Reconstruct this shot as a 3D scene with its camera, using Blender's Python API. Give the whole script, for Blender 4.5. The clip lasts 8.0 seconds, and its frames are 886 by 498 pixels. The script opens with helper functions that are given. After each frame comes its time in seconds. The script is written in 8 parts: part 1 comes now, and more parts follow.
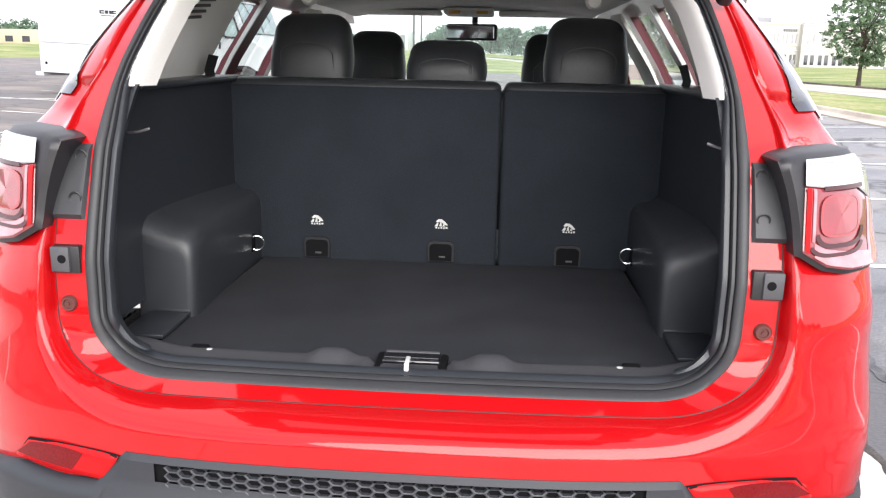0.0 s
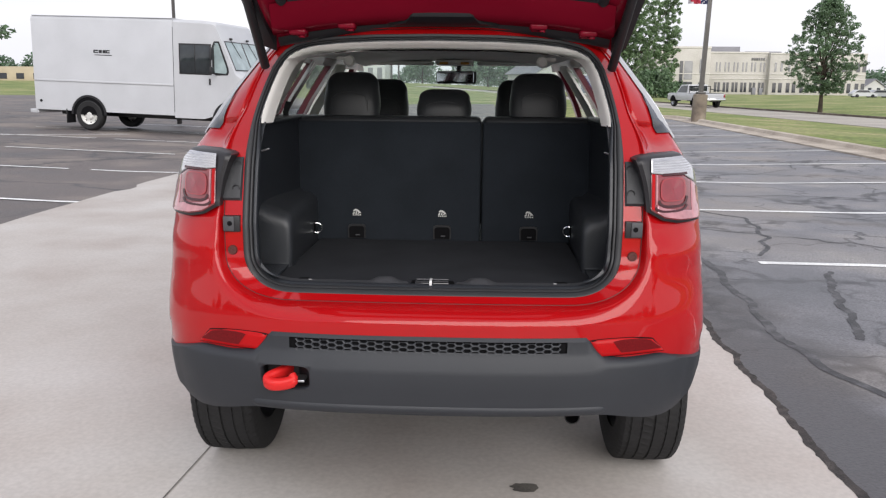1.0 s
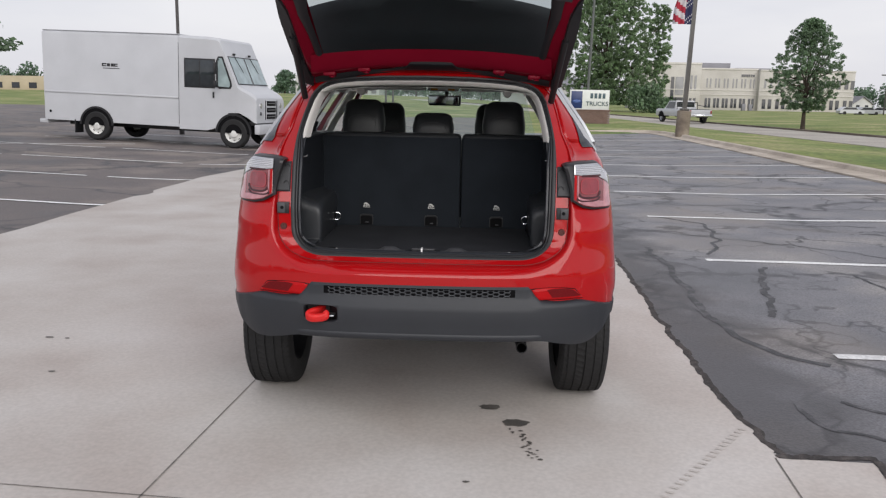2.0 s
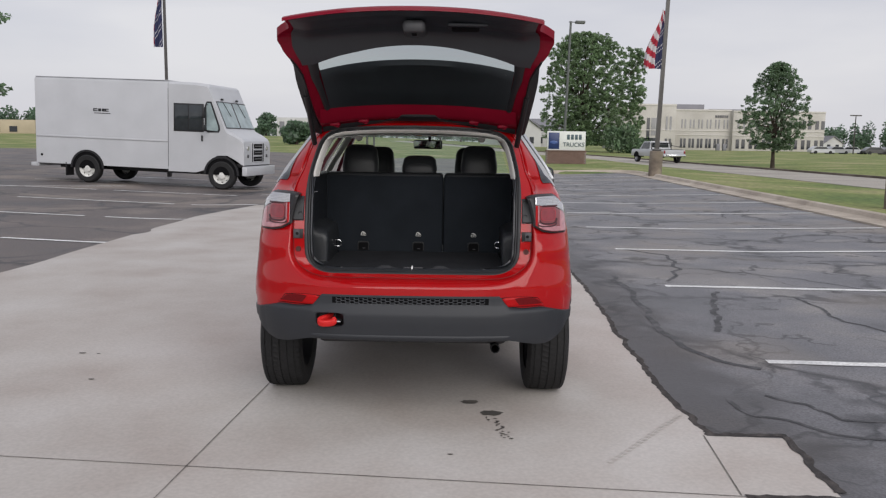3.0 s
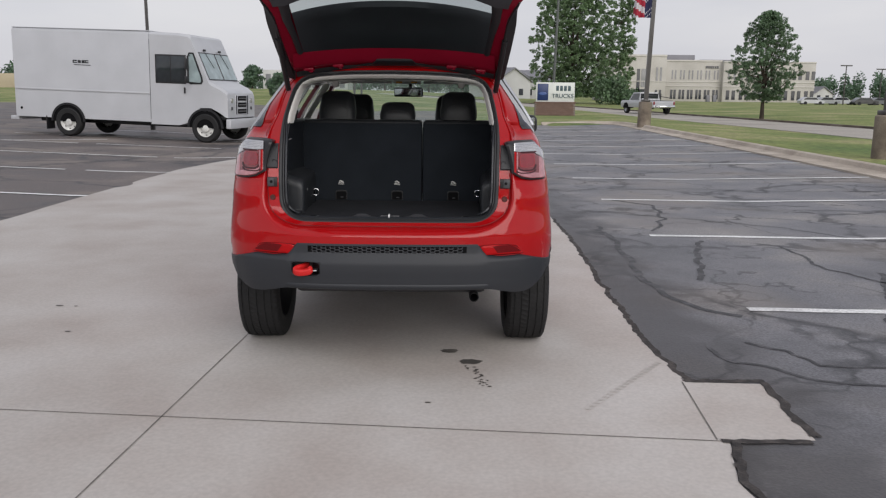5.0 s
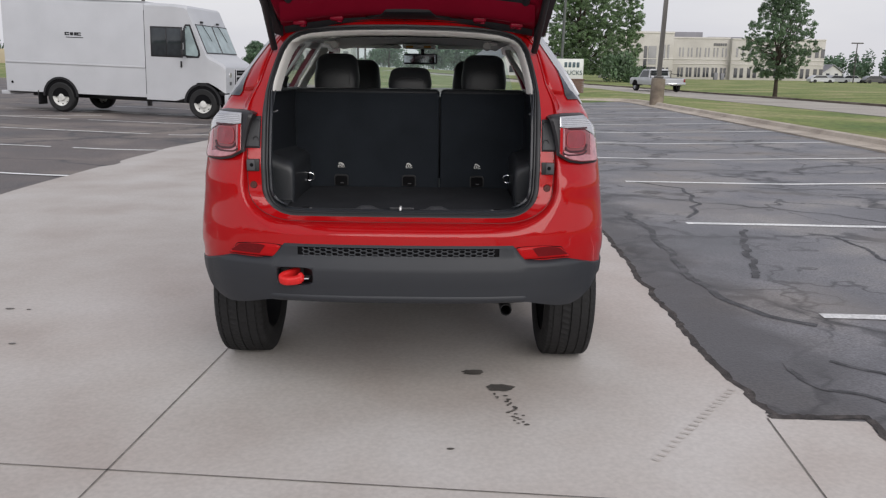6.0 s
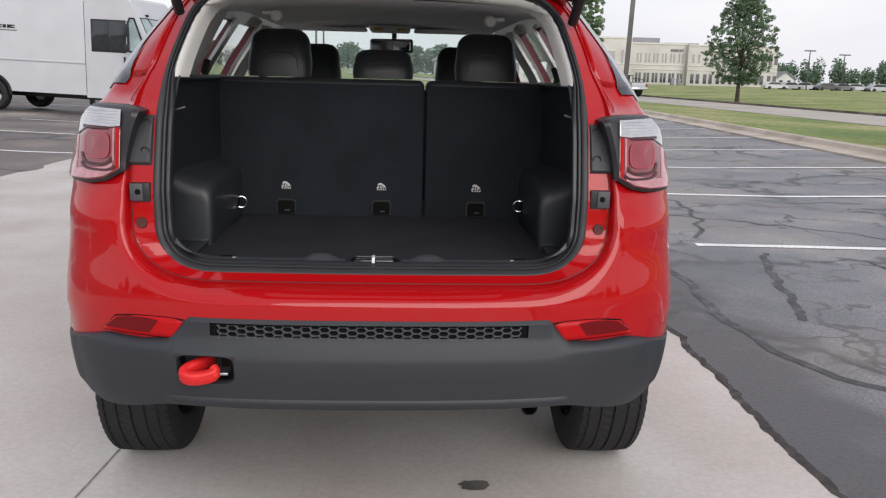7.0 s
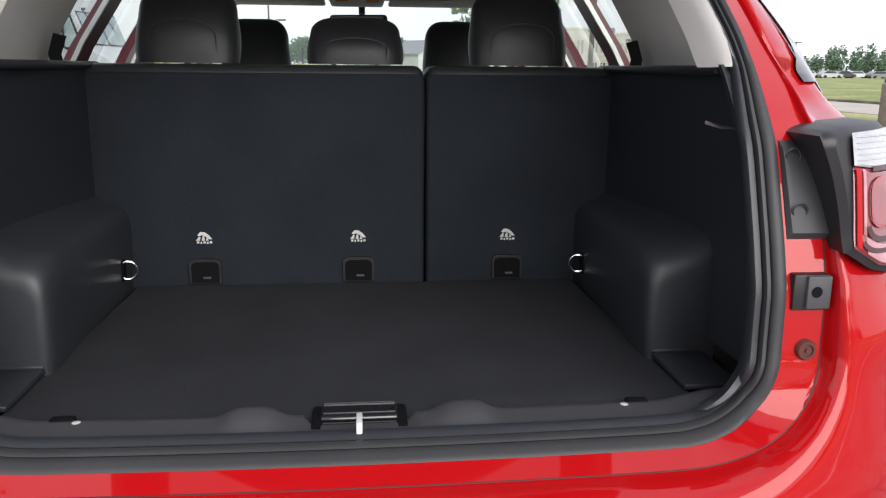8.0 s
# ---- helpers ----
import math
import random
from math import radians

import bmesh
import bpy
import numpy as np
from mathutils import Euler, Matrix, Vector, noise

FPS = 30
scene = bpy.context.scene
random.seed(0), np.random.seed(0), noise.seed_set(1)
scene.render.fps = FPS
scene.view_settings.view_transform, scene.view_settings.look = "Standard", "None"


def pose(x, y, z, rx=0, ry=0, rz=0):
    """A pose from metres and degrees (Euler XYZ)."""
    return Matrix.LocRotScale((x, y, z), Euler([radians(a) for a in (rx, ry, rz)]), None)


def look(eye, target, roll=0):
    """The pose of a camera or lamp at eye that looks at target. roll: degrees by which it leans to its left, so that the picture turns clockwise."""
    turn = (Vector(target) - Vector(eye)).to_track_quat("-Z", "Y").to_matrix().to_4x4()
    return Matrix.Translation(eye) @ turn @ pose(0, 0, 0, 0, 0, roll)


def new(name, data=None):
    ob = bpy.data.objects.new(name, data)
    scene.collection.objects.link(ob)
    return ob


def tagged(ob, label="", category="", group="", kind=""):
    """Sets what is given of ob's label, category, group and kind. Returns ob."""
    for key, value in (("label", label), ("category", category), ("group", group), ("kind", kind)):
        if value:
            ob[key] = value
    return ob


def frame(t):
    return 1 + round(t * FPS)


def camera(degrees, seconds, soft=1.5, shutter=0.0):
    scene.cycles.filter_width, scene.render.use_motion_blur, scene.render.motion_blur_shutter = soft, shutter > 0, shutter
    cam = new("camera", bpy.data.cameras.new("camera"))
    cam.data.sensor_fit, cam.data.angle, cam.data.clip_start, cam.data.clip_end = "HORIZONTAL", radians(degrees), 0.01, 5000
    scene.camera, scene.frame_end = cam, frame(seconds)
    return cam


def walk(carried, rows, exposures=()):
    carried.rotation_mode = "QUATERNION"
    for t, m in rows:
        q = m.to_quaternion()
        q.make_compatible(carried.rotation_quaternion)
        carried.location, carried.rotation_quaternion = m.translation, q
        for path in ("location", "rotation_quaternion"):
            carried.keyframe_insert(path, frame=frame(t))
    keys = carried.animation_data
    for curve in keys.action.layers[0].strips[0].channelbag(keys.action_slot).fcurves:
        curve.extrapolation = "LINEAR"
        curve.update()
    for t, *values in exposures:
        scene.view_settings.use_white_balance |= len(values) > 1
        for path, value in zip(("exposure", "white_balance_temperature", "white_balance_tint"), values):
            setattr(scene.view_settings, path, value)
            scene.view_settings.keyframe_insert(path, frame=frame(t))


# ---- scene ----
cam = camera(57.90, 8.0, soft=1.25)
PATH = [
    (0, (0.151, -1.221, 1.414), (0.022, 0.718, 0.942), 1.18),
    (0.5, (0.111, -1.755, 1.441), (-0.006, 0.190, 0.987), -0.05),
    (1, (0.136, -2.285, 1.464), (0.056, -0.326, 1.066), 0.51),
    (1.2, (0.131, -2.501, 1.456), (0.054, -0.541, 1.063), 0.86),
    (2.3, (0.221, -3.672, 1.542), (0.166, -1.700, 1.215), 0.90),
    (2.5, (0.212, -3.861, 1.535), (0.168, -1.880, 1.267), 0.45),
    (3, (0.203, -4.155, 1.548), (0.186, -2.173, 1.281), 0.79),
    (3.5, (0.216, -4.247, 1.563), (0.218, -2.263, 1.308), 0.60),
    (4, (0.230, -4.264, 1.567), (0.244, -2.277, 1.340), 0.47),
    (4.5, (0.243, -4.250, 1.563), (0.262, -2.263, 1.340), 0.26),
    (5, (0.268, -4.098, 1.509), (0.278, -2.134, 1.128), 0.56),
    (5.2, (0.262, -3.978, 1.483), (0.269, -2.026, 1.047), 0.73),
    (6.3, (0.140, -2.858, 1.411), (0.140, -0.905, 0.980), 0.74),
    (6.5, (0.117, -2.618, 1.386), (0.122, -0.664, 0.961), 0.94),
    (7, (0.076, -2.014, 1.367), (0.180, -0.062, 0.941), 1.43),
    (7.5, (0.032, -1.418, 1.370), (0.157, 0.530, 0.936), 0.48),
    (8, (0.007, -0.877, 1.337), (0.208, 1.064, 0.897), 0.50),
]
EXPOSURES = [(0, 1.70), (0.5, 0.88), (1, 0.60), (2.5, 0.10), (4.8, 0.0), (6.5, 0.27), (7.0, 0.45), (7.5, 0.55), (8, 1.02)]
walk(cam, [(t, look(e, g, r)) for t, e, g, r in PATH], EXPOSURES)

# ---- light: an overcast sky with a low warm break at the right ----
world = bpy.data.worlds.new("overcast")
scene.world = world
world.use_nodes = True
wt = world.node_tree
for n in list(wt.nodes):
    wt.nodes.remove(n)


def wnode(kind, **values):
    n = wt.nodes.new(kind)
    for k, v in values.items():
        n.inputs[k].default_value = v
    return n


sky = wt.nodes.new("ShaderNodeTexSky")
sky.sky_type = "NISHITA"
sky.sun_disc = False
sky.sun_elevation, sky.sun_rotation = radians(28.5), radians(161.6)
sky.air_density, sky.dust_density = 1.0, 2.0
coord = wt.nodes.new("ShaderNodeTexCoord")
mapping = wt.nodes.new("ShaderNodeMapping")
mapping.inputs["Scale"].default_value = (1.2, 1.2, 5.0)
wt.links.new(coord.outputs["Generated"], mapping.inputs["Vector"])
cloud = wnode("ShaderNodeTexNoise", Scale=1.6, Detail=5.0, Roughness=0.5)
wt.links.new(mapping.outputs[0], cloud.inputs["Vector"])
cramp = wt.nodes.new("ShaderNodeValToRGB")
cramp.color_ramp.elements[0].position, cramp.color_ramp.elements[0].color = 0.34, (5.0, 5.3, 6.5, 1)
cramp.color_ramp.elements[1].position, cramp.color_ramp.elements[1].color = 0.66, (8.9, 8.8, 9.1, 1)
wt.links.new(cloud.outputs["Fac"], cramp.inputs[0])
sepw = wt.nodes.new("ShaderNodeSeparateXYZ")
wt.links.new(coord.outputs["Generated"], sepw.inputs[0])
band = wt.nodes.new("ShaderNodeMapRange")
band.inputs["From Min"].default_value, band.inputs["From Max"].default_value = 0.42, 0.0
band.inputs["To Max"].default_value = 0.7
wt.links.new(sepw.outputs["Z"], band.inputs["Value"])
warm = wt.nodes.new("ShaderNodeMix")
warm.data_type = "RGBA"
warm.inputs["B"].default_value = (8.9, 8.75, 9.15, 1)
wt.links.new(band.outputs[0], warm.inputs["Factor"])
wt.links.new(cramp.outputs[0], warm.inputs["A"])
mixw = wt.nodes.new("ShaderNodeMix")
mixw.data_type = "RGBA"
mixw.inputs["Factor"].default_value = 0.9
wt.links.new(sky.outputs[0], mixw.inputs["A"])
wt.links.new(warm.outputs["Result"], mixw.inputs["B"])
back = wnode("ShaderNodeBackground", Strength=0.085)
wt.links.new(mixw.outputs["Result"], back.inputs["Color"])
wout = wt.nodes.new("ShaderNodeOutputWorld")
wt.links.new(back.outputs[0], wout.inputs[0])

sun_data = bpy.data.lights.new("sun", "SUN")
sun_data.energy, sun_data.angle, sun_data.color = 2.0, radians(60), (1.0, 0.96, 0.92)
sun = new("sun", sun_data)
sun.matrix_world = look((6, -18, 10.3), (0, 0, 0))


# ---- materials ----
def material(name, color, rough=0.5, metal=0.0, coat=0.0, grain=0.0, grain_scale=60.0, blotch=0.0, blotch_scale=3.0,
             bump=0.0, bump_scale=200.0, random_tint=0.0, spec=0.5, transmission=0.0, stretch=(1, 1, 1)):
    """A surface with a fine grain, a coarser blotch and a small relief."""
    m = bpy.data.materials.new(name)
    m.use_nodes = True
    t = m.node_tree
    b = t.nodes["Principled BSDF"]
    b.inputs["Base Color"].default_value = (*color, 1)
    b.inputs["Roughness"].default_value = rough
    b.inputs["Metallic"].default_value = metal
    b.inputs["Coat Weight"].default_value = coat
    b.inputs["Coat Roughness"].default_value = 0.04
    b.inputs["Specular IOR Level"].default_value = spec
    b.inputs["Transmission Weight"].default_value = transmission
    tc = t.nodes.new("ShaderNodeTexCoord")
    mp = t.nodes.new("ShaderNodeMapping")
    mp.inputs["Scale"].default_value = stretch
    t.links.new(tc.outputs["Object"], mp.inputs["Vector"])
    value = None

    def noisy(scale, amount, detail):
        n = t.nodes.new("ShaderNodeTexNoise")
        n.inputs["Scale"].default_value, n.inputs["Detail"].default_value = scale, detail
        t.links.new(mp.outputs[0], n.inputs["Vector"])
        r = t.nodes.new("ShaderNodeMapRange")
        r.inputs["From Min"].default_value, r.inputs["From Max"].default_value = 0.3, 0.7
        r.inputs["To Min"].default_value, r.inputs["To Max"].default_value = 1 - amount, 1 + amount
        t.links.new(n.outputs["Fac"], r.inputs["Value"])
        return r.outputs[0]

    factors = []
    if grain:
        factors.append(noisy(grain_scale, grain, 3.0))
    if blotch:
        factors.append(noisy(blotch_scale, blotch, 4.0))
    if random_tint:
        oi = t.nodes.new("ShaderNodeObjectInfo")
        r = t.nodes.new("ShaderNodeMapRange")
        r.inputs["To Min"].default_value, r.inputs["To Max"].default_value = 1 - random_tint, 1 + random_tint
        t.links.new(oi.outputs["Random"], r.inputs["Value"])
        factors.append(r.outputs[0])
    for f in factors:
        if value is None:
            value = f
        else:
            mu = t.nodes.new("ShaderNodeMath")
            mu.operation = "MULTIPLY"
            t.links.new(value, mu.inputs[0])
            t.links.new(f, mu.inputs[1])
            value = mu.outputs[0]
    if value is not None:
        mx = t.nodes.new("ShaderNodeVectorMath")
        mx.operation = "SCALE"
        mx.inputs[0].default_value = color
        t.links.new(value, mx.inputs["Scale"])
        t.links.new(mx.outputs[0], b.inputs["Base Color"])
    if bump:
        n = t.nodes.new("ShaderNodeTexNoise")
        n.inputs["Scale"].default_value, n.inputs["Detail"].default_value = bump_scale, 3.0
        t.links.new(mp.outputs[0], n.inputs["Vector"])
        bp = t.nodes.new("ShaderNodeBump")
        bp.inputs["Strength"].default_value, bp.inputs["Distance"].default_value = bump, 0.01
        t.links.new(n.outputs["Fac"], bp.inputs["Height"])
        t.links.new(bp.outputs[0], b.inputs["Normal"])
    return m


def glass(name, tint=(0.9, 0.95, 0.93), clear=0.9, rough=0.02, gloss=0.7, haze=0.0):
    """A thin pane: clear with a mirror gloss that grows at a slant, and a painted pale veil if asked."""
    m = bpy.data.materials.new(name)
    m.use_nodes = True
    t = m.node_tree
    t.nodes.remove(t.nodes["Principled BSDF"])
    tr = t.nodes.new("ShaderNodeBsdfTransparent")
    tr.inputs[0].default_value = (*[c * clear for c in tint], 1)
    gl = t.nodes.new("ShaderNodeBsdfGlossy")
    gl.inputs["Roughness"].default_value = rough
    lw = t.nodes.new("ShaderNodeLayerWeight")
    lw.inputs["Blend"].default_value = 0.18
    fr = t.nodes.new("ShaderNodeMapRange")
    fr.inputs["To Min"].default_value, fr.inputs["To Max"].default_value = 0.04 * min(1, gloss * 2), gloss
    t.links.new(lw.outputs["Facing"], fr.inputs["Value"])
    mx = t.nodes.new("ShaderNodeMixShader")
    t.links.new(fr.outputs[0], mx.inputs[0])
    t.links.new(tr.outputs[0], mx.inputs[1])
    t.links.new(gl.outputs[0], mx.inputs[2])
    last = mx
    if haze:
        # pale translucent mix stands in for the veil of dash reflections
        haze_bsdf = t.nodes.new("ShaderNodeBsdfTranslucent")
        haze_bsdf.inputs[0].default_value = (0.80, 0.86, 0.82, 1)
        last = t.nodes.new("ShaderNodeMixShader")
        last.inputs[0].default_value = haze
        t.links.new(mx.outputs[0], last.inputs[1])
        t.links.new(haze_bsdf.outputs[0], last.inputs[2])
    t.links.new(last.outputs[0], t.nodes["Material Output"].inputs["Surface"])
    return m


RED = material("red_paint", (0.37, 0.004, 0.006), 0.30, 0.0, 0.9, grain=0.05, grain_scale=900, blotch=0.03, blotch_scale=4, spec=0.03)
# body red again, darker and bluer: the open gate's underside shade in its colour
RED_SHADED = material("red_paint_shaded", (0.20, 0.006, 0.020), 0.42, 0.0, 0.30, blotch=0.06, blotch_scale=6, spec=0.0)
GREY_PLASTIC = material("grey_grained_plastic", (0.0195, 0.022, 0.0275), 0.52, grain=0.10, grain_scale=700, blotch=0.06, blotch_scale=5, bump=0.12, bump_scale=900)
BLACK_PLASTIC = material("black_plastic", (0.012, 0.012, 0.014), 0.45, grain=0.1, grain_scale=500, blotch=0.1, blotch_scale=8, bump=0.1, bump_scale=700)
CARGO_PLASTIC = material("cargo_trim_plastic", (0.0225, 0.0255, 0.031), 0.36, grain=0.08, grain_scale=600, blotch=0.08, blotch_scale=6, bump=0.15, bump_scale=800)
WHEELBOX_PLASTIC = material("wheel_box_plastic", (0.030, 0.033, 0.038), 0.40, grain=0.08, grain_scale=600, blotch=0.08, blotch_scale=6, bump=0.12, bump_scale=800)
SILL_PLASTIC = material("sill_trim_plastic", (0.055, 0.056, 0.062), 0.5, grain=0.08, grain_scale=600, blotch=0.08, blotch_scale=6, bump=0.12, bump_scale=800)
CARPET = material("charcoal_carpet", (0.0195, 0.0235, 0.0295), 0.95, grain=0.16, grain_scale=420, blotch=0.14, blotch_scale=5, bump=0.25, bump_scale=500, spec=0.15)
MESH_GREY = material("dark_mesh_plastic", (0.040, 0.043, 0.050), 0.5, grain=0.1, grain_scale=300, blotch=0.05)
GATE_TRIM = material("gate_black_trim", (0.010, 0.0105, 0.0135), 0.5, grain=0.1, grain_scale=400, blotch=0.1, blotch_scale=5)
GATE_PANEL = material("gate_dark_panel", (0.026, 0.029, 0.036), 0.42, grain=0.1, grain_scale=400, blotch=0.1, blotch_scale=5)
FLOOR_CARPET = material("load_floor_carpet", (0.026, 0.0275, 0.032), 0.95, grain=0.22, grain_scale=420, blotch=0.12, blotch_scale=7, bump=0.3, bump_scale=500, spec=0.15)
BRIGHT_STEEL = material("bright_steel", (0.80, 0.80, 0.80), 0.35, 0.3, blotch=0.04)
RUBBER = material("seal_rubber", (0.030, 0.031, 0.034), 0.55, grain=0.08, grain_scale=200, blotch=0.08, blotch_scale=9)
TYRE = material("tyre_rubber", (0.011, 0.011, 0.012), 0.75, grain=0.2, grain_scale=120, blotch=0.2, blotch_scale=9, bump=0.2, bump_scale=300)
LEATHER = material("black_leather", (0.023, 0.0255, 0.029), 0.42, grain=0.12, grain_scale=200, blotch=0.1, blotch_scale=10, bump=0.07, bump_scale=400)
TRIM_GREY = material("light_grey_trim", (0.82, 0.81, 0.78), 0.7, grain=0.05, grain_scale=500, blotch=0.04, blotch_scale=5, bump=0.1, bump_scale=700)
HEADLINER = material("headliner_cloth", (0.80, 0.80, 0.79), 0.95, grain=0.06, grain_scale=500, blotch=0.04, blotch_scale=5, bump=0.2, bump_scale=600)
CHROME = material("chrome", (0.75, 0.76, 0.78), 0.12, 1.0, blotch=0.04, blotch_scale=12)
STEEL = material("dull_steel", (0.42, 0.43, 0.45), 0.4, 1.0, grain=0.1, grain_scale=80, blotch=0.15, blotch_scale=10)
LAMP_CLEAR = material("clear_lens", (0.50, 0.50, 0.52), 0.12, 0.5, 1.0, blotch=0.10, blotch_scale=30, stretch=(1, 1, 6))
LENS_DARK = material("lens_dark_ring", (0.05, 0.012, 0.015), 0.2, blotch=0.1)
LAMP_RED = material("red_lens", (0.22, 0.010, 0.020), 0.10, 0.0, 1.0, blotch=0.18, blotch_scale=22)
LAMP_PINK = material("smoked_pink_lens", (0.20, 0.030, 0.036), 0.10, 0.15, 1.0, blotch=0.18, blotch_scale=24)
REFLECTOR = material("reflector_red", (0.40, 0.006, 0.008), 0.30, 0.0, 0.12, grain=0.12, grain_scale=300, spec=0.10)
REFLECTOR_DARK = material("reflector_dark_red", (0.13, 0.006, 0.008), 0.30, 0.0, 0.12, grain=0.2, grain_scale=260, spec=0.10)
HOOK_RED = material("hook_red_enamel", (0.62, 0.010, 0.010), 0.55, 0.0, 0.05, grain=0.08, grain_scale=60, bump=0.1, bump_scale=90)
WHITE_PAINT = material("white_vehicle_paint", (0.46, 0.47, 0.495), 0.38, 0.0, 0.4, grain=0.02, grain_scale=40, blotch=0.05, blotch_scale=1.2)
DARK_TRIM = material("dark_gap", (0.005, 0.005, 0.006), 0.8, grain=0.1, blotch=0.1, spec=0.12)
PRINT_WHITE = material("white_print", (0.62, 0.62, 0.60), 0.6, grain=0.06, blotch=0.05)
SCREEN_BLUE = material("mirror_face", (0.55, 0.58, 0.62), 0.05, 1.0, blotch=0.02)
GLOSS_BLACK = material("gloss_black_panel", (0.012, 0.012, 0.014), 0.08, 0.0, 0.8, blotch=0.05, blotch_scale=5)
SATIN = material("satin_silver", (0.62, 0.63, 0.64), 0.28, 0.9, blotch=0.05, blotch_scale=9)
LAMP_LOW = material("pale_pink_lens", (0.46, 0.20, 0.22), 0.10, 0.2, 1.0, blotch=0.2, blotch_scale=40)
GLASS_CAR = glass("car_window_glass", (0.90, 0.97, 0.94), 0.88)
GLASS_SCREEN = glass("hazed_windscreen_glass", (0.90, 1.0, 0.955), 0.96, gloss=0.4, haze=0.10)
GLASS_GATE = glass("gate_window_glass", (0.72, 0.78, 0.78), 0.72, gloss=0.10)


# ---- mesh helpers ----
def finish(name, bm, mats, smooth=35):
    """Turns a bmesh into a mesh with its materials, smooth but for sharp edges."""
    bmesh.ops.recalc_face_normals(bm, faces=bm.faces)
    for e in bm.edges:
        if len(e.link_faces) == 2:
            e.smooth = e.calc_face_angle(0) < radians(smooth)
    for f in bm.faces:
        f.smooth = True
    me = bpy.data.meshes.new(name)
    bm.to_mesh(me)
    bm.free()
    for m in mats if isinstance(mats, (list, tuple)) else [mats]:
        me.materials.append(m)
    return me


def part(name, bm, mat, parent, label="", smooth=35):
    """Links a bmesh as one mesh object under a thing or a part."""
    ob = new(name, finish(name, bm, mat, smooth))
    ob.parent = parent
    if label:
        ob["label"] = label
    return ob


def thing(name, label, category, place=Matrix(), group="", kind=""):
    ob = new(name)
    ob.empty_display_size = 0.2
    ob.matrix_world = place
    return tagged(ob, label, category, group, kind)


def solid(name, bm, mat, label, category, group="", kind="", place=None, smooth=35):
    ob = new(name, finish(name, bm, mat, smooth))
    if place is not None:
        ob.matrix_world = place
    return tagged(ob, label, category, group, kind)


def box(bm, c, s, bevel=0.0, seg=2, m=None):
    """A box by its centre and size, with rounded edges."""
    r = bmesh.ops.create_cube(bm, size=1.0)
    vs = r["verts"]
    bmesh.ops.scale(bm, vec=s, verts=vs)
    if bevel:
        es = list({e for v in vs for e in v.link_edges})
        got = bmesh.ops.bevel(bm, geom=es, offset=min(bevel, 0.49 * min(s)), segments=seg, profile=0.5, affect="EDGES")
        vs = list({v for f in got["faces"] for v in f.verts} | {v for v in vs if v.is_valid})
    if m is not None:
        bmesh.ops.transform(bm, matrix=m, verts=vs)
    bmesh.ops.translate(bm, vec=c, verts=vs)
    return bm


def rod(bm, a, b, r1, r2=None, n=12):
    a, b = Vector(a), Vector(b)
    d = b - a
    m = Matrix.Translation((a + b) / 2) @ d.to_track_quat("Z", "Y").to_matrix().to_4x4()
    bmesh.ops.create_cone(bm, cap_ends=True, segments=n, radius1=r1, radius2=r1 if r2 is None else r2, depth=d.length, matrix=m)
    return bm


def grid(bm, fn, nu, nv, keep=None):
    """A sheet of (nu + 1) x (nv + 1) points; keep(i, j) tells which cells stay."""
    vs = [[bm.verts.new(fn(i / nu, j / nv)) for j in range(nv + 1)] for i in range(nu + 1)]
    for i in range(nu):
        for j in range(nv):
            if keep is None or keep(i, j):
                bm.faces.new((vs[i][j], vs[i + 1][j], vs[i + 1][j + 1], vs[i][j + 1]))
    return bm


def loft(bm, rings, closed=True, cap=False):
    """A skin through rings of equal length."""
    rows = [[bm.verts.new(p) for p in r] for r in rings]
    n = len(rows[0])
    for a, b in zip(rows, rows[1:]):
        for k in range(n if closed else n - 1):
            q = (a[k], a[(k + 1) % n], b[(k + 1) % n], b[k])
            if len(set(q)) == 4:
                bm.faces.new(q)
    if cap:
        bm.faces.new(rows[0])
        bm.faces.new(list(reversed(rows[-1])))
    return bm


def prism(bm, pts, lo, hi, axis="y"):
    """An outline of (a, b) pairs pulled from lo to hi along an axis."""
    def at(p, h):
        return {"y": (p[0], h, p[1]), "x": (h, p[0], p[1]), "z": (p[0], p[1], h)}[axis]
    return loft(bm, [[at(p, lo) for p in pts], [at(p, hi) for p in pts]], True, True)


def sweep(bm, path, profile, closed=False, up=None):
    """Runs a closed profile of (side, out) pairs along a path; `up` gives the out direction at each point."""
    n = len(path)
    rings = []
    for i, p in enumerate(path):
        p = Vector(p)
        a, b = Vector(path[(i - 1) % n] if closed or i else path[0]), Vector(path[(i + 1) % n] if closed or i < n - 1 else path[-1])
        t = (b - a).normalized()
        u = Vector(up(i)) if up else Vector((0, 0, 1))
        s = t.cross(u).normalized()
        u = s.cross(t).normalized()
        rings.append([p + s * q[0] + u * q[1] for q in profile])
    if closed:
        rings.append(rings[0])
        return loft(bm, rings[:-1] + [rings[0]], True)
    return loft(bm, rings, True, True)


def disc(r, n=10):
    return [(r * math.cos(2 * math.pi * k / n), r * math.sin(2 * math.pi * k / n)) for k in range(n)]


def interp(x, pairs):
    xs, ys = zip(*pairs)
    return float(np.interp(x, xs, ys))


def smooth01(a, b, x):
    t = max(0.0, min(1.0, (x - a) / (b - a)))
    return t * t * (3 - 2 * t)


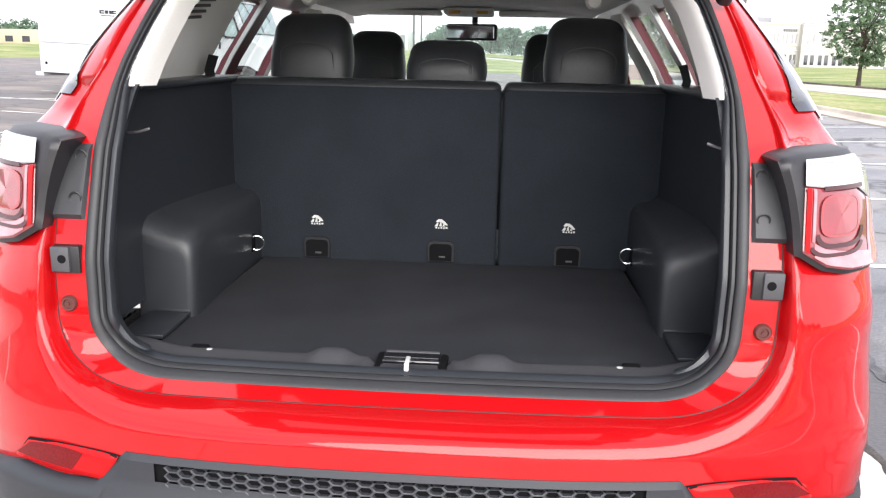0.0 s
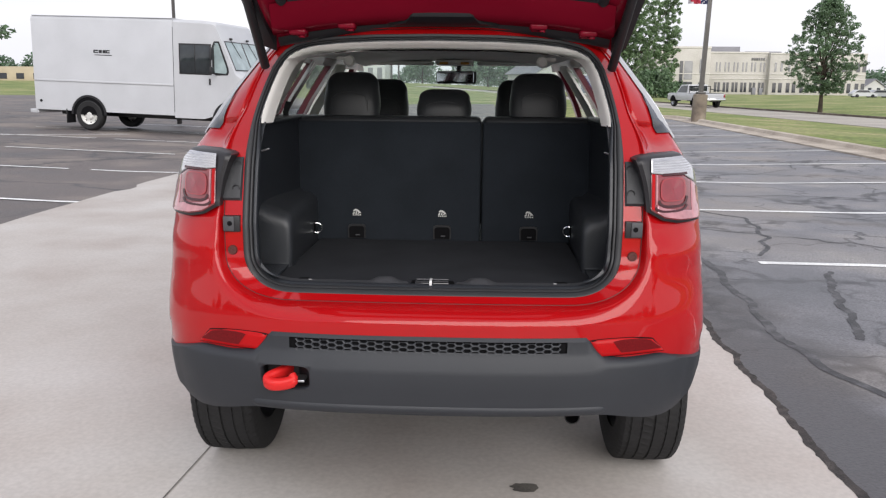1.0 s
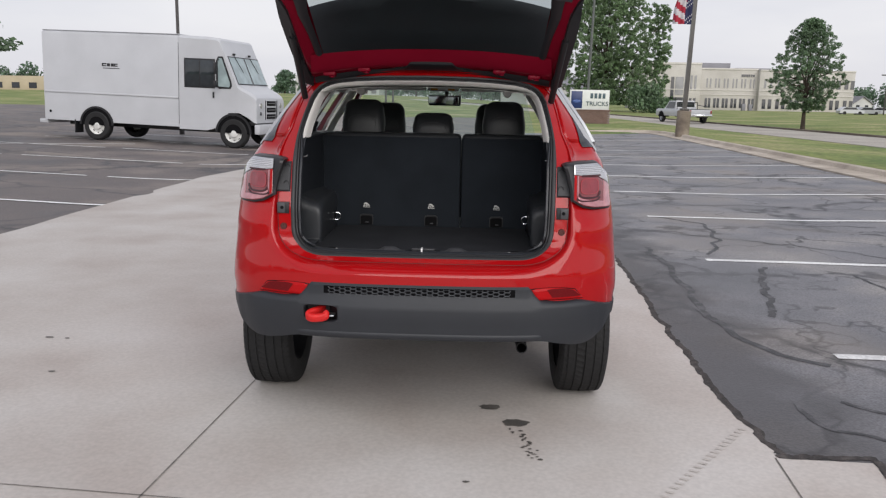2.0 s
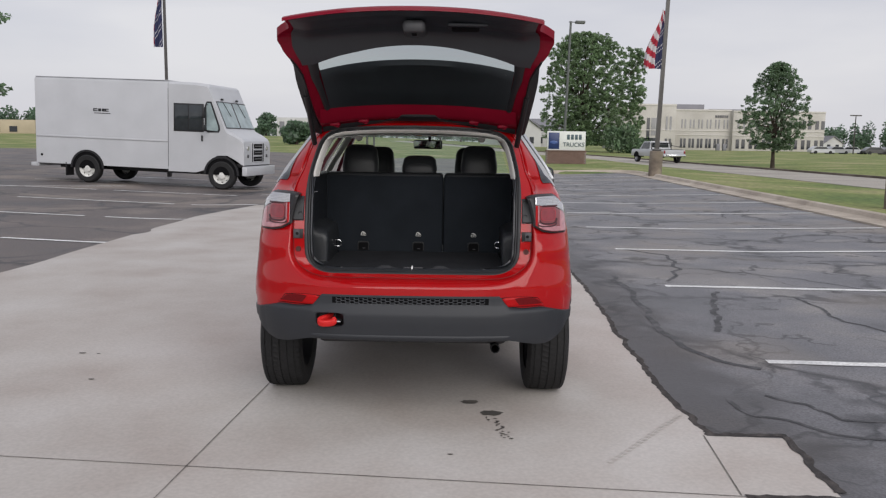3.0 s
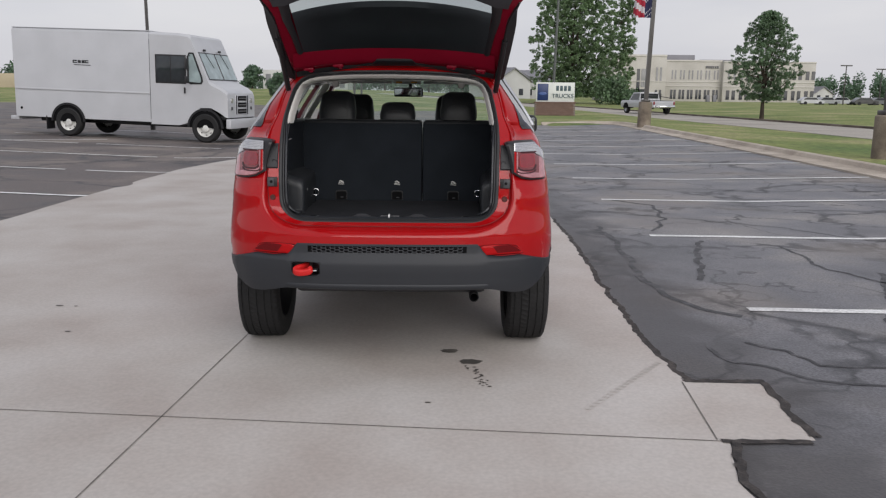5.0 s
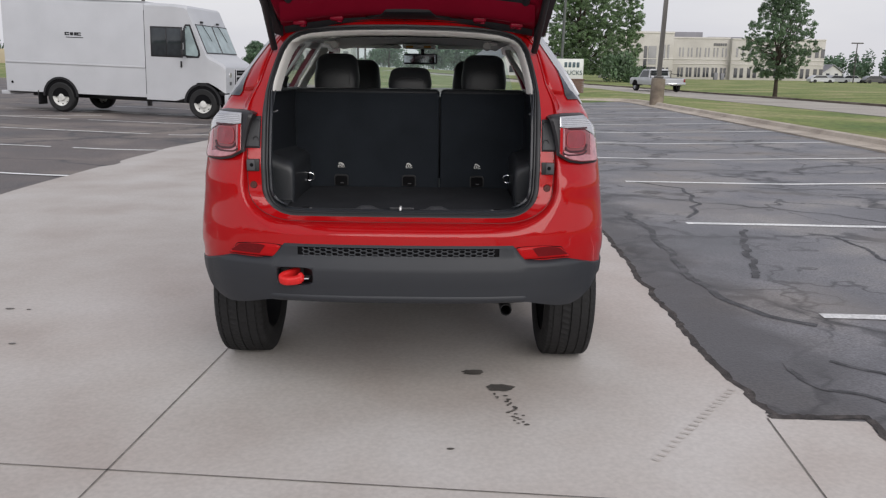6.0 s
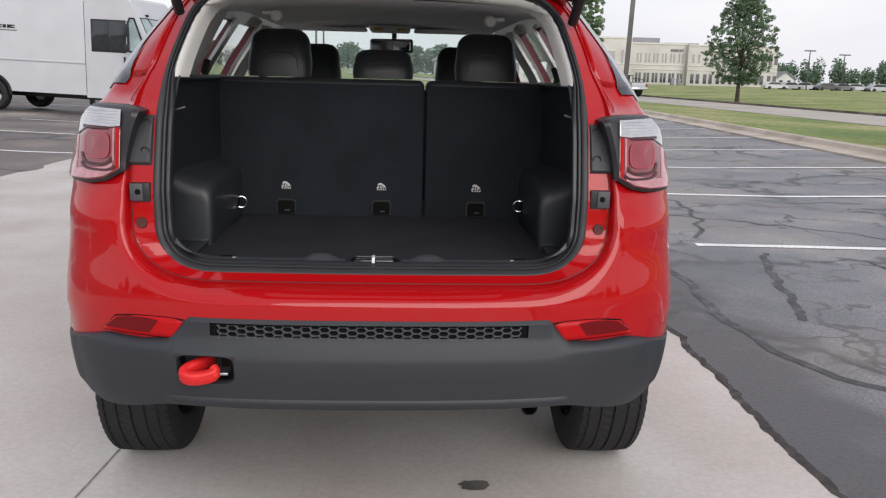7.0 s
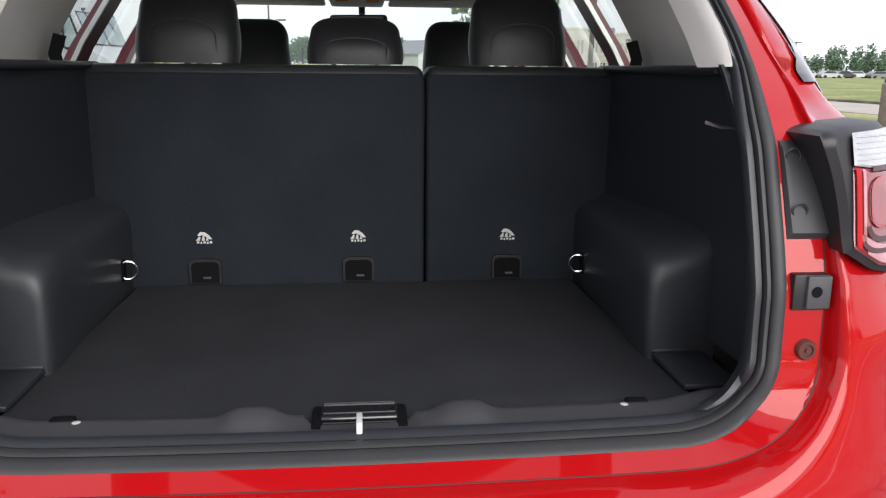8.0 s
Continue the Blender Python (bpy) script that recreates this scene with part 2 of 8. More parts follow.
def lathe(bm, prof, n=48, axis="x", centre=(0, 0, 0), cap=False):
    """Turns a profile of (radius, along) pairs about an axis."""
    rings = []
    for k in range(n):
        a = 2 * math.pi * k / n
        ring = []
        for r, h in prof:
            c, s = r * math.cos(a), r * math.sin(a)
            p = (h, c, s) if axis == "x" else ((c, h, s) if axis == "y" else (c, s, h))
            ring.append(tuple(q + w for q, w in zip(p, centre)))
        rings.append(ring)
    rows = [[bm.verts.new(p) for p in r] for r in rings]
    m = len(prof)
    for k in range(n):
        a, b = rows[k], rows[(k + 1) % n]
        for j in range(m - 1):
            bm.faces.new((a[j], b[j], b[j + 1], a[j + 1]))
    if cap:
        bm.faces.new([r[0] for r in rows])
        bm.faces.new([r[-1] for r in rows])
    return bm


def thicken(bm, vec):
    """Gives a sheet a second skin, moved by vec, and closes its rim."""
    got = bmesh.ops.extrude_face_region(bm, geom=list(bm.faces), use_keep_orig=True)
    bmesh.ops.translate(bm, vec=vec, verts=[g for g in got["geom"] if isinstance(g, bmesh.types.BMVert)])


SATIN_DARK = material("dark_satin_edge", (0.16, 0.16, 0.17), 0.35, 0.6, blotch=0.1)
PILLAR_SILVER = material("pillar_silver", (0.50, 0.50, 0.51), 0.45, 0.35, blotch=0.06, blotch_scale=9)
LAMP_RIM = material("red_lens_rim", (0.30, 0.02, 0.028), 0.15, 0.0, 0.8, blotch=0.1)
LAMP_BLACK = material("lamp_housing_black", (0.016, 0.015, 0.018), 0.42, grain=0.1, grain_scale=500, blotch=0.1, blotch_scale=8)
STOP_RUBBER = material("stop_rubber", (0.085, 0.022, 0.018), 0.6, blotch=0.1, blotch_scale=60)
FILLER_GREY = material("filler_plastic", (0.026, 0.027, 0.031), 0.5, grain=0.1, grain_scale=600, blotch=0.08, blotch_scale=9, bump=0.1, bump_scale=800)
GAP_RED = material("panel_gap_red", (0.045, 0.003, 0.005), 0.6, blotch=0.1)
SPOILER_GREY = material("spoiler_underside", (0.045, 0.048, 0.056), 0.6, grain=0.1, grain_scale=300, blotch=0.12, blotch_scale=5)
# red of the door frames, darkened by hand for the shade on inward faces
RED_FRAME_SHADE = material("red_paint_frame_shade", (0.075, 0.003, 0.012), 0.4, 0.0, 0.3, blotch=0.06, blotch_scale=6)


# ---- ground ----
def lot_height(x, y):
    """The car park falls gently towards the concrete strip."""
    left = max(0.0, min(14.0, -5.0 - x)) * 0.028 - 0.0075 * max(0.0, min(16.0, y - 8)) * smooth01(-4.5, -6.0, x)
    right = max(0.0, min(4.5, x - 4.8)) * 0.026
    return left + right


def kerb_x(y):
    return 8.42 + 0.026 * y


def land_height(x, y):
    """Grass and fields round the car park, rising far off at the left."""
    far = 2.2 * smooth01(70, 220, y) * smooth01(45, -25, x) + 0.0 * y
    return 0.16 + far


def verge(x):
    """Grass between kerb and street, the street itself, and the bank beyond."""
    return 0.215 - 0.125 * smooth01(9.5, 15.0, x) + 0.20 * smooth01(20.6, 27.0, x)


def ground_z(x, y):
    if kerb_x(y) + 0.1 < x:
        return verge(x) - 0.02 * smooth01(10, 40, y)
    if y < 36 or (x < 5.2 and y < 76):
        return lot_height(x, y) - 0.10
    return max(lot_height(x, y), 0.11)


def ramp_material(name, base, dark, light, scale_coarse, scale_fine, rough=0.9, bump=0.25, cracks=0.0, crack_scale=0.5,
                  fine=0.2, wet=0.0, smear=0.0, margin=0.0, worn=0.0):
    """Ground surfaces: two scales of noise between three tones, with wandering cracks."""
    m = bpy.data.materials.new(name)
    m.use_nodes = True
    t = m.node_tree
    b = t.nodes["Principled BSDF"]
    b.inputs["Roughness"].default_value = rough
    tc = t.nodes.new("ShaderNodeTexCoord")
    n1 = t.nodes.new("ShaderNodeTexNoise")
    n1.inputs["Scale"].default_value, n1.inputs["Detail"].default_value = scale_coarse, 6.0
    n2 = t.nodes.new("ShaderNodeTexNoise")
    n2.inputs["Scale"].default_value, n2.inputs["Detail"].default_value = scale_fine, 3.0
    for n in (n1, n2):
        t.links.new(tc.outputs["Object"], n.inputs["Vector"])
    r1 = t.nodes.new("ShaderNodeValToRGB")
    e = r1.color_ramp.elements
    e[0].position, e[0].color = 0.32, (*dark, 1)
    e[1].position, e[1].color = 0.68, (*light, 1)
    mid = e.new(0.5)
    mid.color = (*base, 1)
    t.links.new(n1.outputs["Fac"], r1.inputs[0])
    mr = t.nodes.new("ShaderNodeMapRange")
    mr.inputs["From Min"].default_value, mr.inputs["From Max"].default_value = 0.3, 0.7
    mr.inputs["To Min"].default_value, mr.inputs["To Max"].default_value = 1 - fine, 1 + fine
    t.links.new(n2.outputs["Fac"], mr.inputs["Value"])
    sc = t.nodes.new("ShaderNodeVectorMath")
    sc.operation = "SCALE"
    t.links.new(r1.outputs[0], sc.inputs[0])
    t.links.new(mr.outputs[0], sc.inputs["Scale"])
    color = sc.outputs[0]
    height = n2.outputs["Fac"]
    if cracks:
        warp = t.nodes.new("ShaderNodeTexNoise")
        warp.inputs["Scale"].default_value, warp.inputs["Detail"].default_value = crack_scale * 2.2, 4.0
        t.links.new(tc.outputs["Object"], warp.inputs["Vector"])
        ws = t.nodes.new("ShaderNodeVectorMath")
        ws.operation = "SCALE"
        ws.inputs["Scale"].default_value = 1.6
        t.links.new(warp.outputs["Color"], ws.inputs[0])
        ad = t.nodes.new("ShaderNodeVectorMath")
        t.links.new(tc.outputs["Object"], ad.inputs[0])
        t.links.new(ws.outputs[0], ad.inputs[1])
        vo = t.nodes.new("ShaderNodeTexVoronoi")
        vo.voronoi_dimensions = "2D"
        vo.feature = "DISTANCE_TO_EDGE"
        vo.inputs["Scale"].default_value = crack_scale
        t.links.new(ad.outputs[0], vo.inputs["Vector"])
        cr = t.nodes.new("ShaderNodeMapRange")
        cr.inputs["From Min"].default_value, cr.inputs["From Max"].default_value = 0.0, cracks
        cr.inputs["To Min"].default_value, cr.inputs["To Max"].default_value = 1.0, 0.0
        t.links.new(vo.outputs["Distance"], cr.inputs["Value"])
        gate = t.nodes.new("ShaderNodeMapRange")
        gate.inputs["From Min"].default_value, gate.inputs["From Max"].default_value = 0.36, 0.52
        gn = t.nodes.new("ShaderNodeTexNoise")
        gn.inputs["Scale"].default_value = crack_scale * 1.3
        t.links.new(tc.outputs["Object"], gn.inputs["Vector"])
        t.links.new(gn.outputs["Fac"], gate.inputs["Value"])
        mu = t.nodes.new("ShaderNodeMath")
        mu.operation = "MULTIPLY"
        t.links.new(cr.outputs[0], mu.inputs[0])
        t.links.new(gate.outputs[0], mu.inputs[1])
        mx = t.nodes.new("ShaderNodeMix")
        mx.data_type = "RGBA"
        mx.inputs["B"].default_value = (0.046, 0.046, 0.050, 1)
        t.links.new(mu.outputs[0], mx.inputs["Factor"])
        t.links.new(color, mx.inputs["A"])
        color = mx.outputs["Result"]
    if smear:
        # broad tar smears along a second, coarser net, and sandy worn patches
        v2 = t.nodes.new("ShaderNodeTexVoronoi")
        v2.voronoi_dimensions = "2D"
        v2.feature = "DISTANCE_TO_EDGE"
        v2.inputs["Scale"].default_value = crack_scale * 0.62
        t.links.new(ad.outputs[0], v2.inputs["Vector"])
        n3 = t.nodes.new("ShaderNodeTexNoise")
        n3.inputs["Scale"].default_value, n3.inputs["Detail"].default_value = 5.0, 5.0
        t.links.new(tc.outputs["Object"], n3.inputs["Vector"])
        wid = t.nodes.new("ShaderNodeMapRange")
        wid.inputs["From Min"].default_value, wid.inputs["From Max"].default_value = 0.36, 0.66
        wid.inputs["To Min"].default_value, wid.inputs["To Max"].default_value = 0.004, 0.11
        t.links.new(n3.outputs["Fac"], wid.inputs["Value"])
        sm = t.nodes.new("ShaderNodeMapRange")
        sm.inputs["To Min"].default_value, sm.inputs["To Max"].default_value = smear, 0.0
        t.links.new(v2.outputs["Distance"], sm.inputs["Value"])
        t.links.new(wid.outputs[0], sm.inputs["From Max"])
        m2 = t.nodes.new("ShaderNodeMix")
        m2.data_type = "RGBA"
        m2.inputs["B"].default_value = (0.036, 0.036, 0.040, 1)
        t.links.new(sm.outputs[0], m2.inputs["Factor"])
        t.links.new(color, m2.inputs["A"])
        n4 = t.nodes.new("ShaderNodeTexNoise")
        n4.inputs["Scale"].default_value, n4.inputs["Detail"].default_value = 0.42, 3.0
        t.links.new(tc.outputs["Object"], n4.inputs["Vector"])
        sand = t.nodes.new("ShaderNodeMapRange")
        sand.inputs["From Min"].default_value, sand.inputs["From Max"].default_value = 0.51, 0.66
        sand.inputs["To Min"].default_value, sand.inputs["To Max"].default_value = 0.0, 0.55
        t.links.new(n4.outputs["Fac"], sand.inputs["Value"])
        m3 = t.nodes.new("ShaderNodeMix")
        m3.data_type = "RGBA"
        m3.inputs["B"].default_value = (0.235, 0.205, 0.180, 1)
        t.links.new(sand.outputs[0], m3.inputs["Factor"])
        t.links.new(m2.outputs["Result"], m3.inputs["A"])
        color = m3.outputs["Result"]
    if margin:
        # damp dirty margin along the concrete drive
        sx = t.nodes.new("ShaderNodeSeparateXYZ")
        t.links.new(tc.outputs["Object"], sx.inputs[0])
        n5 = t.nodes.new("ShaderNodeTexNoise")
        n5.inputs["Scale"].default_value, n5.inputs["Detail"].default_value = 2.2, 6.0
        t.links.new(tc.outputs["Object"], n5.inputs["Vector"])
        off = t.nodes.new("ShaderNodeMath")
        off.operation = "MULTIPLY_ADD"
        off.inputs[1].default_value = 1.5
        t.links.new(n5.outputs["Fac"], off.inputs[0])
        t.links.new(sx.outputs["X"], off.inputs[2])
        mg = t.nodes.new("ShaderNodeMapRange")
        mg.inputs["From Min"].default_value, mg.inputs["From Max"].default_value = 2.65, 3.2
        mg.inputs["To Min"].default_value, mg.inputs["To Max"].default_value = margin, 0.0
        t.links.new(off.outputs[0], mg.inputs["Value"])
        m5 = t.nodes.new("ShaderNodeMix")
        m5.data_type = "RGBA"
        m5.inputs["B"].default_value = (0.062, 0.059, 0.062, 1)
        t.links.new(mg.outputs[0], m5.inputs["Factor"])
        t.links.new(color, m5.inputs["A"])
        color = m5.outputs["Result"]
    if worn:
        # paler towards the right of the drive, with a noisy transition
        sx = t.nodes.new("ShaderNodeSeparateXYZ")
        t.links.new(tc.outputs["Object"], sx.inputs[0])
        n6 = t.nodes.new("ShaderNodeTexNoise")
        n6.inputs["Scale"].default_value, n6.inputs["Detail"].default_value = 0.45, 4.0
        t.links.new(tc.outputs["Object"], n6.inputs["Vector"])
        lean = t.nodes.new("ShaderNodeMath")
        lean.operation = "MULTIPLY_ADD"
        lean.inputs[1].default_value = 4.0
        t.links.new(n6.outputs["Fac"], lean.inputs[0])
        t.links.new(sx.outputs["X"], lean.inputs[2])
        wr2 = t.nodes.new("ShaderNodeMapRange")
        wr2.interpolation_type = "SMOOTHSTEP"
        wr2.inputs["From Min"].default_value, wr2.inputs["From Max"].default_value = -0.6, 3.0
        wr2.inputs["To Min"].default_value, wr2.inputs["To Max"].default_value = 1.0, 1.0 + worn
        t.links.new(lean.outputs[0], wr2.inputs["Value"])
        rub = t.nodes.new("ShaderNodeVectorMath")
        rub.operation = "SCALE"
        t.links.new(color, rub.inputs[0])
        t.links.new(wr2.outputs[0], rub.inputs["Scale"])
        color = rub.outputs[0]
    t.links.new(color, b.inputs["Base Color"])
    if wet:
        wr = t.nodes.new("ShaderNodeMapRange")
        wr.inputs["From Min"].default_value, wr.inputs["From Max"].default_value = 0.35, 0.65
        wr.inputs["To Min"].default_value, wr.inputs["To Max"].default_value = rough - wet, rough
        t.links.new(n1.outputs["Fac"], wr.inputs["Value"])
        t.links.new(wr.outputs[0], b.inputs["Roughness"])
    if bump:
        bp = t.nodes.new("ShaderNodeBump")
        bp.inputs["Strength"].default_value, bp.inputs["Distance"].default_value = bump, 0.01
        t.links.new(height, bp.inputs["Height"])
        t.links.new(bp.outputs[0], b.inputs["Normal"])
    return m


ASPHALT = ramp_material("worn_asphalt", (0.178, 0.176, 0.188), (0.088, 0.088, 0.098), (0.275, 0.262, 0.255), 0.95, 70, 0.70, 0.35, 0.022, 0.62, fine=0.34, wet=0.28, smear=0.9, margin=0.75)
ASPHALT_OLD = ramp_material("old_brown_asphalt", (0.135, 0.114, 0.107), (0.058, 0.050, 0.050), (0.235, 0.200, 0.178), 0.42, 60, 0.80, 0.4, 0.03, 0.3, fine=0.34, wet=0.3, smear=0.9)
CONCRETE = ramp_material("pale_concrete", (0.450, 0.415, 0.386), (0.394, 0.348, 0.318), (0.494, 0.466, 0.442), 1.15, 48, 0.82, 0.05, fine=0.07, wet=0.12, worn=0.16)
KERB_CONCRETE = ramp_material("kerb_concrete", (0.45, 0.39, 0.325), (0.35, 0.30, 0.25), (0.53, 0.47, 0.40), 1.2, 60, 0.9, 0.3)
ROAD_CONCRETE = ramp_material("road_concrete", (0.38, 0.35, 0.31), (0.32, 0.29, 0.26), (0.44, 0.41, 0.36), 0.3, 30, 0.9, 0.1)
GRASS = ramp_material("grass", (0.185, 0.222, 0.060), (0.100, 0.155, 0.034), (0.335, 0.300, 0.150), 0.21, 5.0, 0.95, 0.8, fine=0.38)
LINE_PAINT = ramp_material("line_paint", (0.78, 0.78, 0.77), (0.60, 0.60, 0.60), (0.80, 0.80, 0.79), 1.6, 45, 0.7, 0.1)
DAMP = ramp_material("damp_stain", (0.11, 0.10, 0.09), (0.08, 0.075, 0.07), (0.15, 0.14, 0.125), 9, 120, 0.6, 0.1)

xs = [-2500, -900, -400, -200, -120, -80, -60, -45, -35, -28] + [-22 + 1.0 * k for k in range(30)] + [8.2, 8.55, 8.75, 8.95, 9.3, 9.8, 10.5, 12, 13.5, 15, 17, 19, 21, 24, 28, 34, 42, 55, 75, 100, 140, 220, 400, 900, 2500]
ys = [-2500, -600, -150, -60, -30, -20] + [-14 + 2.0 * k for k in range(46)] + [82, 90, 100, 115, 130, 150, 175, 200, 230, 280, 400, 700, 1300, 2800]


def ground_sheet(x, y):
    near = ground_z(x, y)
    far = land_height(x, y)
    w = max(smooth01(55, 85, y), smooth01(34, 60, x) if x > 0 else smooth01(30, 60, -x))
    z = near * (1 - w) + far * w
    return z - 0.9 * smooth01(500, 2500, math.hypot(x, y))


bm = bmesh.new()
vs = [[bm.verts.new((x, y, ground_sheet(x, y))) for y in ys] for x in xs]
for i in range(len(xs) - 1):
    for j in range(len(ys) - 1):
        bm.faces.new((vs[i][j], vs[i + 1][j], vs[i + 1][j + 1], vs[i][j + 1]))
solid("ground", bm, GRASS, "mown green grass fields round the car park", "ground", kind="structure")


# the concrete strip, with the frayed asphalt edge on its right
def strip_right(y):
    base = 1.590 - 0.035 * smooth01(0.0, 0.6, y) + 0.10 * smooth01(1.2, 5.0, y)
    if y < -0.03:
        base = 1.985 - 0.045 * smooth01(-0.1, -0.75, y)
    if y < -0.762:
        base = 1.540 - 0.055 * smooth01(-0.78, -1.3, y)
    return base + 0.03 * noise.noise((y * 2.2, 3.1, 0)) + 0.024 * noise.noise((y * 6, 1.7, 0)) + 0.012 * noise.noise((y * 16, 4.7, 0))


def strip_left(y):
    return -4.86 + 0.05 * noise.noise((y * 0.8, 8.2, 0)) + 0.6 * smooth01(11, 15.5, y) + (0.10 if 8.5 < y < 9.2 else 0)


YS_STRIP = [-14, -10, -7, -5, -4, -3] + [-2.5 + 0.05 * k for k in range(35)] + [-0.77, -0.755] + [-0.75 + 0.05 * k for k in range(14)] + [-0.05, -0.03, 0.0] + [0.04 * k for k in range(1, 200)] + [8.0 + 0.25 * k for k in range(33)]
XS_STRIP = [0, 0.2, 0.4, 0.5, 0.6, 0.8, 1]
bm = bmesh.new()
rows = []
for y in YS_STRIP:
    a, b = strip_left(y), strip_right(y)
    if y > 14.6:
        a, b = a + (y - 14.6) * 4, b
    rows.append([bm.verts.new((a + (b - a) * u, y, 0.006)) for u in XS_STRIP])
for a, b in zip(rows, rows[1:]):
    for k in range(len(XS_STRIP) - 1):
        bm.faces.new((a[k], a[k + 1], b[k + 1], b[k]))
bmesh.ops.remove_doubles(bm, verts=bm.verts, dist=1e-4)
got = bmesh.ops.extrude_face_region(bm, geom=list(bm.faces))
bmesh.ops.translate(bm, vec=(0, 0, -0.15), verts=[g for g in got["geom"] if isinstance(g, bmesh.types.BMVert)])
slab = solid("pavement", bm, CONCRETE, "pale broom-finished concrete drive with thin joints", "pavement", kind="structure")

# saw-cut joints, thin dark strips lying on the slab
JOINT = material("joint_dirt", (0.19, 0.175, 0.16), 0.95, grain=0.3, grain_scale=40, blotch=0.3, blotch_scale=3)


def ribbon(name, pts, width, mat, lift, parent=None, label="", category="", kind="structure", height=None, rough=0.0, ragged=3.0):
    bm = bmesh.new()
    left, right = [], []
    for i, p in enumerate(pts):
        a, b = Vector(pts[max(0, i - 1)]), Vector(pts[min(len(pts) - 1, i + 1)])
        d = (b - a).normalized()
        n = Vector((-d.y, d.x))
        w1 = width / 2 * (1 + rough * noise.noise((p[0] * ragged, p[1] * ragged, 1)))
        w2 = width / 2 * (1 + rough * noise.noise((p[0] * ragged, p[1] * ragged, 9)))
        q1, q2 = Vector(p) + n * w1, Vector(p) - n * w2
        z = (height or (lambda x, y: 0.0))
        left.append(bm.verts.new((q1.x, q1.y, z(q1.x, q1.y) + lift)))
        right.append(bm.verts.new((q2.x, q2.y, z(q2.x, q2.y) + lift)))
    for i in range(len(pts) - 1):
        bm.faces.new((left[i], right[i], right[i + 1], left[i + 1]))
    ob = solid(name, bm, mat, label, category, kind=kind)
    if parent is not None:
        ob.parent = parent
    return ob


def line_pts(a, b, n):
    return [(a[0] + (b[0] - a[0]) * k / n, a[1] + (b[1] - a[1]) * k / n) for k in range(n + 1)]


for a, b in (((-1.28, -4.0), (-0.80, 2.6)), ((-0.80, 2.6), (-0.25, 10.2)), ((1.575, -0.03), (1.515, -0.76)), ((-4.85, -0.21), (1.53, -0.775)), ((-4.9, -5.0), (2.6, -5.5)), ((-4.9, 11.6), (1.6, 11.3))):
    j = ribbon("joint", line_pts(a, b, 12), 0.007, JOINT, 0.0085, slab)
    j.pop("kind", None)

# asphalt of the car park: one sheet at the left, one at the right
ASPHALT_X = [-95, -70, -50, -38, -30, -25, -21] + [-19 + 1.0 * k for k in range(21)] + [1.5]


def asphalt_sheet(name, columns, rows_y, mat, label):
    bm = bmesh.new()
    vv = []
    for y in rows_y:
        vv.append([bm.verts.new((x(y), y, lot_height(x(y), y))) for x in columns])
    for a, b in zip(vv, vv[1:]):
        for k in range(len(columns) - 1):
            bm.faces.new((a[k], a[k + 1], b[k + 1], b[k]))
    return solid(name, bm, mat, label, "asphalt", kind="structure")


def const(v):
    return lambda y: v


rows_y = [-30 + 2.0 * k for k in range(54)]
asphalt_sheet("road_car_park", [const(x) for x in ASPHALT_X], rows_y, ASPHALT_OLD, "weathered grey asphalt car park with faded bays")
rows_r = [-30 + 1.5 * k for k in range(45)]
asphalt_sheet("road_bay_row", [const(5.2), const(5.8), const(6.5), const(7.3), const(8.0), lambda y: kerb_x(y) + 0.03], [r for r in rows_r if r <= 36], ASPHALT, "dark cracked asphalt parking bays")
bm = bmesh.new()
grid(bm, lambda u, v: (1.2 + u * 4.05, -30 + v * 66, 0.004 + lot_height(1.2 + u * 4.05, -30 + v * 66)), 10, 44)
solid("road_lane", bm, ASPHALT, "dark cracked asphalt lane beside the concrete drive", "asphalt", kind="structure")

# painted bay lines
for k in range(-3, 11):
    y = 1.47 + 3.06 * k
    end = kerb_x(y) - 0.62
    ob = ribbon("bay_line", line_pts((2.46 + 0.025 * y, y), (end, y - 0.042 * (end - 2.5)), 24), 0.10, LINE_PAINT, 0.0085, None,
                "worn white painted parking bay line", "line", "", lot_height, 0.25)
    ob["group"] = "bay lines by the kerb"
for k in range(-2, 6):
    y = 7.46 + 3.55 * k
    x0 = strip_left(y) + 0.02
    if k >= 3:
        x0 = -3.5 + 1.5 * (k - 3)
    for a, b in (((x0, y), (x0 - 1.6, y + 0.07)), ((x0 - 2.0, y + 0.09), (x0 - 5.8, y + 0.26)), ((x0 - 6.3, y + 0.28), (x0 - 11.5, y + 0.5))):
        ob = ribbon("bay_line", line_pts(a, b, 14), 0.10, LINE_PAINT, 0.0085, None, "broken white painted bay line on old asphalt", "line", "", lot_height, 0.3)
        ob["group"] = "bay lines beside the delivery truck"
ob = ribbon("bay_line", line_pts((-15.8, 15.2), (-9.8, 20.4), 14), 0.10, LINE_PAINT, 0.0085, None, "slanting white painted line behind the delivery truck", "line", "", lot_height, 0.3)

# tarred cracks and damp spots
TAR = material("crack_filler", (0.024, 0.024, 0.026), 0.5, grain=0.2, grain_scale=60, blotch=0.2, blotch_scale=4)
random.seed(4)


def wander(x, y, ang, n, step, bend, seed):
    pts = []
    for k in range(n):
        pts.append((x, y))
        ang += 0.35 * bend * noise.noise((k * 0.30, seed, 0.5))
        jag = 1.1 * noise.noise((k * 0.9, seed * 3.1, 2.5))
        x, y = x + step * math.cos(ang + jag), y + step * math.sin(ang + jag)
    return pts


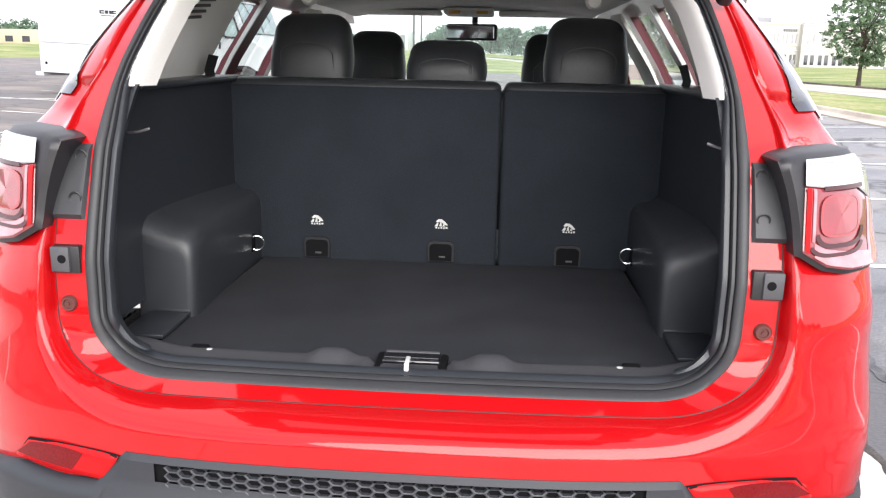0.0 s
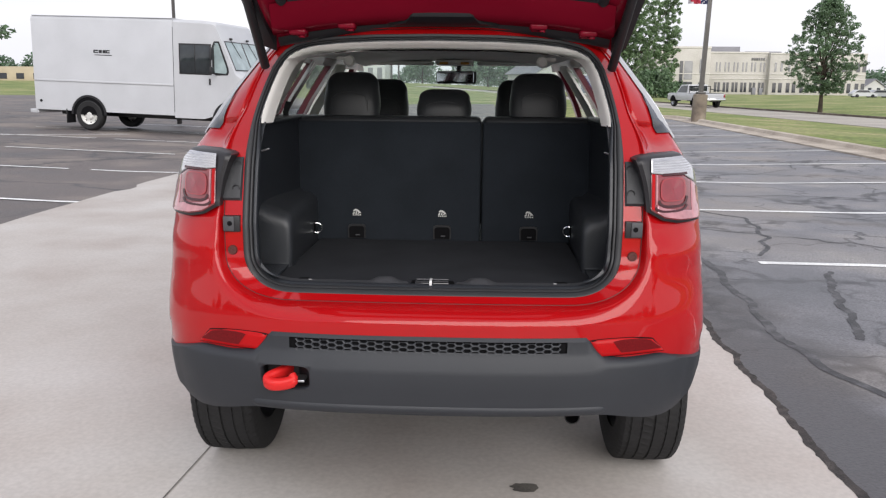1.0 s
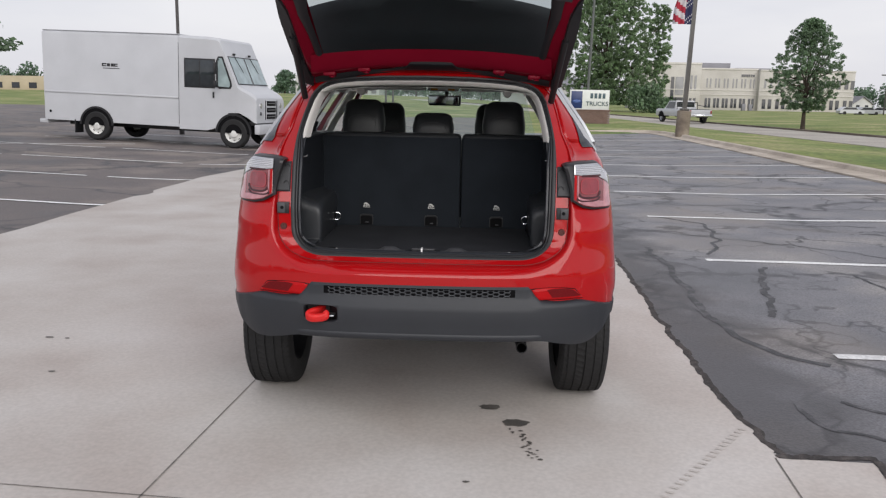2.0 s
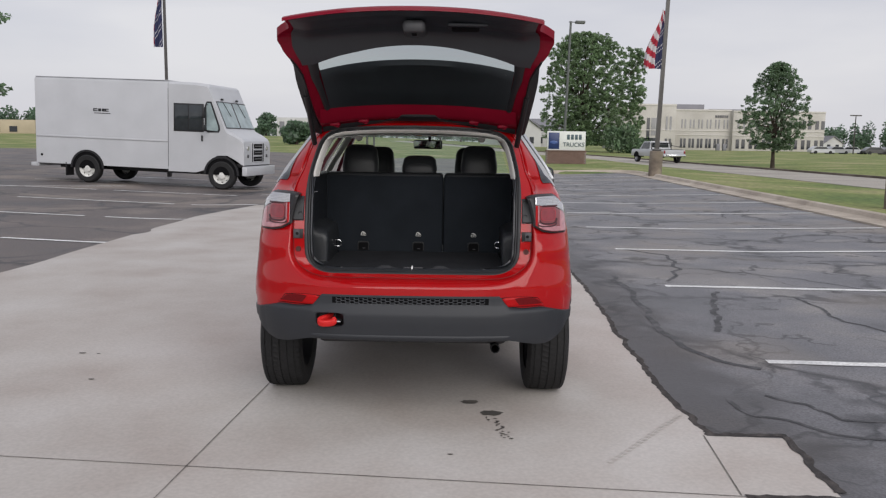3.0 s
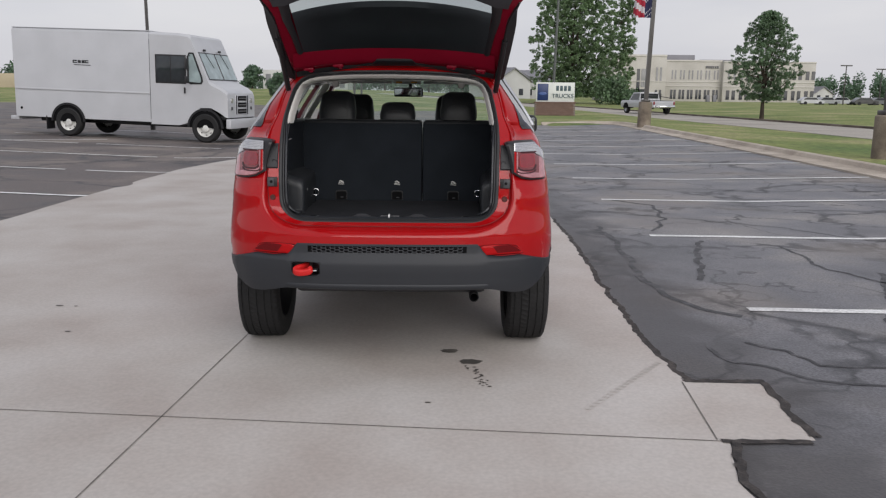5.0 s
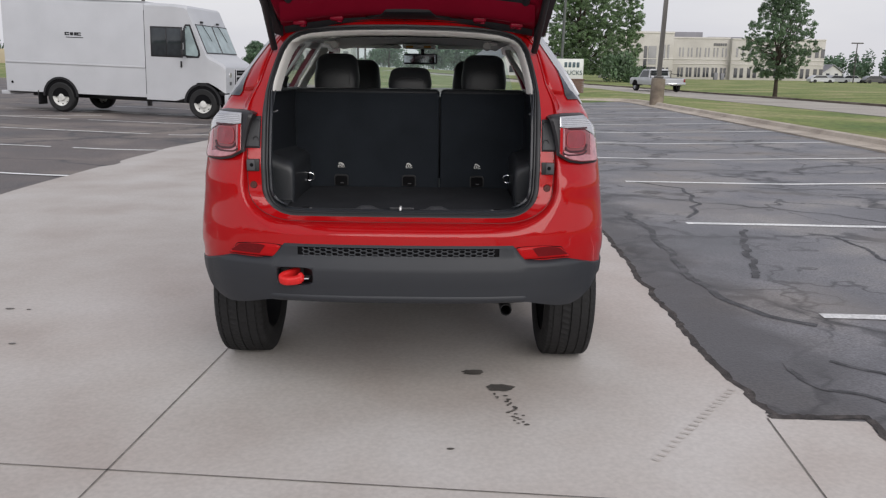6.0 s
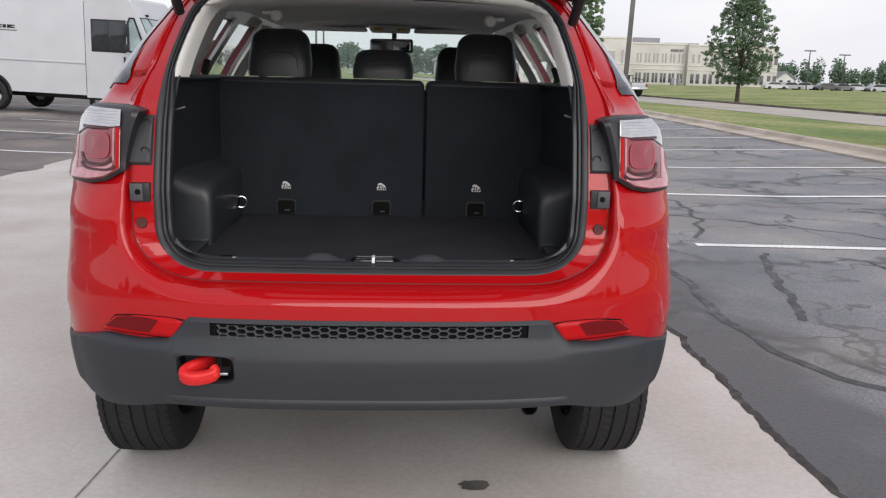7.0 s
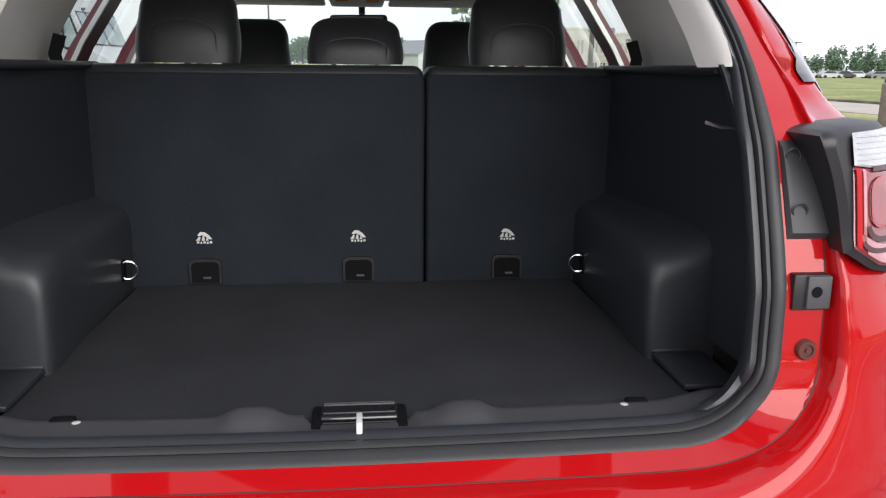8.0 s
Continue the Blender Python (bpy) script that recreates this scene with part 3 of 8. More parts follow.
def traced(points, seed):
    """A ragged line through a few turning points."""
    out = []
    for (ax, ay), (bx, by) in zip(points, points[1:]):
        n = max(4, int(math.hypot(bx - ax, by - ay) / 0.03))
        for k in range(n):
            f = smooth01(0, 1, k / n) * 0.4 + 0.6 * k / n
            x, y = ax + (bx - ax) * f, ay + (by - ay) * f
            out.append((x + 0.07 * noise.noise((x * 3, y * 3, seed)) + 0.022 * noise.noise((x * 14, y * 14, seed)), y + 0.07 * noise.noise((x * 3, y * 3, seed + 5))))
    return out


TAR_SMEAR = ramp_material("smeared_tar", (0.052, 0.051, 0.055), (0.028, 0.028, 0.031), (0.112, 0.110, 0.117), 7.5, 90, 0.6, 0.3, fine=0.3)
for n, (w, pts) in enumerate(((0.060, [(2.12, 5.2), (2.07, 3.6), (1.97, 2.36), (2.08, 1.66), (2.38, 1.24)]), (0.055, [(3.04, 4.25), (2.79, 3.6), (2.47, 2.35)]), (0.035, [(3.76, 3.94), (3.7, 2.85), (3.98, 2.22), (5.0, 1.6)]),
                              (0.045, [(2.69, 7.58), (3.22, 7.0), (3.08, 5.8), (2.68, 4.83)]), (0.03, [(1.92, 0.66), (1.99, 0.31), (2.32, 0.04), (3.2, -0.3)]), (0.03, [(2.17, 0.68), (2.36, 0.55), (2.42, 0.25), (3.4, 0.19)]), (0.05, [(4.13, 2.71), (3.65, 1.7), (3.3, 1.0)]))):
    ob = ribbon("tar_crack", traced(pts, n * 3.7), w, TAR_SMEAR, 0.0066, None, "broad ragged tar smear along a crack", "crack", "", lambda x, y: lot_height(x, y), 0.4, 4.0)
    ob["group"] = "cracks in the asphalt"
CRACKS = [(2.5, 6.2, -0.25, 40, 0.12, 0.8, 4), (3.0, 8.9, 0.2, 40, 0.14, 0.7, 6), (5.2, 6.6, -0.3, 26, 0.14, 0.7, 7), (4.6, 3.0, -0.1, 26, 0.12, 1.0, 9),
          (2.2, 11.5, 0.1, 44, 0.15, 0.7, 10), (6.4, 9.6, -0.2, 18, 0.14, 0.8, 11), (4.1, 7.2, -0.8, 14, 0.11, 1.0, 14), (5.7, 4.3, -0.2, 16, 0.13, 1.0, 15)]
for x, y, a, n, st, be, sd in CRACKS:
    ob = ribbon("tar_crack", wander(x, y, a, n, st, be * 0.8, sd), 0.020, TAR, 0.007, None, "dark wandering crack in the asphalt", "crack", "", lambda x, y: lot_height(x, y), 0.9)
    ob["group"] = "cracks in the asphalt"


def blot(name, x, y, rx, ry, seed, mat, lift, label, n=26):
    bm = bmesh.new()
    c = bm.verts.new((x, y, lift))
    ring = []
    for k in range(n):
        a = 2 * math.pi * k / n
        f = 1 + 0.35 * noise.noise((2 * math.cos(a), 2 * math.sin(a), seed))
        ring.append(bm.verts.new((x + rx * f * math.cos(a), y + ry * f * math.sin(a), lift)))
    for k in range(n):
        bm.faces.new((c, ring[k], ring[(k + 1) % n]))
    ob = solid(name, bm, mat, label, "stain")
    ob["group"] = "stains on the concrete"
    return ob


blot("damp_stain", 0.335, 0.46, 0.052, 0.034, 1, DAMP, 0.009, "dark damp spot on the concrete")
blot("damp_stain", 0.455, 0.27, 0.064, 0.042, 2, DAMP, 0.009, "larger dark damp spot on the concrete")
for k in range(26):
    y = 0.2 - 0.013 * k
    blot("drip_stain", 0.44 + 0.0035 * k + random.uniform(-0.03, 0.03), y, random.uniform(0.005, 0.014), random.uniform(0.004, 0.009), 3 + k, DAMP, 0.0092, "small dried drip on the concrete", 9)
for x, y, r in ((-2.42, 1.41, 0.018), (-2.3, 1.4, 0.010), (-2.08, 0.79, 0.014), (0.22, -0.35, 0.010)):
    blot("drip_stain", x, y, r * 1.6, r * 0.8, x, DAMP, 0.009, "small dark fleck on the concrete", 11)

# kerb along the bays, and round the end of the row
def kerb_profile():
    return [(-0.62, -0.12), (0.16, -0.12), (0.16, 0.118), (0.11, 0.126), (0.0, 0.126), (-0.05, 0.112), (-0.10, 0.03), (-0.16, 0.012), (-0.62, 0.016)]


bm = bmesh.new()
pts = [(kerb_x(y) + 0.05, y, lot_height(9, y)) for y in [-30 + 2.0 * k for k in range(33)]] + [(9.2, 35.4, 0.12), (8.6, 36.4, 0.11), (7.6, 36.9, 0.08), (5.4, 36.9, 0.02)]
sweep(bm, pts, [(a, b) for a, b in kerb_profile()])
solid("kerb", bm, KERB_CONCRETE, "weathered tan concrete kerb and gutter along the bays", "kerb", kind="structure")

# the road behind the grass verge
ROAD_PTS = [(17.9, -60), (18.1, 0), (18.0, 22), (17.6, 34), (16.6, 50), (15.2, 68), (11, 95), (2, 130), (-14, 165)]
bm = bmesh.new()
left, right = [], []
pl = []
for (ax, ay), (bx, by) in zip(ROAD_PTS, ROAD_PTS[1:]):
    pl += [(ax + (bx - ax) * k / 6, ay + (by - ay) * k / 6) for k in range(6)]
for p in pl:
    z = ground_sheet(p[0], p[1]) + 0.02
    left.append(bm.verts.new((p[0] - 2.6, p[1], z)))
    right.append(bm.verts.new((p[0] + 2.6, p[1], z)))
for k in range(len(pl) - 1):
    bm.faces.new((left[k], right[k], right[k + 1], left[k + 1]))
got = bmesh.ops.extrude_face_region(bm, geom=list(bm.faces))
bmesh.ops.translate(bm, vec=(0, 0, -0.3), verts=[g for g in got["geom"] if isinstance(g, bmesh.types.BMVert)])
solid("road", bm, ROAD_CONCRETE, "pale concrete street behind the grass verge", "road", kind="structure")
STREET_KERB = ramp_material("dark_street_kerb", (0.13, 0.105, 0.085), (0.08, 0.065, 0.05), (0.22, 0.19, 0.16), 0.7, 20, 0.9, 0.3)
for off in (2.75,):
    bm = bmesh.new()
    sweep(bm, [(p[0] + off, p[1], ground_sheet(p[0], p[1]) + 0.02) for p in pl], [(-0.12, -0.2), (0.12, -0.2), (0.12, 0.10), (-0.12, 0.10)])
    solid("kerb_street", bm, STREET_KERB, "low concrete kerb along the street", "kerb", kind="structure")

# crumbled brown-black lip where the asphalt meets the concrete
LIP = ramp_material("crumbled_asphalt_lip", (0.050, 0.043, 0.041), (0.024, 0.021, 0.021), (0.095, 0.082, 0.076), 14, 120, 0.85, 0.6, fine=0.35)
EDGES = [[(strip_right(y) + 0.018, y) for y in [0.02 + 0.03 * k for k in range(190)]],
         [(1.585 + 0.02 * k, -0.010 + 0.01 * noise.noise((k * 0.7, 2.2, 0))) for k in range(23)],
         [(strip_right(y) + 0.020, y) for y in [-0.035 - 0.03 * k for k in range(24)]],
         [(1.53 + 0.02 * k, -0.782 + 0.01 * noise.noise((k * 0.7, 5.2, 0))) for k in range(21)],
         [(strip_right(y) + 0.024, y) for y in [-0.775 - 0.03 * k for k in range(100)]]]
for n, pts in enumerate(EDGES):
    ob = ribbon("asphalt_lip", pts, 0.042, LIP, 0.0070 + 0.0012 * n, None, "crumbled dark asphalt lip along the concrete", "asphalt edge", "", lambda x, y: lot_height(x, y), 0.9, 23.0)
    ob["group"] = "crumbled asphalt edges"

# a faint dotted tyre track across the concrete
SCUFF = ramp_material("tyre_scuff", (0.500, 0.463, 0.432), (0.470, 0.434, 0.404), (0.520, 0.486, 0.454), 9, 90, 0.9, 0.02, fine=0.06)
bm = bmesh.new()
for k in range(19):
    f = k / 18
    cx, cy = 1.53 - 0.53 * f, 0.28 - 0.70 * f
    dx, dy = 0.016 + 0.006 * noise.noise((k * 1.7, 0.3, 0)), 0.010 * (1 - 0.4 * f)
    vs_ = [bm.verts.new((cx + a * dx + b * 0.006, cy + b * dy - a * 0.008, 0.0088)) for a, b in ((-1, -1), (1, -1), (1.1, 1), (-0.9, 1))]
    bm.faces.new(vs_)
solid("tyre_mark", bm, SCUFF, "faint dotted tyre track on the concrete", "tyre mark", kind="stuff")


# ---- the red car: shape functions, y from the tail forward ----
WIDTH = [(0.30, 0.86), (0.40, 0.868), (0.50, 0.888), (0.60, 0.900), (0.72, 0.907), (0.9, 0.893), (1.05, 0.873), (1.15, 0.855), (1.25, 0.832), (1.38, 0.765), (1.52, 0.672), (1.62, 0.605), (1.70, 0.56)]
TAIL = [(0.30, 0.10), (0.40, 0.03), (0.47, -0.015), (0.52, -0.036), (0.6, -0.038), (0.7, -0.034), (0.78, -0.034), (0.80, -0.031), (0.82, -0.027), (0.9, -0.010), (1.0, 0.012), (1.06, 0.028), (1.10, 0.058), (1.2, 0.110), (1.3, 0.17), (1.4, 0.235), (1.5, 0.31), (1.6, 0.39), (1.7, 0.47)]
DEEP, POWER = 0.42, 3.0


def deep(z):
    return 0.42 + 0.09 * smooth01(1.15, 0.85, z)


def half_width(z):
    return interp(z, WIDTH)


def shell(u, z, out=0.0):
    """A point of the tail: u runs from -1 at the left flank to 1 at the right one."""
    s = max(-1.0, min(1.0, u))
    w = half_width(z)
    fall = 1 - (max(0.0, 1 - abs(s) ** POWER)) ** (1 / POWER)
    step = 0.034 * smooth01(1.262, 1.30, z) * (1 - smooth01(1.30, 1.48, z)) * smooth01(0.74, 0.84, abs(s)) * (1 - 0.6 * smooth01(0.93, 1.0, abs(s)))
    step += 0.030 * smooth01(1.25, 1.28, z) * (1 - smooth01(1.335, 1.362, z)) * smooth01(0.73, 0.78, abs(s)) * (1 - smooth01(0.86, 0.98, abs(s)))
    step -= 0.016 * math.exp(-((z - 0.975) / 0.048) ** 2) * smooth01(0.70, 0.86, abs(s)) * (1 - 0.5 * smooth01(0.95, 1.0, abs(s)))
    p = Vector((w * s, interp(z, TAIL) + deep(z) * fall + step, z))
    if out:
        e = 0.004
        s1 = max(-0.995, min(0.995, s))
        a = shell(s1 - e, z) - shell(s1 + e, z)
        b = shell(s1, z - e) - shell(s1, z + e)
        n = a.cross(b).normalized()
        if n.y > 0 and abs(s1) < 0.9 or n.x * s1 < 0:
            n = -n
        p += n * out
    return p


def turned(f):
    """Evens out the steps of u round the corner."""
    return math.sin(f * math.pi / 2)


def opening(s):
    """The right half of the tailgate opening, from bottom centre (0) to top centre (1)."""
    pts = [(0, 0.839), (0.2, 0.839), (0.40, 0.839)]
    for k in range(1, 13):
        a = k / 12 * math.pi / 2
        pts.append((0.41 + 0.169 * math.sin(a) ** 0.8, 0.979 - 0.14 * math.cos(a) ** 0.8))
    pts += [(0.581, 1.04), (0.583, 1.11), (0.586, 1.20), (0.587, 1.28), (0.585, 1.345), (0.577, 1.405), (0.566, 1.465), (0.552, 1.525), (0.538, 1.556), (0.516, 1.582), (0.48, 1.602), (0.42, 1.616), (0.33, 1.624), (0.2, 1.630), (0, 1.633)]
    d = [0.0]
    for a, b in zip(pts, pts[1:]):
        d.append(d[-1] + math.hypot(b[0] - a[0], b[1] - a[1]))
    t = s * d[-1]
    return float(np.interp(t, d, [p[0] for p in pts])), float(np.interp(t, d, [p[1] for p in pts]))


JAMB = [(0.82, 0.062), (0.838, 0.070), (0.88, 0.092), (0.96, 0.115), (1.045, 0.122), (1.11, 0.145), (1.24, 0.200), (1.30, 0.230)]


def frame_y(x, z):
    """Depth of the recessed frame round the opening: a sloping ledge below, a wall beside, the leaning pillar above."""
    x = abs(x)
    low = interp(z, JAMB) + 0.02 * (x / 0.6) ** 2 * smooth01(0.96, 0.84, z)
    if z < 1.2:
        return low
    u = min(0.99, x / half_width(z))
    high = interp(z, TAIL) + DEEP * (1 - (1 - u ** POWER) ** (1 / POWER)) + 0.012
    k = smooth01(1.2, 1.28, z)
    return low * (1 - k) + high * k


def outer(s):
    """The outer edge that each point of the opening looks out to: the waist below, the flank beside, the roof above."""
    pts = [(0, 0.0, 0.657), (0.2, 0.5, 0.665), (0.285, 0.80, 0.63), (0.315, 1.0, 0.60), (0.345, 1.0, 0.80), (0.40, 1.0, 0.95), (0.5, 1.0, 1.08), (0.62, 1.0, 1.27), (0.70, 1.0, 1.42), (0.77, 1.0, 1.56), (0.82, 0.96, 1.625), (0.88, 0.70, 1.648), (1.0, 0.0, 1.665)]
    xs_ = [p[0] for p in pts]
    return float(np.interp(s, xs_, [p[1] for p in pts])), float(np.interp(s, xs_, [p[2] for p in pts]))


car = thing("car", "shiny red compact SUV with its tailgate open", "car", pose(0, 0, 0))

NS = 160


def opening_normal(s):
    """Which way the edge of the opening faces, outwards, in x and z."""
    a, b = opening(max(0.0, s - 0.006)), opening(min(1.0, s + 0.006))
    n = Vector((b[1] - a[1], -(b[0] - a[0])))
    return n.normalized()


def tail_row(s, r):
    """From the opening (0) over the jamb to the shut line (0.3), over the rounded shoulder (0.6) and out to the edge of the tail (1)."""
    x, z = opening(s)
    n = opening_normal(s)
    nx, nz = max(0.0, n.x), n.y
    below = smooth01(0.0, 1.0, max(0.0, -nz))
    above = smooth01(1.28, 1.40, z)
    wide = 0.056 * (1 - above) + 0.030 * above
    a_ = Vector((x, frame_y(x, z), z))
    out_b = Vector((wide * nx, 0, 0.0145 * nz if nz < 0 else 0.016 * nz))
    b_ = a_ + out_b
    b_.y = (a_.y - 0.030) * below + (1 - below) * frame_y(b_.x, b_.z)
    if r <= 0.27:
        f = r / 0.27
        p = a_.lerp(b_, f)
        p.y = a_.y + (b_.y - a_.y) * f if below > 0.5 or z > 1.2 else frame_y(p.x, p.z) * (1 - below) + (a_.y + (b_.y - a_.y) * f) * below
        return p
    step_out = Vector((0.007 * nx, -0.006 * below, 0.005 * nz))
    c_ = b_ + step_out
    if r <= 0.30:
        f = (r - 0.27) / 0.03
        return b_.lerp(c_, f) + Vector((0, 0.006 * math.sin(math.pi * f), 0))
    uo, zo = outer(s)
    sx, sz = (0.112 * (1 - above) + 0.055 * above) * nx, (0.062 if nz < 0 else 0.020) * nz

    def on_shell(f):
        zz = z + sz * f
        return shell(min(0.985, (x + sx * f) / half_width(zz)), zz)
    e_ = on_shell(1.0)
    if r <= 0.6:
        f = (r - 0.3) / 0.3
        gutter = above * (1 - smooth01(1.54, 1.60, z))
        p1 = c_ + Vector((0.006 * nx + 0.012 * gutter, -0.034 * (1 - above) + 0.030 * gutter, 0.004 * nz))
        p2 = on_shell(0.68) + Vector((-0.004, 0.022, 0)) * gutter
        return c_ * (1 - f) ** 3 + p1 * 3 * f * (1 - f) ** 2 + p2 * 3 * f * f * (1 - f) + e_ * f ** 3
    f = (r - 0.6) / 0.4
    ue = min(0.985, (x + sx) / half_width(z + sz))
    fa, fb = math.asin(min(1, ue)) / (math.pi / 2), math.asin(min(1, uo)) / (math.pi / 2)
    g = f ** 1.15
    return shell(turned(fa + (fb - fa) * g), (z + sz) + (zo - z - sz) * g)


RS = [0.0, 0.09, 0.18, 0.265, 0.27, 0.2775, 0.285, 0.2925, 0.30] + [0.30 + 0.3 * k / 18 for k in range(1, 19)] + [0.6 + 0.4 * k / 30 for k in range(1, 31)]
bm = bmesh.new()
for side in (1, -1):
    vs = [[bm.verts.new((lambda p: (p.x * side, p.y, p.z))(tail_row(i / NS, r))) for r in RS] for i in range(NS + 1)]
    for i in range(NS):
        for j in range(len(RS) - 1):
            bm.faces.new((vs[i][j], vs[i + 1][j], vs[i + 1][j + 1], vs[i][j + 1]))
bmesh.ops.remove_doubles(bm, verts=bm.verts, dist=1e-4)
tail_body = part("rear_body", bm, RED, car, "glossy red rear body shell", 50)

# flanks, with the wheel arches cut in
WHEEL_Y = (0.815, 3.45)


def sill_low(y):
    z = 0.36 if y > 0.6 else 0.60
    for wy in WHEEL_Y:
        d = abs(y - wy)
        if d < 0.43:
            z = max(z, 0.34 + math.sqrt(0.43 ** 2 - d * d))
    return z


def flank_x(y, z):
    w = half_width(z)
    return w * (1 - 0.10 * smooth01(3.2, 4.3, y) * 1.2) + 0.008 * smooth01(0.6, 1.0, y)


YF = sorted({0.42 + 0.04 * k for k in range(98)} | {0.431, 1.289, 3.071, 3.929})


def belt(y):
    return 1.13 - 0.06 * smooth01(0.9, 3.0, y) - 0.10 * smooth01(3.3, 4.3, y)


for side in (1, -1):
    bm = bmesh.new()
    cols = []
    for y in YF:
        lo, hi = sill_low(y), belt(y)
        col = []
        for k in range(13):
            z = lo + (hi - lo) * k / 12
            yy = max(y, interp(z, TAIL) + deep(z)) if y < 0.9 else y
            col.append(bm.verts.new((side * flank_x(yy, z), yy, z)))
        cols.append(col)
    for a, b in zip(cols, cols[1:]):
        for k in range(12):
            try:
                bm.faces.new((a[k], b[k], b[k + 1], a[k + 1]))
            except ValueError:
                pass
    bmesh.ops.remove_doubles(bm, verts=bm.verts, dist=1e-4)
    part("side_panel", bm, RED, car, "", 50)
    # dark arch lips
    for wy in WHEEL_Y:
        bm = bmesh.new()
        path = [(side * (flank_x(wy, 0.6) + 0.004), wy + 0.43 * math.cos(a), 0.34 + 0.43 * math.sin(a)) for a in [math.radians(140) * k / 20 for k in range(21)]]
        sweep(bm, path, [(-0.03, -0.012), (0.03, -0.012), (0.03, 0.012), (-0.03, 0.012)], up=lambda i: (side, 0, 0))
        part("wheel_arch_trim", bm, GREY_PLASTIC, car, "grey plastic wheel arch trim")
    bm = bmesh.new()
    box(bm, (side * 0.86, 2.18, 0.36), (0.09, 1.80, 0.14), 0.02)
    part("sill_cladding", bm, GREY_PLASTIC, car, "grey plastic sill cladding")
    # pillars and window frames above the belt
    bm = bmesh.new()

    def up_pt(y, z):
        return (side * half_width(z), y, z)

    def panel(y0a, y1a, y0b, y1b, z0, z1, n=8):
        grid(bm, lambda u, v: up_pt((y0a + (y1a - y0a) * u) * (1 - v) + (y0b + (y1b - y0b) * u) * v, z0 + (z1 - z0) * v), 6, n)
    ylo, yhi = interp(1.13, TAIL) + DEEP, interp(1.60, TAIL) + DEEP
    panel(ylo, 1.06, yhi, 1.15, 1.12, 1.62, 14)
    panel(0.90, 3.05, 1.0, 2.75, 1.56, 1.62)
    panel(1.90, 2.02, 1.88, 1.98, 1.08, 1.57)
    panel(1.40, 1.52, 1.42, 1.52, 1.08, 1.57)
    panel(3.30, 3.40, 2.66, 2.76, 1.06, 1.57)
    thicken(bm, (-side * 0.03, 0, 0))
    part("window_surround", bm, RED_FRAME_SHADE, car, "red door frames and pillars with painted shade", 50)
    bm = bmesh.new()
    sweep(bm, [(side * (half_width(z) - 0.035), 1.385, z) for z in (1.09, 1.2, 1.3, 1.4, 1.5, 1.57)], [(-0.005, -0.006), (0.005, -0.006), (0.005, 0.006), (-0.005, 0.006)])
    part("window_divider", bm, SATIN, car, "bright window divider strip")
    bm = bmesh.new()
    grid(bm, lambda u, v: (side * (half_width(1.05 + 0.52 * v) - 0.06 - 0.02 * math.sin(math.pi * u)), 1.84 + 0.26 * u, 1.05 + 0.52 * v), 6, 6)
    thicken(bm, (0, 0, -0.02))
    part("centre_pillar_trim", bm, TRIM_GREY, car, "light grey centre pillar trim", 60)
    for y0, y1, y0t, y1t, nm2 in ((1.05, 1.41, 1.14, 1.43, "quarter_window"), (1.51, 1.91, 1.51, 1.89, "rear_side_window"), (2.01, 3.32, 1.97, 2.68, "front_side_window")):
        bm = bmesh.new()
        grid(bm, lambda u, v: (side * (half_width(1.08 + 0.5 * v) - 0.012), (y0 + (y1 - y0) * u) * (1 - v) + (y0t + (y1t - y0t) * u) * v, 1.08 + 0.5 * v), 3, 6)
        w = part(nm2, bm, GLASS_CAR, car, "clear side window glass")
        w.visible_shadow = False
    # black quarter glass and the bright strip behind it, along the roof's edge
    bm = bmesh.new()
    grid(bm, lambda u, v: (side * (half_width(1.33 + 0.27 * v) + 0.006), interp(1.33 + 0.27 * v, TAIL) + DEEP + 0.015 + u * 0.40, 1.33 + 0.27 * v), 3, 10)
    thicken(bm, (-side * 0.012, 0, 0))
    part("quarter_glass", bm, GLOSS_BLACK, car, "black quarter panel glass")
    bm = bmesh.new()
    path = [(side * (half_width(z) + 0.016), interp(z, TAIL) + DEEP + 0.09, z) for z in [1.31 + 0.03 * k for k in range(10)]]
    path += [(side * 0.622, y, 1.612 + 0.01 * (y > 1)) for y in (1.1, 1.4, 2.0, 2.6)]
    sweep(bm, path, [(-0.05, -0.008), (0.012, -0.008), (0.012, 0.010), (-0.05, 0.006)], up=lambda i: (side, 0, 0.2))
    part("window_trim_strip", bm, SATIN, car, "satin silver window trim strip")
    # door mirror
    bm = bmesh.new()
    box(bm, (side * 1.015, 2.98, 1.255), (0.20, 0.10, 0.16), 0.05, 3)
    box(bm, (side * 0.89, 3.01, 1.185), (0.16, 0.06, 0.05), 0.02)
    mir = part("door_mirror", bm, BLACK_PLASTIC, car, "black door mirror")
    bm = bmesh.new()
    box(bm, (side * 1.015, 2.922, 1.255), (0.150, 0.006, 0.115), 0.002, 1, Matrix.Rotation(radians(-25 * side), 4, "Z"))
    part("mirror_glass", bm, SCREEN_BLUE, mir)

# roof, windscreen, bonnet, front
bm = bmesh.new()
roof_y = [0.44, 0.5, 0.6, 0.8, 1.1, 1.5, 1.9, 2.3, 2.6, 2.75]


def roof_pt(u, y):
    x = 0.61 * u
    z = 1.655 - 0.036 * abs(u) ** 2.5 + 0.015 * smooth01(0.4, 1.5, y) - 0.04 * smooth01(2.0, 2.8, y)
    return (x, y + 0.04 * (abs(u) ** 2 if y < 0.6 else 0), z)


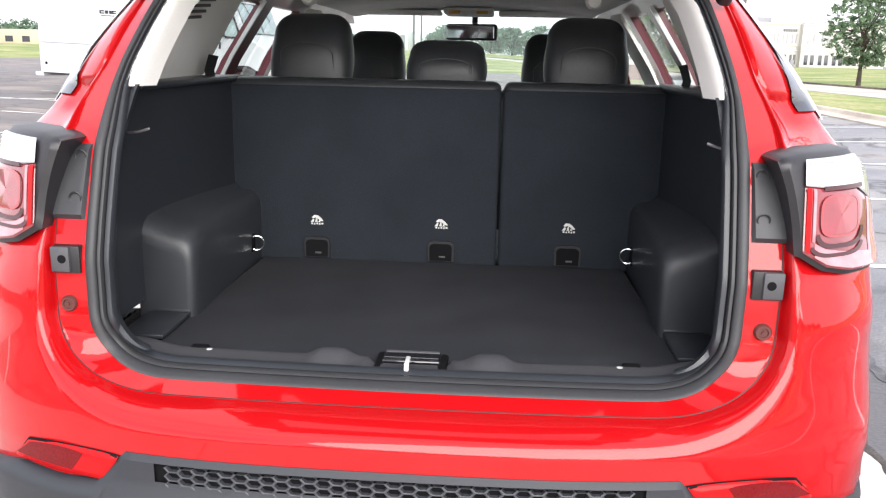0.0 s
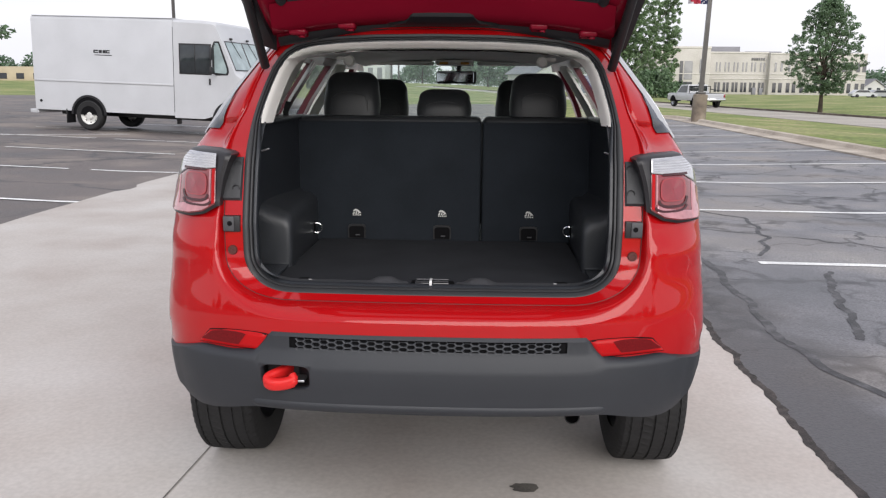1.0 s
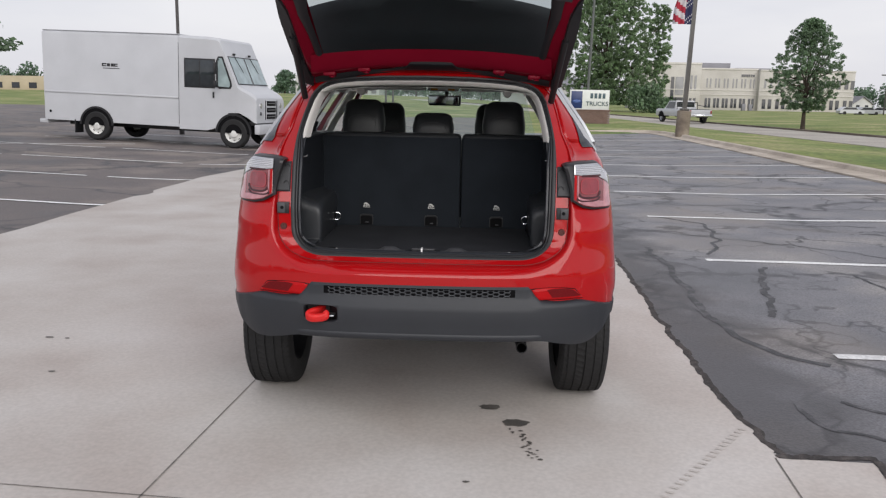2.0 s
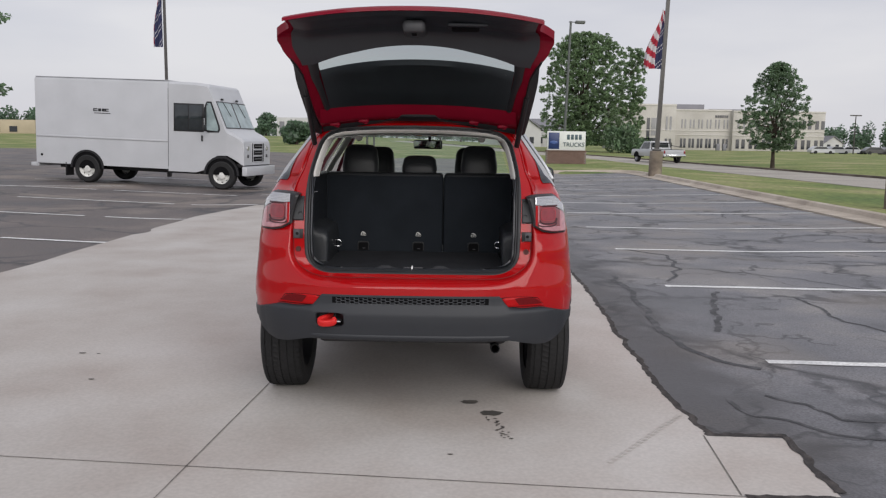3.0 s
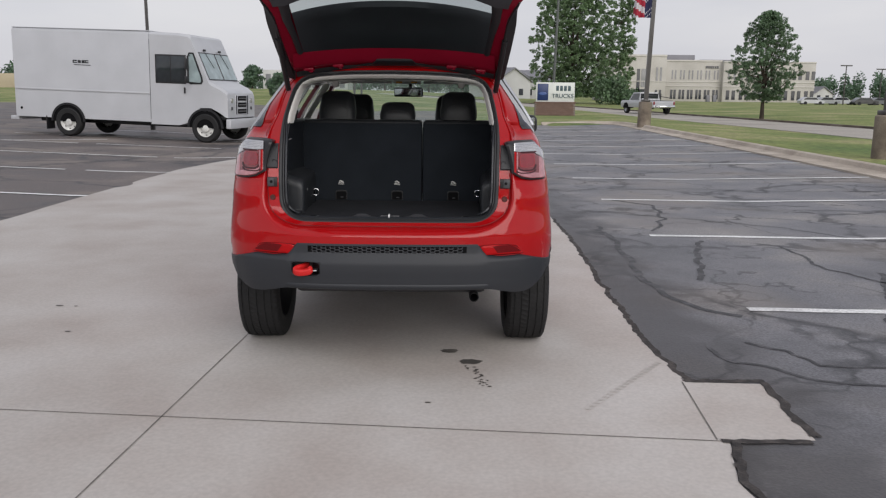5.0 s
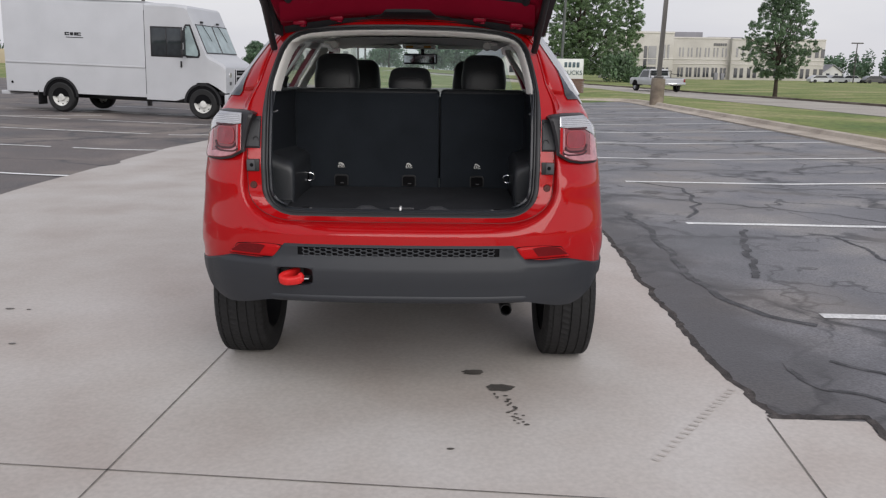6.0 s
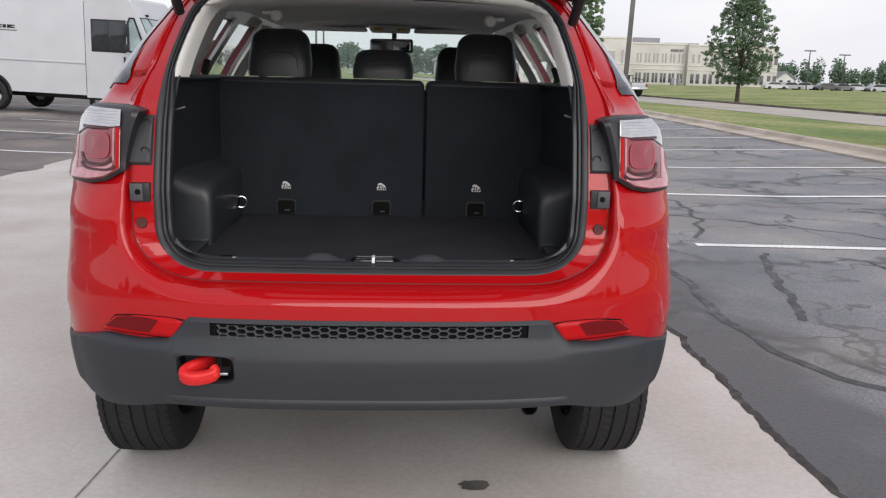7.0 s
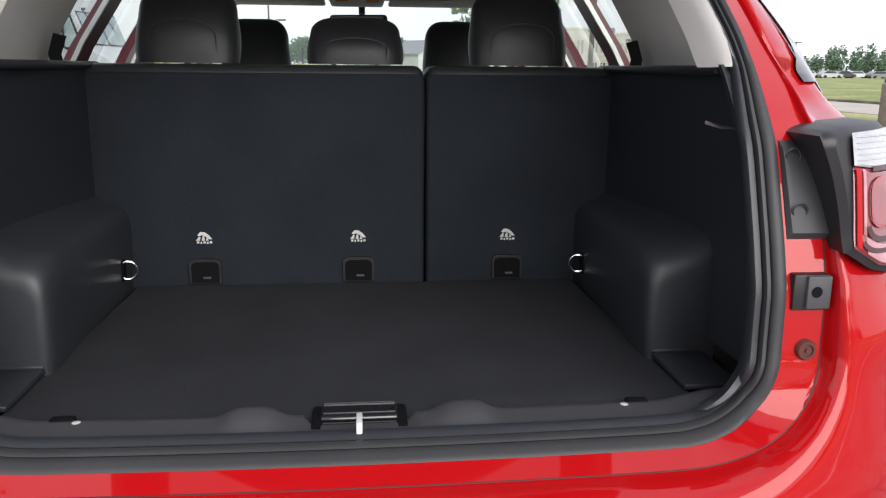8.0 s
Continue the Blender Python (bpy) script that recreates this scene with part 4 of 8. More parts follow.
vs = [[bm.verts.new(roof_pt(-1 + 2 * k / 16, y)) for k in range(17)] for y in roof_y]
for a, b in zip(vs, vs[1:]):
    for k in range(16):
        bm.faces.new((a[k], a[k + 1], b[k + 1], b[k]))
part("roof", bm, RED, car, "red roof panel", 60)
for side in (1, -1):
    bm = bmesh.new()
    sweep(bm, [(side * 0.56, y, z) for y, z in ((0.85, 1.66), (0.95, 1.70), (1.5, 1.715), (2.1, 1.705), (2.35, 1.665))], disc(0.014, 8))
    part("roof_rail", bm, BLACK_PLASTIC, car, "black roof rail")
bm = bmesh.new()
grid(bm, lambda u, v: ((-1 + 2 * u) * (0.80 * (1 - v) + 0.575 * v), 3.55 * (1 - v) + 2.74 * v - 0.12 * (-1 + 2 * u) ** 2, 1.07 + (1.625 - 1.07) * v), 10, 6)
w = part("windscreen", bm, GLASS_SCREEN, car, "clear windscreen glass")
w.visible_shadow = False
bm = bmesh.new()
grid(bm, lambda u, v: ((-1 + 2 * u) * (0.83 - 0.08 * v), 3.45 + 0.85 * v - 0.10 * (2 * u - 1) ** 2 * (1 + v), 1.085 - 0.10 * v ** 2 - 0.03 * (2 * u - 1) ** 2), 10, 8)
part("bonnet", bm, RED, car)
bm = bmesh.new()
grid(bm, lambda u, v: ((-1 + 2 * u) * 0.80, 4.38 - 0.22 * abs(2 * u - 1) ** 2.5 - 0.05 * v, 0.30 + 0.69 * v), 10, 6)
part("front_panel", bm, RED, car)
bm = bmesh.new()
box(bm, (0, 3.36, 1.02), (1.40, 0.42, 0.16), 0.06, 3)
part("dashboard", bm, BLACK_PLASTIC, car, "black dashboard")

# underbody
bm = bmesh.new()
box(bm, (0, 2.55, 0.40), (1.46, 2.6, 0.14), 0.03)
box(bm, (0, 0.78, 0.475), (1.02, 0.9, 0.08), 0.03)
box(bm, (0, 0.30, 0.458), (1.06, 0.12, 0.085), 0.03)
part("underbody", bm, BLACK_PLASTIC, car, "dark underbody pan")
bm = bmesh.new()
rod(bm, (-0.66, 0.86, 0.37), (0.66, 0.86, 0.37), 0.035)
box(bm, (-0.50, 0.85, 0.37), (0.08, 0.4, 0.05), 0.02)
box(bm, (0.50, 0.85, 0.37), (0.08, 0.4, 0.05), 0.02)
part("rear_axle", bm, BLACK_PLASTIC, car, "dark rear suspension beam")
bm = bmesh.new()
lathe(bm, [(0.0, 0.9), (0.026, 0.9), (0.026, 0.20), (0.023, 0.20), (0.023, 0.5), (0, 0.5)], 16, "y", (0.464, 0, 0.404))
part("exhaust_pipe", bm, BLACK_PLASTIC, car, "short sooty exhaust pipe")
bm = bmesh.new()
box(bm, (0.30, 0.90, 0.43), (0.52, 0.30, 0.11), 0.045, 3)
part("silencer", bm, BLACK_PLASTIC, car, "dark exhaust silencer")


# wheels
def wheel(x, y):
    side = 1 if x > 0 else -1
    c = (x, y, 0.352)
    bm = bmesh.new()
    half = 0.117
    prof = [(0.225, -half + 0.01), (0.25, -half - 0.002), (0.30, -half - 0.006), (0.335, -half + 0.004), (0.346, -half + 0.014)]
    zs = [-0.085, -0.045, 0.0, 0.045, 0.085]
    for g in zs:
        prof += [(0.352 - 0.004 * abs(g) / 0.1, g - 0.0045), (0.343, g - 0.003), (0.343, g + 0.003), (0.352 - 0.004 * abs(g) / 0.1, g + 0.0045)]
    prof += [(0.346, half - 0.014), (0.335, half - 0.004), (0.30, half + 0.006), (0.25, half + 0.002), (0.225, half - 0.01)]
    n = 198
    rings = []
    for k in range(n):
        a = 2 * math.pi * k / n
        ring = []
        for i, (r, h) in enumerate(prof):
            rr = r
            if r > 0.3445 and (k + int(37 * (h + 0.2))) % 3 == 0:
                rr = r - 0.0055
            elif abs(h) > 0.088 and 0.33 < r < 0.347 and k % 3 == 0:
                rr = r - 0.005
            aa = a + (0.10 * h / 0.1 if r > 0.34 else 0.10 * (1 if h > 0 else -1))
            ring.append((x + h, y + rr * math.cos(aa), 0.352 + rr * math.sin(aa)))
        rings.append(ring)
    loft(bm, rings + [rings[0]], False)
    bmesh.ops.remove_doubles(bm, verts=bm.verts, dist=1e-5)
    ty = part("wheel", bm, TYRE, car, "black tyre with grooved tread on a dark alloy rim", 30)
    bm = bmesh.new()
    lathe(bm, [(0.226, -0.10), (0.215, -0.085), (0.20, 0.0), (0.205, 0.06), (0.226, 0.105)], 40, "x", c)
    for k in range(5):
        a = 2 * math.pi * k / 5
        m = Matrix.Rotation(a, 4, "X")
        box(bm, Vector(c) + m @ Vector((side * 0.07, 0, 0.12)), (0.03, 0.06, 0.20), 0.01, 2, m)
    rod(bm, (x, y, 0.352), (x + side * 0.085, y, 0.352), 0.06, None, 20)
    part("rim", bm, BLACK_PLASTIC, ty, "dark alloy rim")


for x in (-0.80, 0.80):
    for y in WHEEL_Y:
        wheel(x, y)


# ---- lower bumper cover, with the hook recess and the mesh strip ----
def waist(x):
    """Height at which grey plastic meets red paint."""
    return interp(abs(x), [(0, 0.742), (0.47, 0.742), (0.50, 0.712), (0.525, 0.684), (0.60, 0.676), (0.70, 0.680), (0.80, 0.652), (0.88, 0.628), (0.95, 0.618)])


def bump_low(x):
    return interp(abs(x), [(0, 0.512), (0.50, 0.515), (0.55, 0.512), (0.60, 0.500), (0.68, 0.484), (0.74, 0.482), (0.79, 0.497), (0.84, 0.540), (0.88, 0.585), (0.92, 0.60)])


def bumper_swell(z):
    """A ledge that catches the sky above a nearly upright face."""
    return 0.020 * smooth01(0.692, 0.655, z) * (0.55 + 0.45 * smooth01(0.52, 0.64, z))


us = sorted({round(turned(-1 + 2 * k / 84), 4) for k in range(85)})
for xv in (-0.502, -0.345, -0.43, 0.412, -0.412, 0.47, -0.47, 0.525, -0.525):
    us.append(xv / 0.91)
us = sorted(set(us))
bm = bmesh.new()
HOOK = (-0.502, -0.345, 0.575, 0.650)
MESHX = 0.412
cols = []
for u in us:
    x = u * 0.91
    lo, hi = bump_low(x), waist(x)
    zs = [lo - 0.015, lo, lo + (0.575 - lo) * 0.33, lo + (0.575 - lo) * 0.66, 0.575, 0.58, 0.60, 0.62, 0.650, 0.684 if hi > 0.70 else None, 0.698 if hi > 0.71 else None, 0.732 if hi > 0.74 else None, hi, hi + 0.004]
    col = []
    top = 0.650 if hi > 0.65 else hi - 0.012
    for q, z in enumerate(zs):
        if q < 4:
            zz = z if q < 2 else lo + (min(0.575, hi - 0.05) - lo) * (0.33 if q == 2 else 0.66)
        else:
            zz = z
        if 4 <= q <= 8:
            zz = min(0.575, hi - 0.05) + (min(0.650, hi - 0.012) - min(0.575, hi - 0.05)) * (q - 4) / 4
        if zz is None:
            zz = min(0.650, hi - 0.012) + (hi - min(0.650, hi - 0.012)) * (q - 8) / 4
        edge_f = 1 - smooth01(0.78, 0.97, abs(u))
        out = 0.004 + 0.006 * edge_f if q > 0 else -0.05
        if q == 12:
            out = 0.0015
        elif q == 13:
            out = -0.06
        elif abs(u) > 0.9 and q > 0:
            out = 0.010 - 0.008 * smooth01(0.9, 0.97, abs(u))
        ridge = bumper_swell(zz) * edge_f
        col.append(bm.verts.new(shell(u, zz, out + ridge)))
    cols.append(col)
for i in range(len(us) - 1):
    xa, xb = us[i] * 0.91, us[i + 1] * 0.91
    xm = (xa + xb) / 2
    for q in range(13):
        if HOOK[0] < xm < HOOK[1] and 4 <= q <= 7:
            continue
        if abs(xm) < MESHX and q == 10:
            continue
        a, b = cols[i], cols[i + 1]
        bm.faces.new((a[q], b[q], b[q + 1], a[q + 1]))
lower = part("lower_bumper", bm, GREY_PLASTIC, car, "dark grey grained plastic bumper", 40)

# walls of the recess
bm = bmesh.new()
ring_f = [shell(HOOK[0] / 0.91, HOOK[2], 0.012), shell(HOOK[1] / 0.91, HOOK[2], 0.012), shell(HOOK[1] / 0.91, HOOK[3], 0.012), shell(HOOK[0] / 0.91, HOOK[3], 0.012)]
ring_b = [Vector((p.x + (-0.055 if k in (1, 2) else 0.006), 0.03, p.z + (0.004 if k < 2 else -0.004))) for k, p in enumerate(ring_f)]
loft(bm, [ring_f, ring_b], True)
bm.faces.new([bm.verts.new(p) for p in ring_b])
part("hook_recess", bm, BLACK_PLASTIC, lower, "black recess round the tow hook")
# rounded rim of the recess
bm = bmesh.new()
hx, hz = (HOOK[0] + HOOK[1]) / 2, (HOOK[2] + HOOK[3]) / 2
wx, wz = (HOOK[1] - HOOK[0]) / 2, (HOOK[3] - HOOK[2]) / 2
rim_rings = []
for f_in, o_in in ((1.04, 0.0003), (0.985, 0.0012), (0.93, -0.003), (0.92, -0.02)):
    rr = []
    for k in range(40):
        a = 2 * math.pi * k / 40
        ca, sa = math.cos(a), math.sin(a)
        e = 0.10 if f_in > 1 else 0.45
        x = hx + wx * f_in * math.copysign(abs(ca) ** e, ca)
        z = hz + wz * f_in * math.copysign(abs(sa) ** e, sa)
        rr.append(shell(x / 0.91, z, o_in + 0.010 + bumper_swell(z)))
    rim_rings.append(rr)
loft(bm, rim_rings, True)
part("recess_rim", bm, GREY_PLASTIC, lower, "rounded grey rim of the recess", 60)

# tow hook: a red forged loop
bm = bmesh.new()
loop = [(-0.388, -0.052, 0.602), (-0.405, -0.060, 0.594), (-0.435, -0.070, 0.592), (-0.462, -0.072, 0.594), (-0.480, -0.064, 0.604), (-0.476, -0.050, 0.618), (-0.455, -0.034, 0.627), (-0.430, -0.004, 0.630), (-0.42, 0.03, 0.630)]
loop = [(-0.436 + (x + 0.434) * 0.82, y, 0.606 + (z - 0.609) * 0.50) for x, y, z in loop]
for _ in range(2):
    fine_ = [loop[0]]
    for p, q in zip(loop, loop[1:]):
        fine_ += [tuple(0.75 * a + 0.25 * b for a, b in zip(p, q)), tuple(0.25 * a + 0.75 * b for a, b in zip(p, q))]
    loop = fine_ + [loop[-1]]
sweep(bm, loop, [(0.013 * math.copysign(abs(math.cos(a)) ** 0.6, math.cos(a)), 0.018 * math.copysign(abs(math.sin(a)) ** 0.6, math.sin(a))) for a in [2 * math.pi * k / 20 for k in range(20)]], up=lambda i: (0, -0.3, 1))
tip = [(-0.397, -0.055, 0.604), (-0.396, -0.050, 0.612), (-0.402, -0.044, 0.617)]
sweep(bm, tip, disc(0.0130, 14), up=lambda i: (0, -0.3, 1))
bmesh.ops.create_uvsphere(bm, u_segments=16, v_segments=10, radius=0.0160, matrix=Matrix.Translation(loop[0]))
hook = part("tow_hook", bm, HOOK_RED, car, "bright red tow hook")
bm = bmesh.new()
box(bm, (-0.378, -0.030, 0.603), (0.030, 0.05, 0.008), 0.003)
part("hook_mount", bm, STEEL, hook, "bare steel hook mount")

# mesh strip of six-sided cells
bm = bmesh.new()
grid(bm, lambda u, v: shell((-MESHX - 0.012 + (2 * MESHX + 0.024) * u) / 0.91, 0.692 + 0.046 * v, 0.002), 20, 2)
part("grille_backing", bm, DARK_TRIM, lower, "dark backing of the mesh strip")
bm = bmesh.new()
PX, PZ = 0.0236, 0.0160
for k in range(-17, 18):
    for row in range(-1, 4):
        cx = k * PX
        cz = 0.6955 + row * PZ + (PZ / 2 if k % 2 else 0)
        if not 0.688 < cz < 0.734 or abs(cx) > MESHX - 0.012 + (0.705 - cz) * 0.25:
            continue
        outer_r, inner_r, deep_r = [], [], []
        for a in ((0.34, 0.5), (0.66, 0.0), (0.34, -0.5), (-0.34, -0.5), (-0.66, 0.0), (-0.34, 0.5)):
            for lst, f, o in ((outer_r, 1.04, 0.0115), (inner_r, 0.82, 0.0105), (deep_r, 0.80, 0.002)):
                z = min(0.732, max(0.690, cz + a[1] * PZ * f))
                lst.append(bm.verts.new(shell((cx + a[0] * PX * f) / 0.91, z, o)))
        for q in range(6):
            p = (q + 1) % 6
            bm.faces.new((outer_r[q], outer_r[p], inner_r[p], inner_r[q]))
            bm.faces.new((inner_r[q], inner_r[p], deep_r[p], deep_r[q]))
part("mesh_grille", bm, MESH_GREY, lower, "grey honeycomb mesh strip")
# lower valance lip
bm = bmesh.new()
grid(bm, lambda u, v: shell((-0.57 + 1.14 * u) / 0.91, 0.508 + 0.034 * v, (0.019 + 0.010 * math.sin(math.pi * v)) * smooth01(0, 0.03, u) * smooth01(1, 0.97, u) - 0.004), 48, 6)
part("bumper_valance", bm, GREY_PLASTIC, lower, "grey lower valance lip")


# ---- patches that follow the shell ----
LAMP_TAIL = [(1.04, 0.004), (1.08, 0.020), (1.12, 0.034), (1.2, 0.045), (1.28, 0.063)]


def lamp_face(u, z, out=0.0):
    """The swollen face of a tail lamp, proud of the body."""
    s = max(-0.99, min(0.99, u))
    x = half_width(z) * s
    y = interp(z, LAMP_TAIL) + DEEP * (1 - (1 - abs(s) ** POWER) ** (1 / POWER))
    slope = math.copysign(min(0.8, 0.25 + 1.3 * max(0.0, abs(s) - 0.8)), s)
    return Vector((x + out * slope, y - out * math.sqrt(1 - slope * slope), z))


def patch(bm, corners, out, nu=10, nv=8, edge=0.0, face=None):
    """Four corners as (x, z), bottom left round to top left, laid on the shell or another face."""
    face = face or shell
    (ax, az), (bx, bz), (cx, cz), (dx, dz) = corners

    def at(u, v, o):
        x0, z0 = ax + (bx - ax) * u, az + (bz - az) * u
        x1, z1 = dx + (cx - dx) * u, dz + (cz - dz) * u
        x, z = x0 + (x1 - x0) * v, z0 + (z1 - z0) * v
        return face(x / half_width(z), z, o)

    def off(u, v):
        e = min(u, 1 - u, v * 1.0, 1 - v)
        return out if e > 0.001 else out - edge
    uu = [0, 0.03] + [k / nu for k in range(1, nu)] + [0.97, 1] if edge else [k / nu for k in range(nu + 1)]
    vv = [0, 0.05] + [k / nv for k in range(1, nv)] + [0.95, 1] if edge else [k / nv for k in range(nv + 1)]
    vs_ = [[bm.verts.new(at(u, v, off(u, v))) for v in vv] for u in uu]
    for i in range(len(uu) - 1):
        for j in range(len(vv) - 1):
            bm.faces.new((vs_[i][j], vs_[i + 1][j], vs_[i + 1][j + 1], vs_[i][j + 1]))


for side in (1, -1):
    def cs(*pts):
        q = [(side * x, z) for x, z in pts]
        return q
    # bright strip and black glass edge along the rear pillar
    bm = bmesh.new()
    grid(bm, lambda u, v: (lambda z: shell(side * (0.945 + 0.035 * (1 - smooth01(0.0, 0.22, v)) + (0.05 - 0.035 * (1 - smooth01(0.0, 0.22, v))) * u), z, 0.007 * math.sin(math.pi * (0.15 + 0.7 * u))))(1.300 + 0.314 * v), 4, 28)
    part("pillar_strip", bm, PILLAR_SILVER, car, "satin silver strip along the rear pillar", 60)
    bm = bmesh.new()
    grid(bm, lambda u, v: (lambda z: shell(side * (0.945 - 0.055 * (1 - v) ** 1.5 * math.sin(math.pi * min(1.0, 0.25 + v)) * (1 - u) + 0.048 * u * (1 - smooth01(0.0, 0.25, v))), z, 0.005))(1.318 + 0.20 * v), 5, 20)
    part("pillar_wedge", bm, GLOSS_BLACK, car, "black glass wedge at the rear pillar", 60)
    # reflector: a bright red lens with a darker prism field
    bm = bmesh.new()

    def refl(u, v, out, x0, x1, x2, x3, z0, z1, drop):
        zt = z1 - drop * u ** 4 - 0.006 * (1 - u) ** 6
        z = z0 + 0.003 * u + (zt - z0 - 0.003 * u) * v
        x = (x0 + (x1 - x0) * u) * (1 - v) + (x3 + (x2 - x3) * u) * v
        edge = min(u, 1 - u, v, 1 - v) < 0.001
        return shell(side * x / half_width(z), z, out - (0.005 if edge else 0))
    steps = [0, 0.03] + [k / 12 for k in range(1, 12)] + [0.97, 1]
    gridv = [[bm.verts.new(refl(u, v, 0.0085, 0.510, 0.712, 0.672, 0.480, 0.683, 0.7375, 0.010)) for v in (0, 0.06, 0.3, 0.5, 0.7, 0.94, 1)] for u in steps]
    for ca_, cb_ in zip(gridv, gridv[1:]):
        for q in range(6):
            bm.faces.new((ca_[q], cb_[q], cb_[q + 1], ca_[q + 1]))
    gap = bmesh.new()
    gv = [[gap.verts.new(refl(u, v, 0.0060, 0.508, 0.7145, 0.6745, 0.477, 0.681, 0.739, 0.010)) for v in (0, 0.06, 0.3, 0.5, 0.7, 0.94, 1)] for u in steps]
    for ca_, cb_ in zip(gv, gv[1:]):
        for q in range(6):
            gap.faces.new((ca_[q], cb_[q], cb_[q + 1], ca_[q + 1]))
    part("reflector_surround", gap, DARK_TRIM, car, "dark gap round the reflector", 60)
    ref = part("reflector", bm, REFLECTOR, car, "red rear bumper reflector", 60)
    bm = bmesh.new()
    grid(bm, lambda u, v: refl(0.001 + 0.998 * u, 0.002 + 0.996 * v, 0.0095, 0.572, 0.700, 0.664, 0.546, 0.694, 0.735, 0.010), 10, 5)
    part("prism_field", bm, REFLECTOR_DARK, ref, "darker prism field", 60)
    # tail lamp: a black pod, proud of the body, with a bright lens unit in it
    def pod_low(x):
        return interp(x, [(0.625, 1.104), (0.654, 1.100), (0.70, 1.074), (0.75, 1.064), (0.84, 1.062)])

    def pod_top(x):
        return interp(x, [(0.600, 1.248), (0.625, 1.260), (0.66, 1.266), (0.775, 1.267), (0.815, 1.230), (0.84, 1.196)])

    def pod_inner(v):
        return 0.648 - 0.036 * v ** 1.6

    bm = bmesh.new()
    cols_ = []
    for i in range(25):
        u = i / 24
        col = []
        for j in range(15):
            v = j / 14
            x = pod_inner(v) + (0.838 - pod_inner(v)) * u
            z = pod_low(x) + (pod_top(x) - pod_low(x)) * v
            rim = min(1.0, min(u * 0.20, v * (pod_top(x) - pod_low(x)), (1 - v) * (pod_top(x) - pod_low(x))) / 0.012)
            col.append(lamp_face(side * x / half_width(z), z, 0.004 - 0.012 * (1 - rim) ** 2))
        cols_.append(col)
    vs_ = [[bm.verts.new(p) for p in col] for col in cols_]
    for ca_, cb_ in zip(vs_, vs_[1:]):
        for q in range(14):
            bm.faces.new((ca_[q], cb_[q], cb_[q + 1], ca_[q + 1]))
    rim_ = vs_[0] + [c[-1] for c in vs_[1:]] + list(reversed(vs_[-1][:-1])) + [c[0] for c in reversed(vs_[1:-1])]
    back_ = [bm.verts.new(p.co + Vector((0, 0.10, 0))) for p in rim_]
    for q in range(len(rim_)):
        w_ = (q + 1) % len(rim_)
        bm.faces.new((rim_[q], rim_[w_], back_[w_], back_[q]))
    lamp = part("tail_lamp", bm, LAMP_BLACK, car, "black-edged tail lamp housing", 45)

    def lens_low(x):
        return pod_low(x) + 0.009

    def lens_top(x):
        return interp(x, [(0.654, 1.258), (0.765, 1.262), (0.812, 1.224), (0.84, 1.19)])

    def lens_sheet(bm, x0, x1, f0, f1, out, nu=16, nv=10, edge=0.004):
        """A piece of the lens between two uprights and two levels of its height."""
        uu = [0, 0.03] + [k / nu for k in range(1, nu)] + [0.97, 1]
        vv = [0, 0.05] + [k / nv for k in range(1, nv)] + [0.95, 1]
        g_ = []
        for u in uu:
            col = []
            for v in vv:
                x = x0 + (x1 - x0) * u
                lo, hi = lens_low(x), lens_top(x)
                z = lo + (hi - lo) * (f0 + (f1 - f0) * v)
                o = out - (edge if min(u, 1 - u, v, 1 - v) < 0.001 else 0)
                col.append(bm.verts.new(lamp_face(side * x / half_width(z), z, o)))
            g_.append(col)
        for ca_, cb_ in zip(g_, g_[1:]):
            for q in range(len(vv) - 1):
                bm.faces.new((ca_[q], cb_[q], cb_[q + 1], ca_[q + 1]))
    bm = bmesh.new()
    lens_sheet(bm, 0.656, 0.835, 0.0, 0.715, 0.009)
    part("lens", bm, LAMP_PINK, lamp, "smoked pink lamp lens")
    bm = bmesh.new()
    lens_sheet(bm, 0.655, 0.833, 0.718, 1.0, 0.010, 16, 10, 0.0012)
    part("reversing_lens", bm, LAMP_CLEAR, lamp, "clear whitish upper lens")

    def oval(bm, cx, cz_, r0, r1, a0, a1, out, n=22, tall=1.0):
        for k in range(n):
            q0, q1 = math.radians(a0 + (a1 - a0) * k / n), math.radians(a0 + (a1 - a0) * (k + 1) / n)

            def at(q, r):
                c_, s_ = math.cos(q), math.sin(q)
                x, z = cx + r * 1.15 * math.copysign(abs(c_) ** 0.55, c_), cz_ + r * tall * math.copysign(abs(s_) ** 0.55, s_)
                return lamp_face(side * x / half_width(z), z, out)
            vs_ = [bm.verts.new(at(q0, r0)), bm.verts.new(at(q1, r0)), bm.verts.new(at(q1, r1)), bm.verts.new(at(q0, r1))]
            bm.faces.new(vs_)
    bm = bmesh.new()
    oval(bm, 0.728, 1.165, 0.001, 0.034, 0, 360, 0.0110, 30, 0.92)
    part("brake_lens", bm, LAMP_RED, lamp, "deep red brake lens")
    bm = bmesh.new()
    oval(bm, 0.728, 1.165, 0.034, 0.038, 0, 360, 0.0118, 40, 0.92)
    part("brake_rim", bm, LAMP_RIM, lamp, "red rim of the brake lens")
    bm = bmesh.new()
    oval(bm, 0.728, 1.160, 0.040, 0.047, 200, 350, 0.0114, 22, 1.02)
    part("lens_bar", bm, LENS_DARK, lamp, "dark bar in the lens")
    bm = bmesh.new()
    oval(bm, 0.722, 1.154, 0.049, 0.055, 215, 330, 0.0114, 22, 1.0)
    part("lens_bar", bm, LENS_DARK, lamp, "dark bar in the lens")
    bm = bmesh.new()
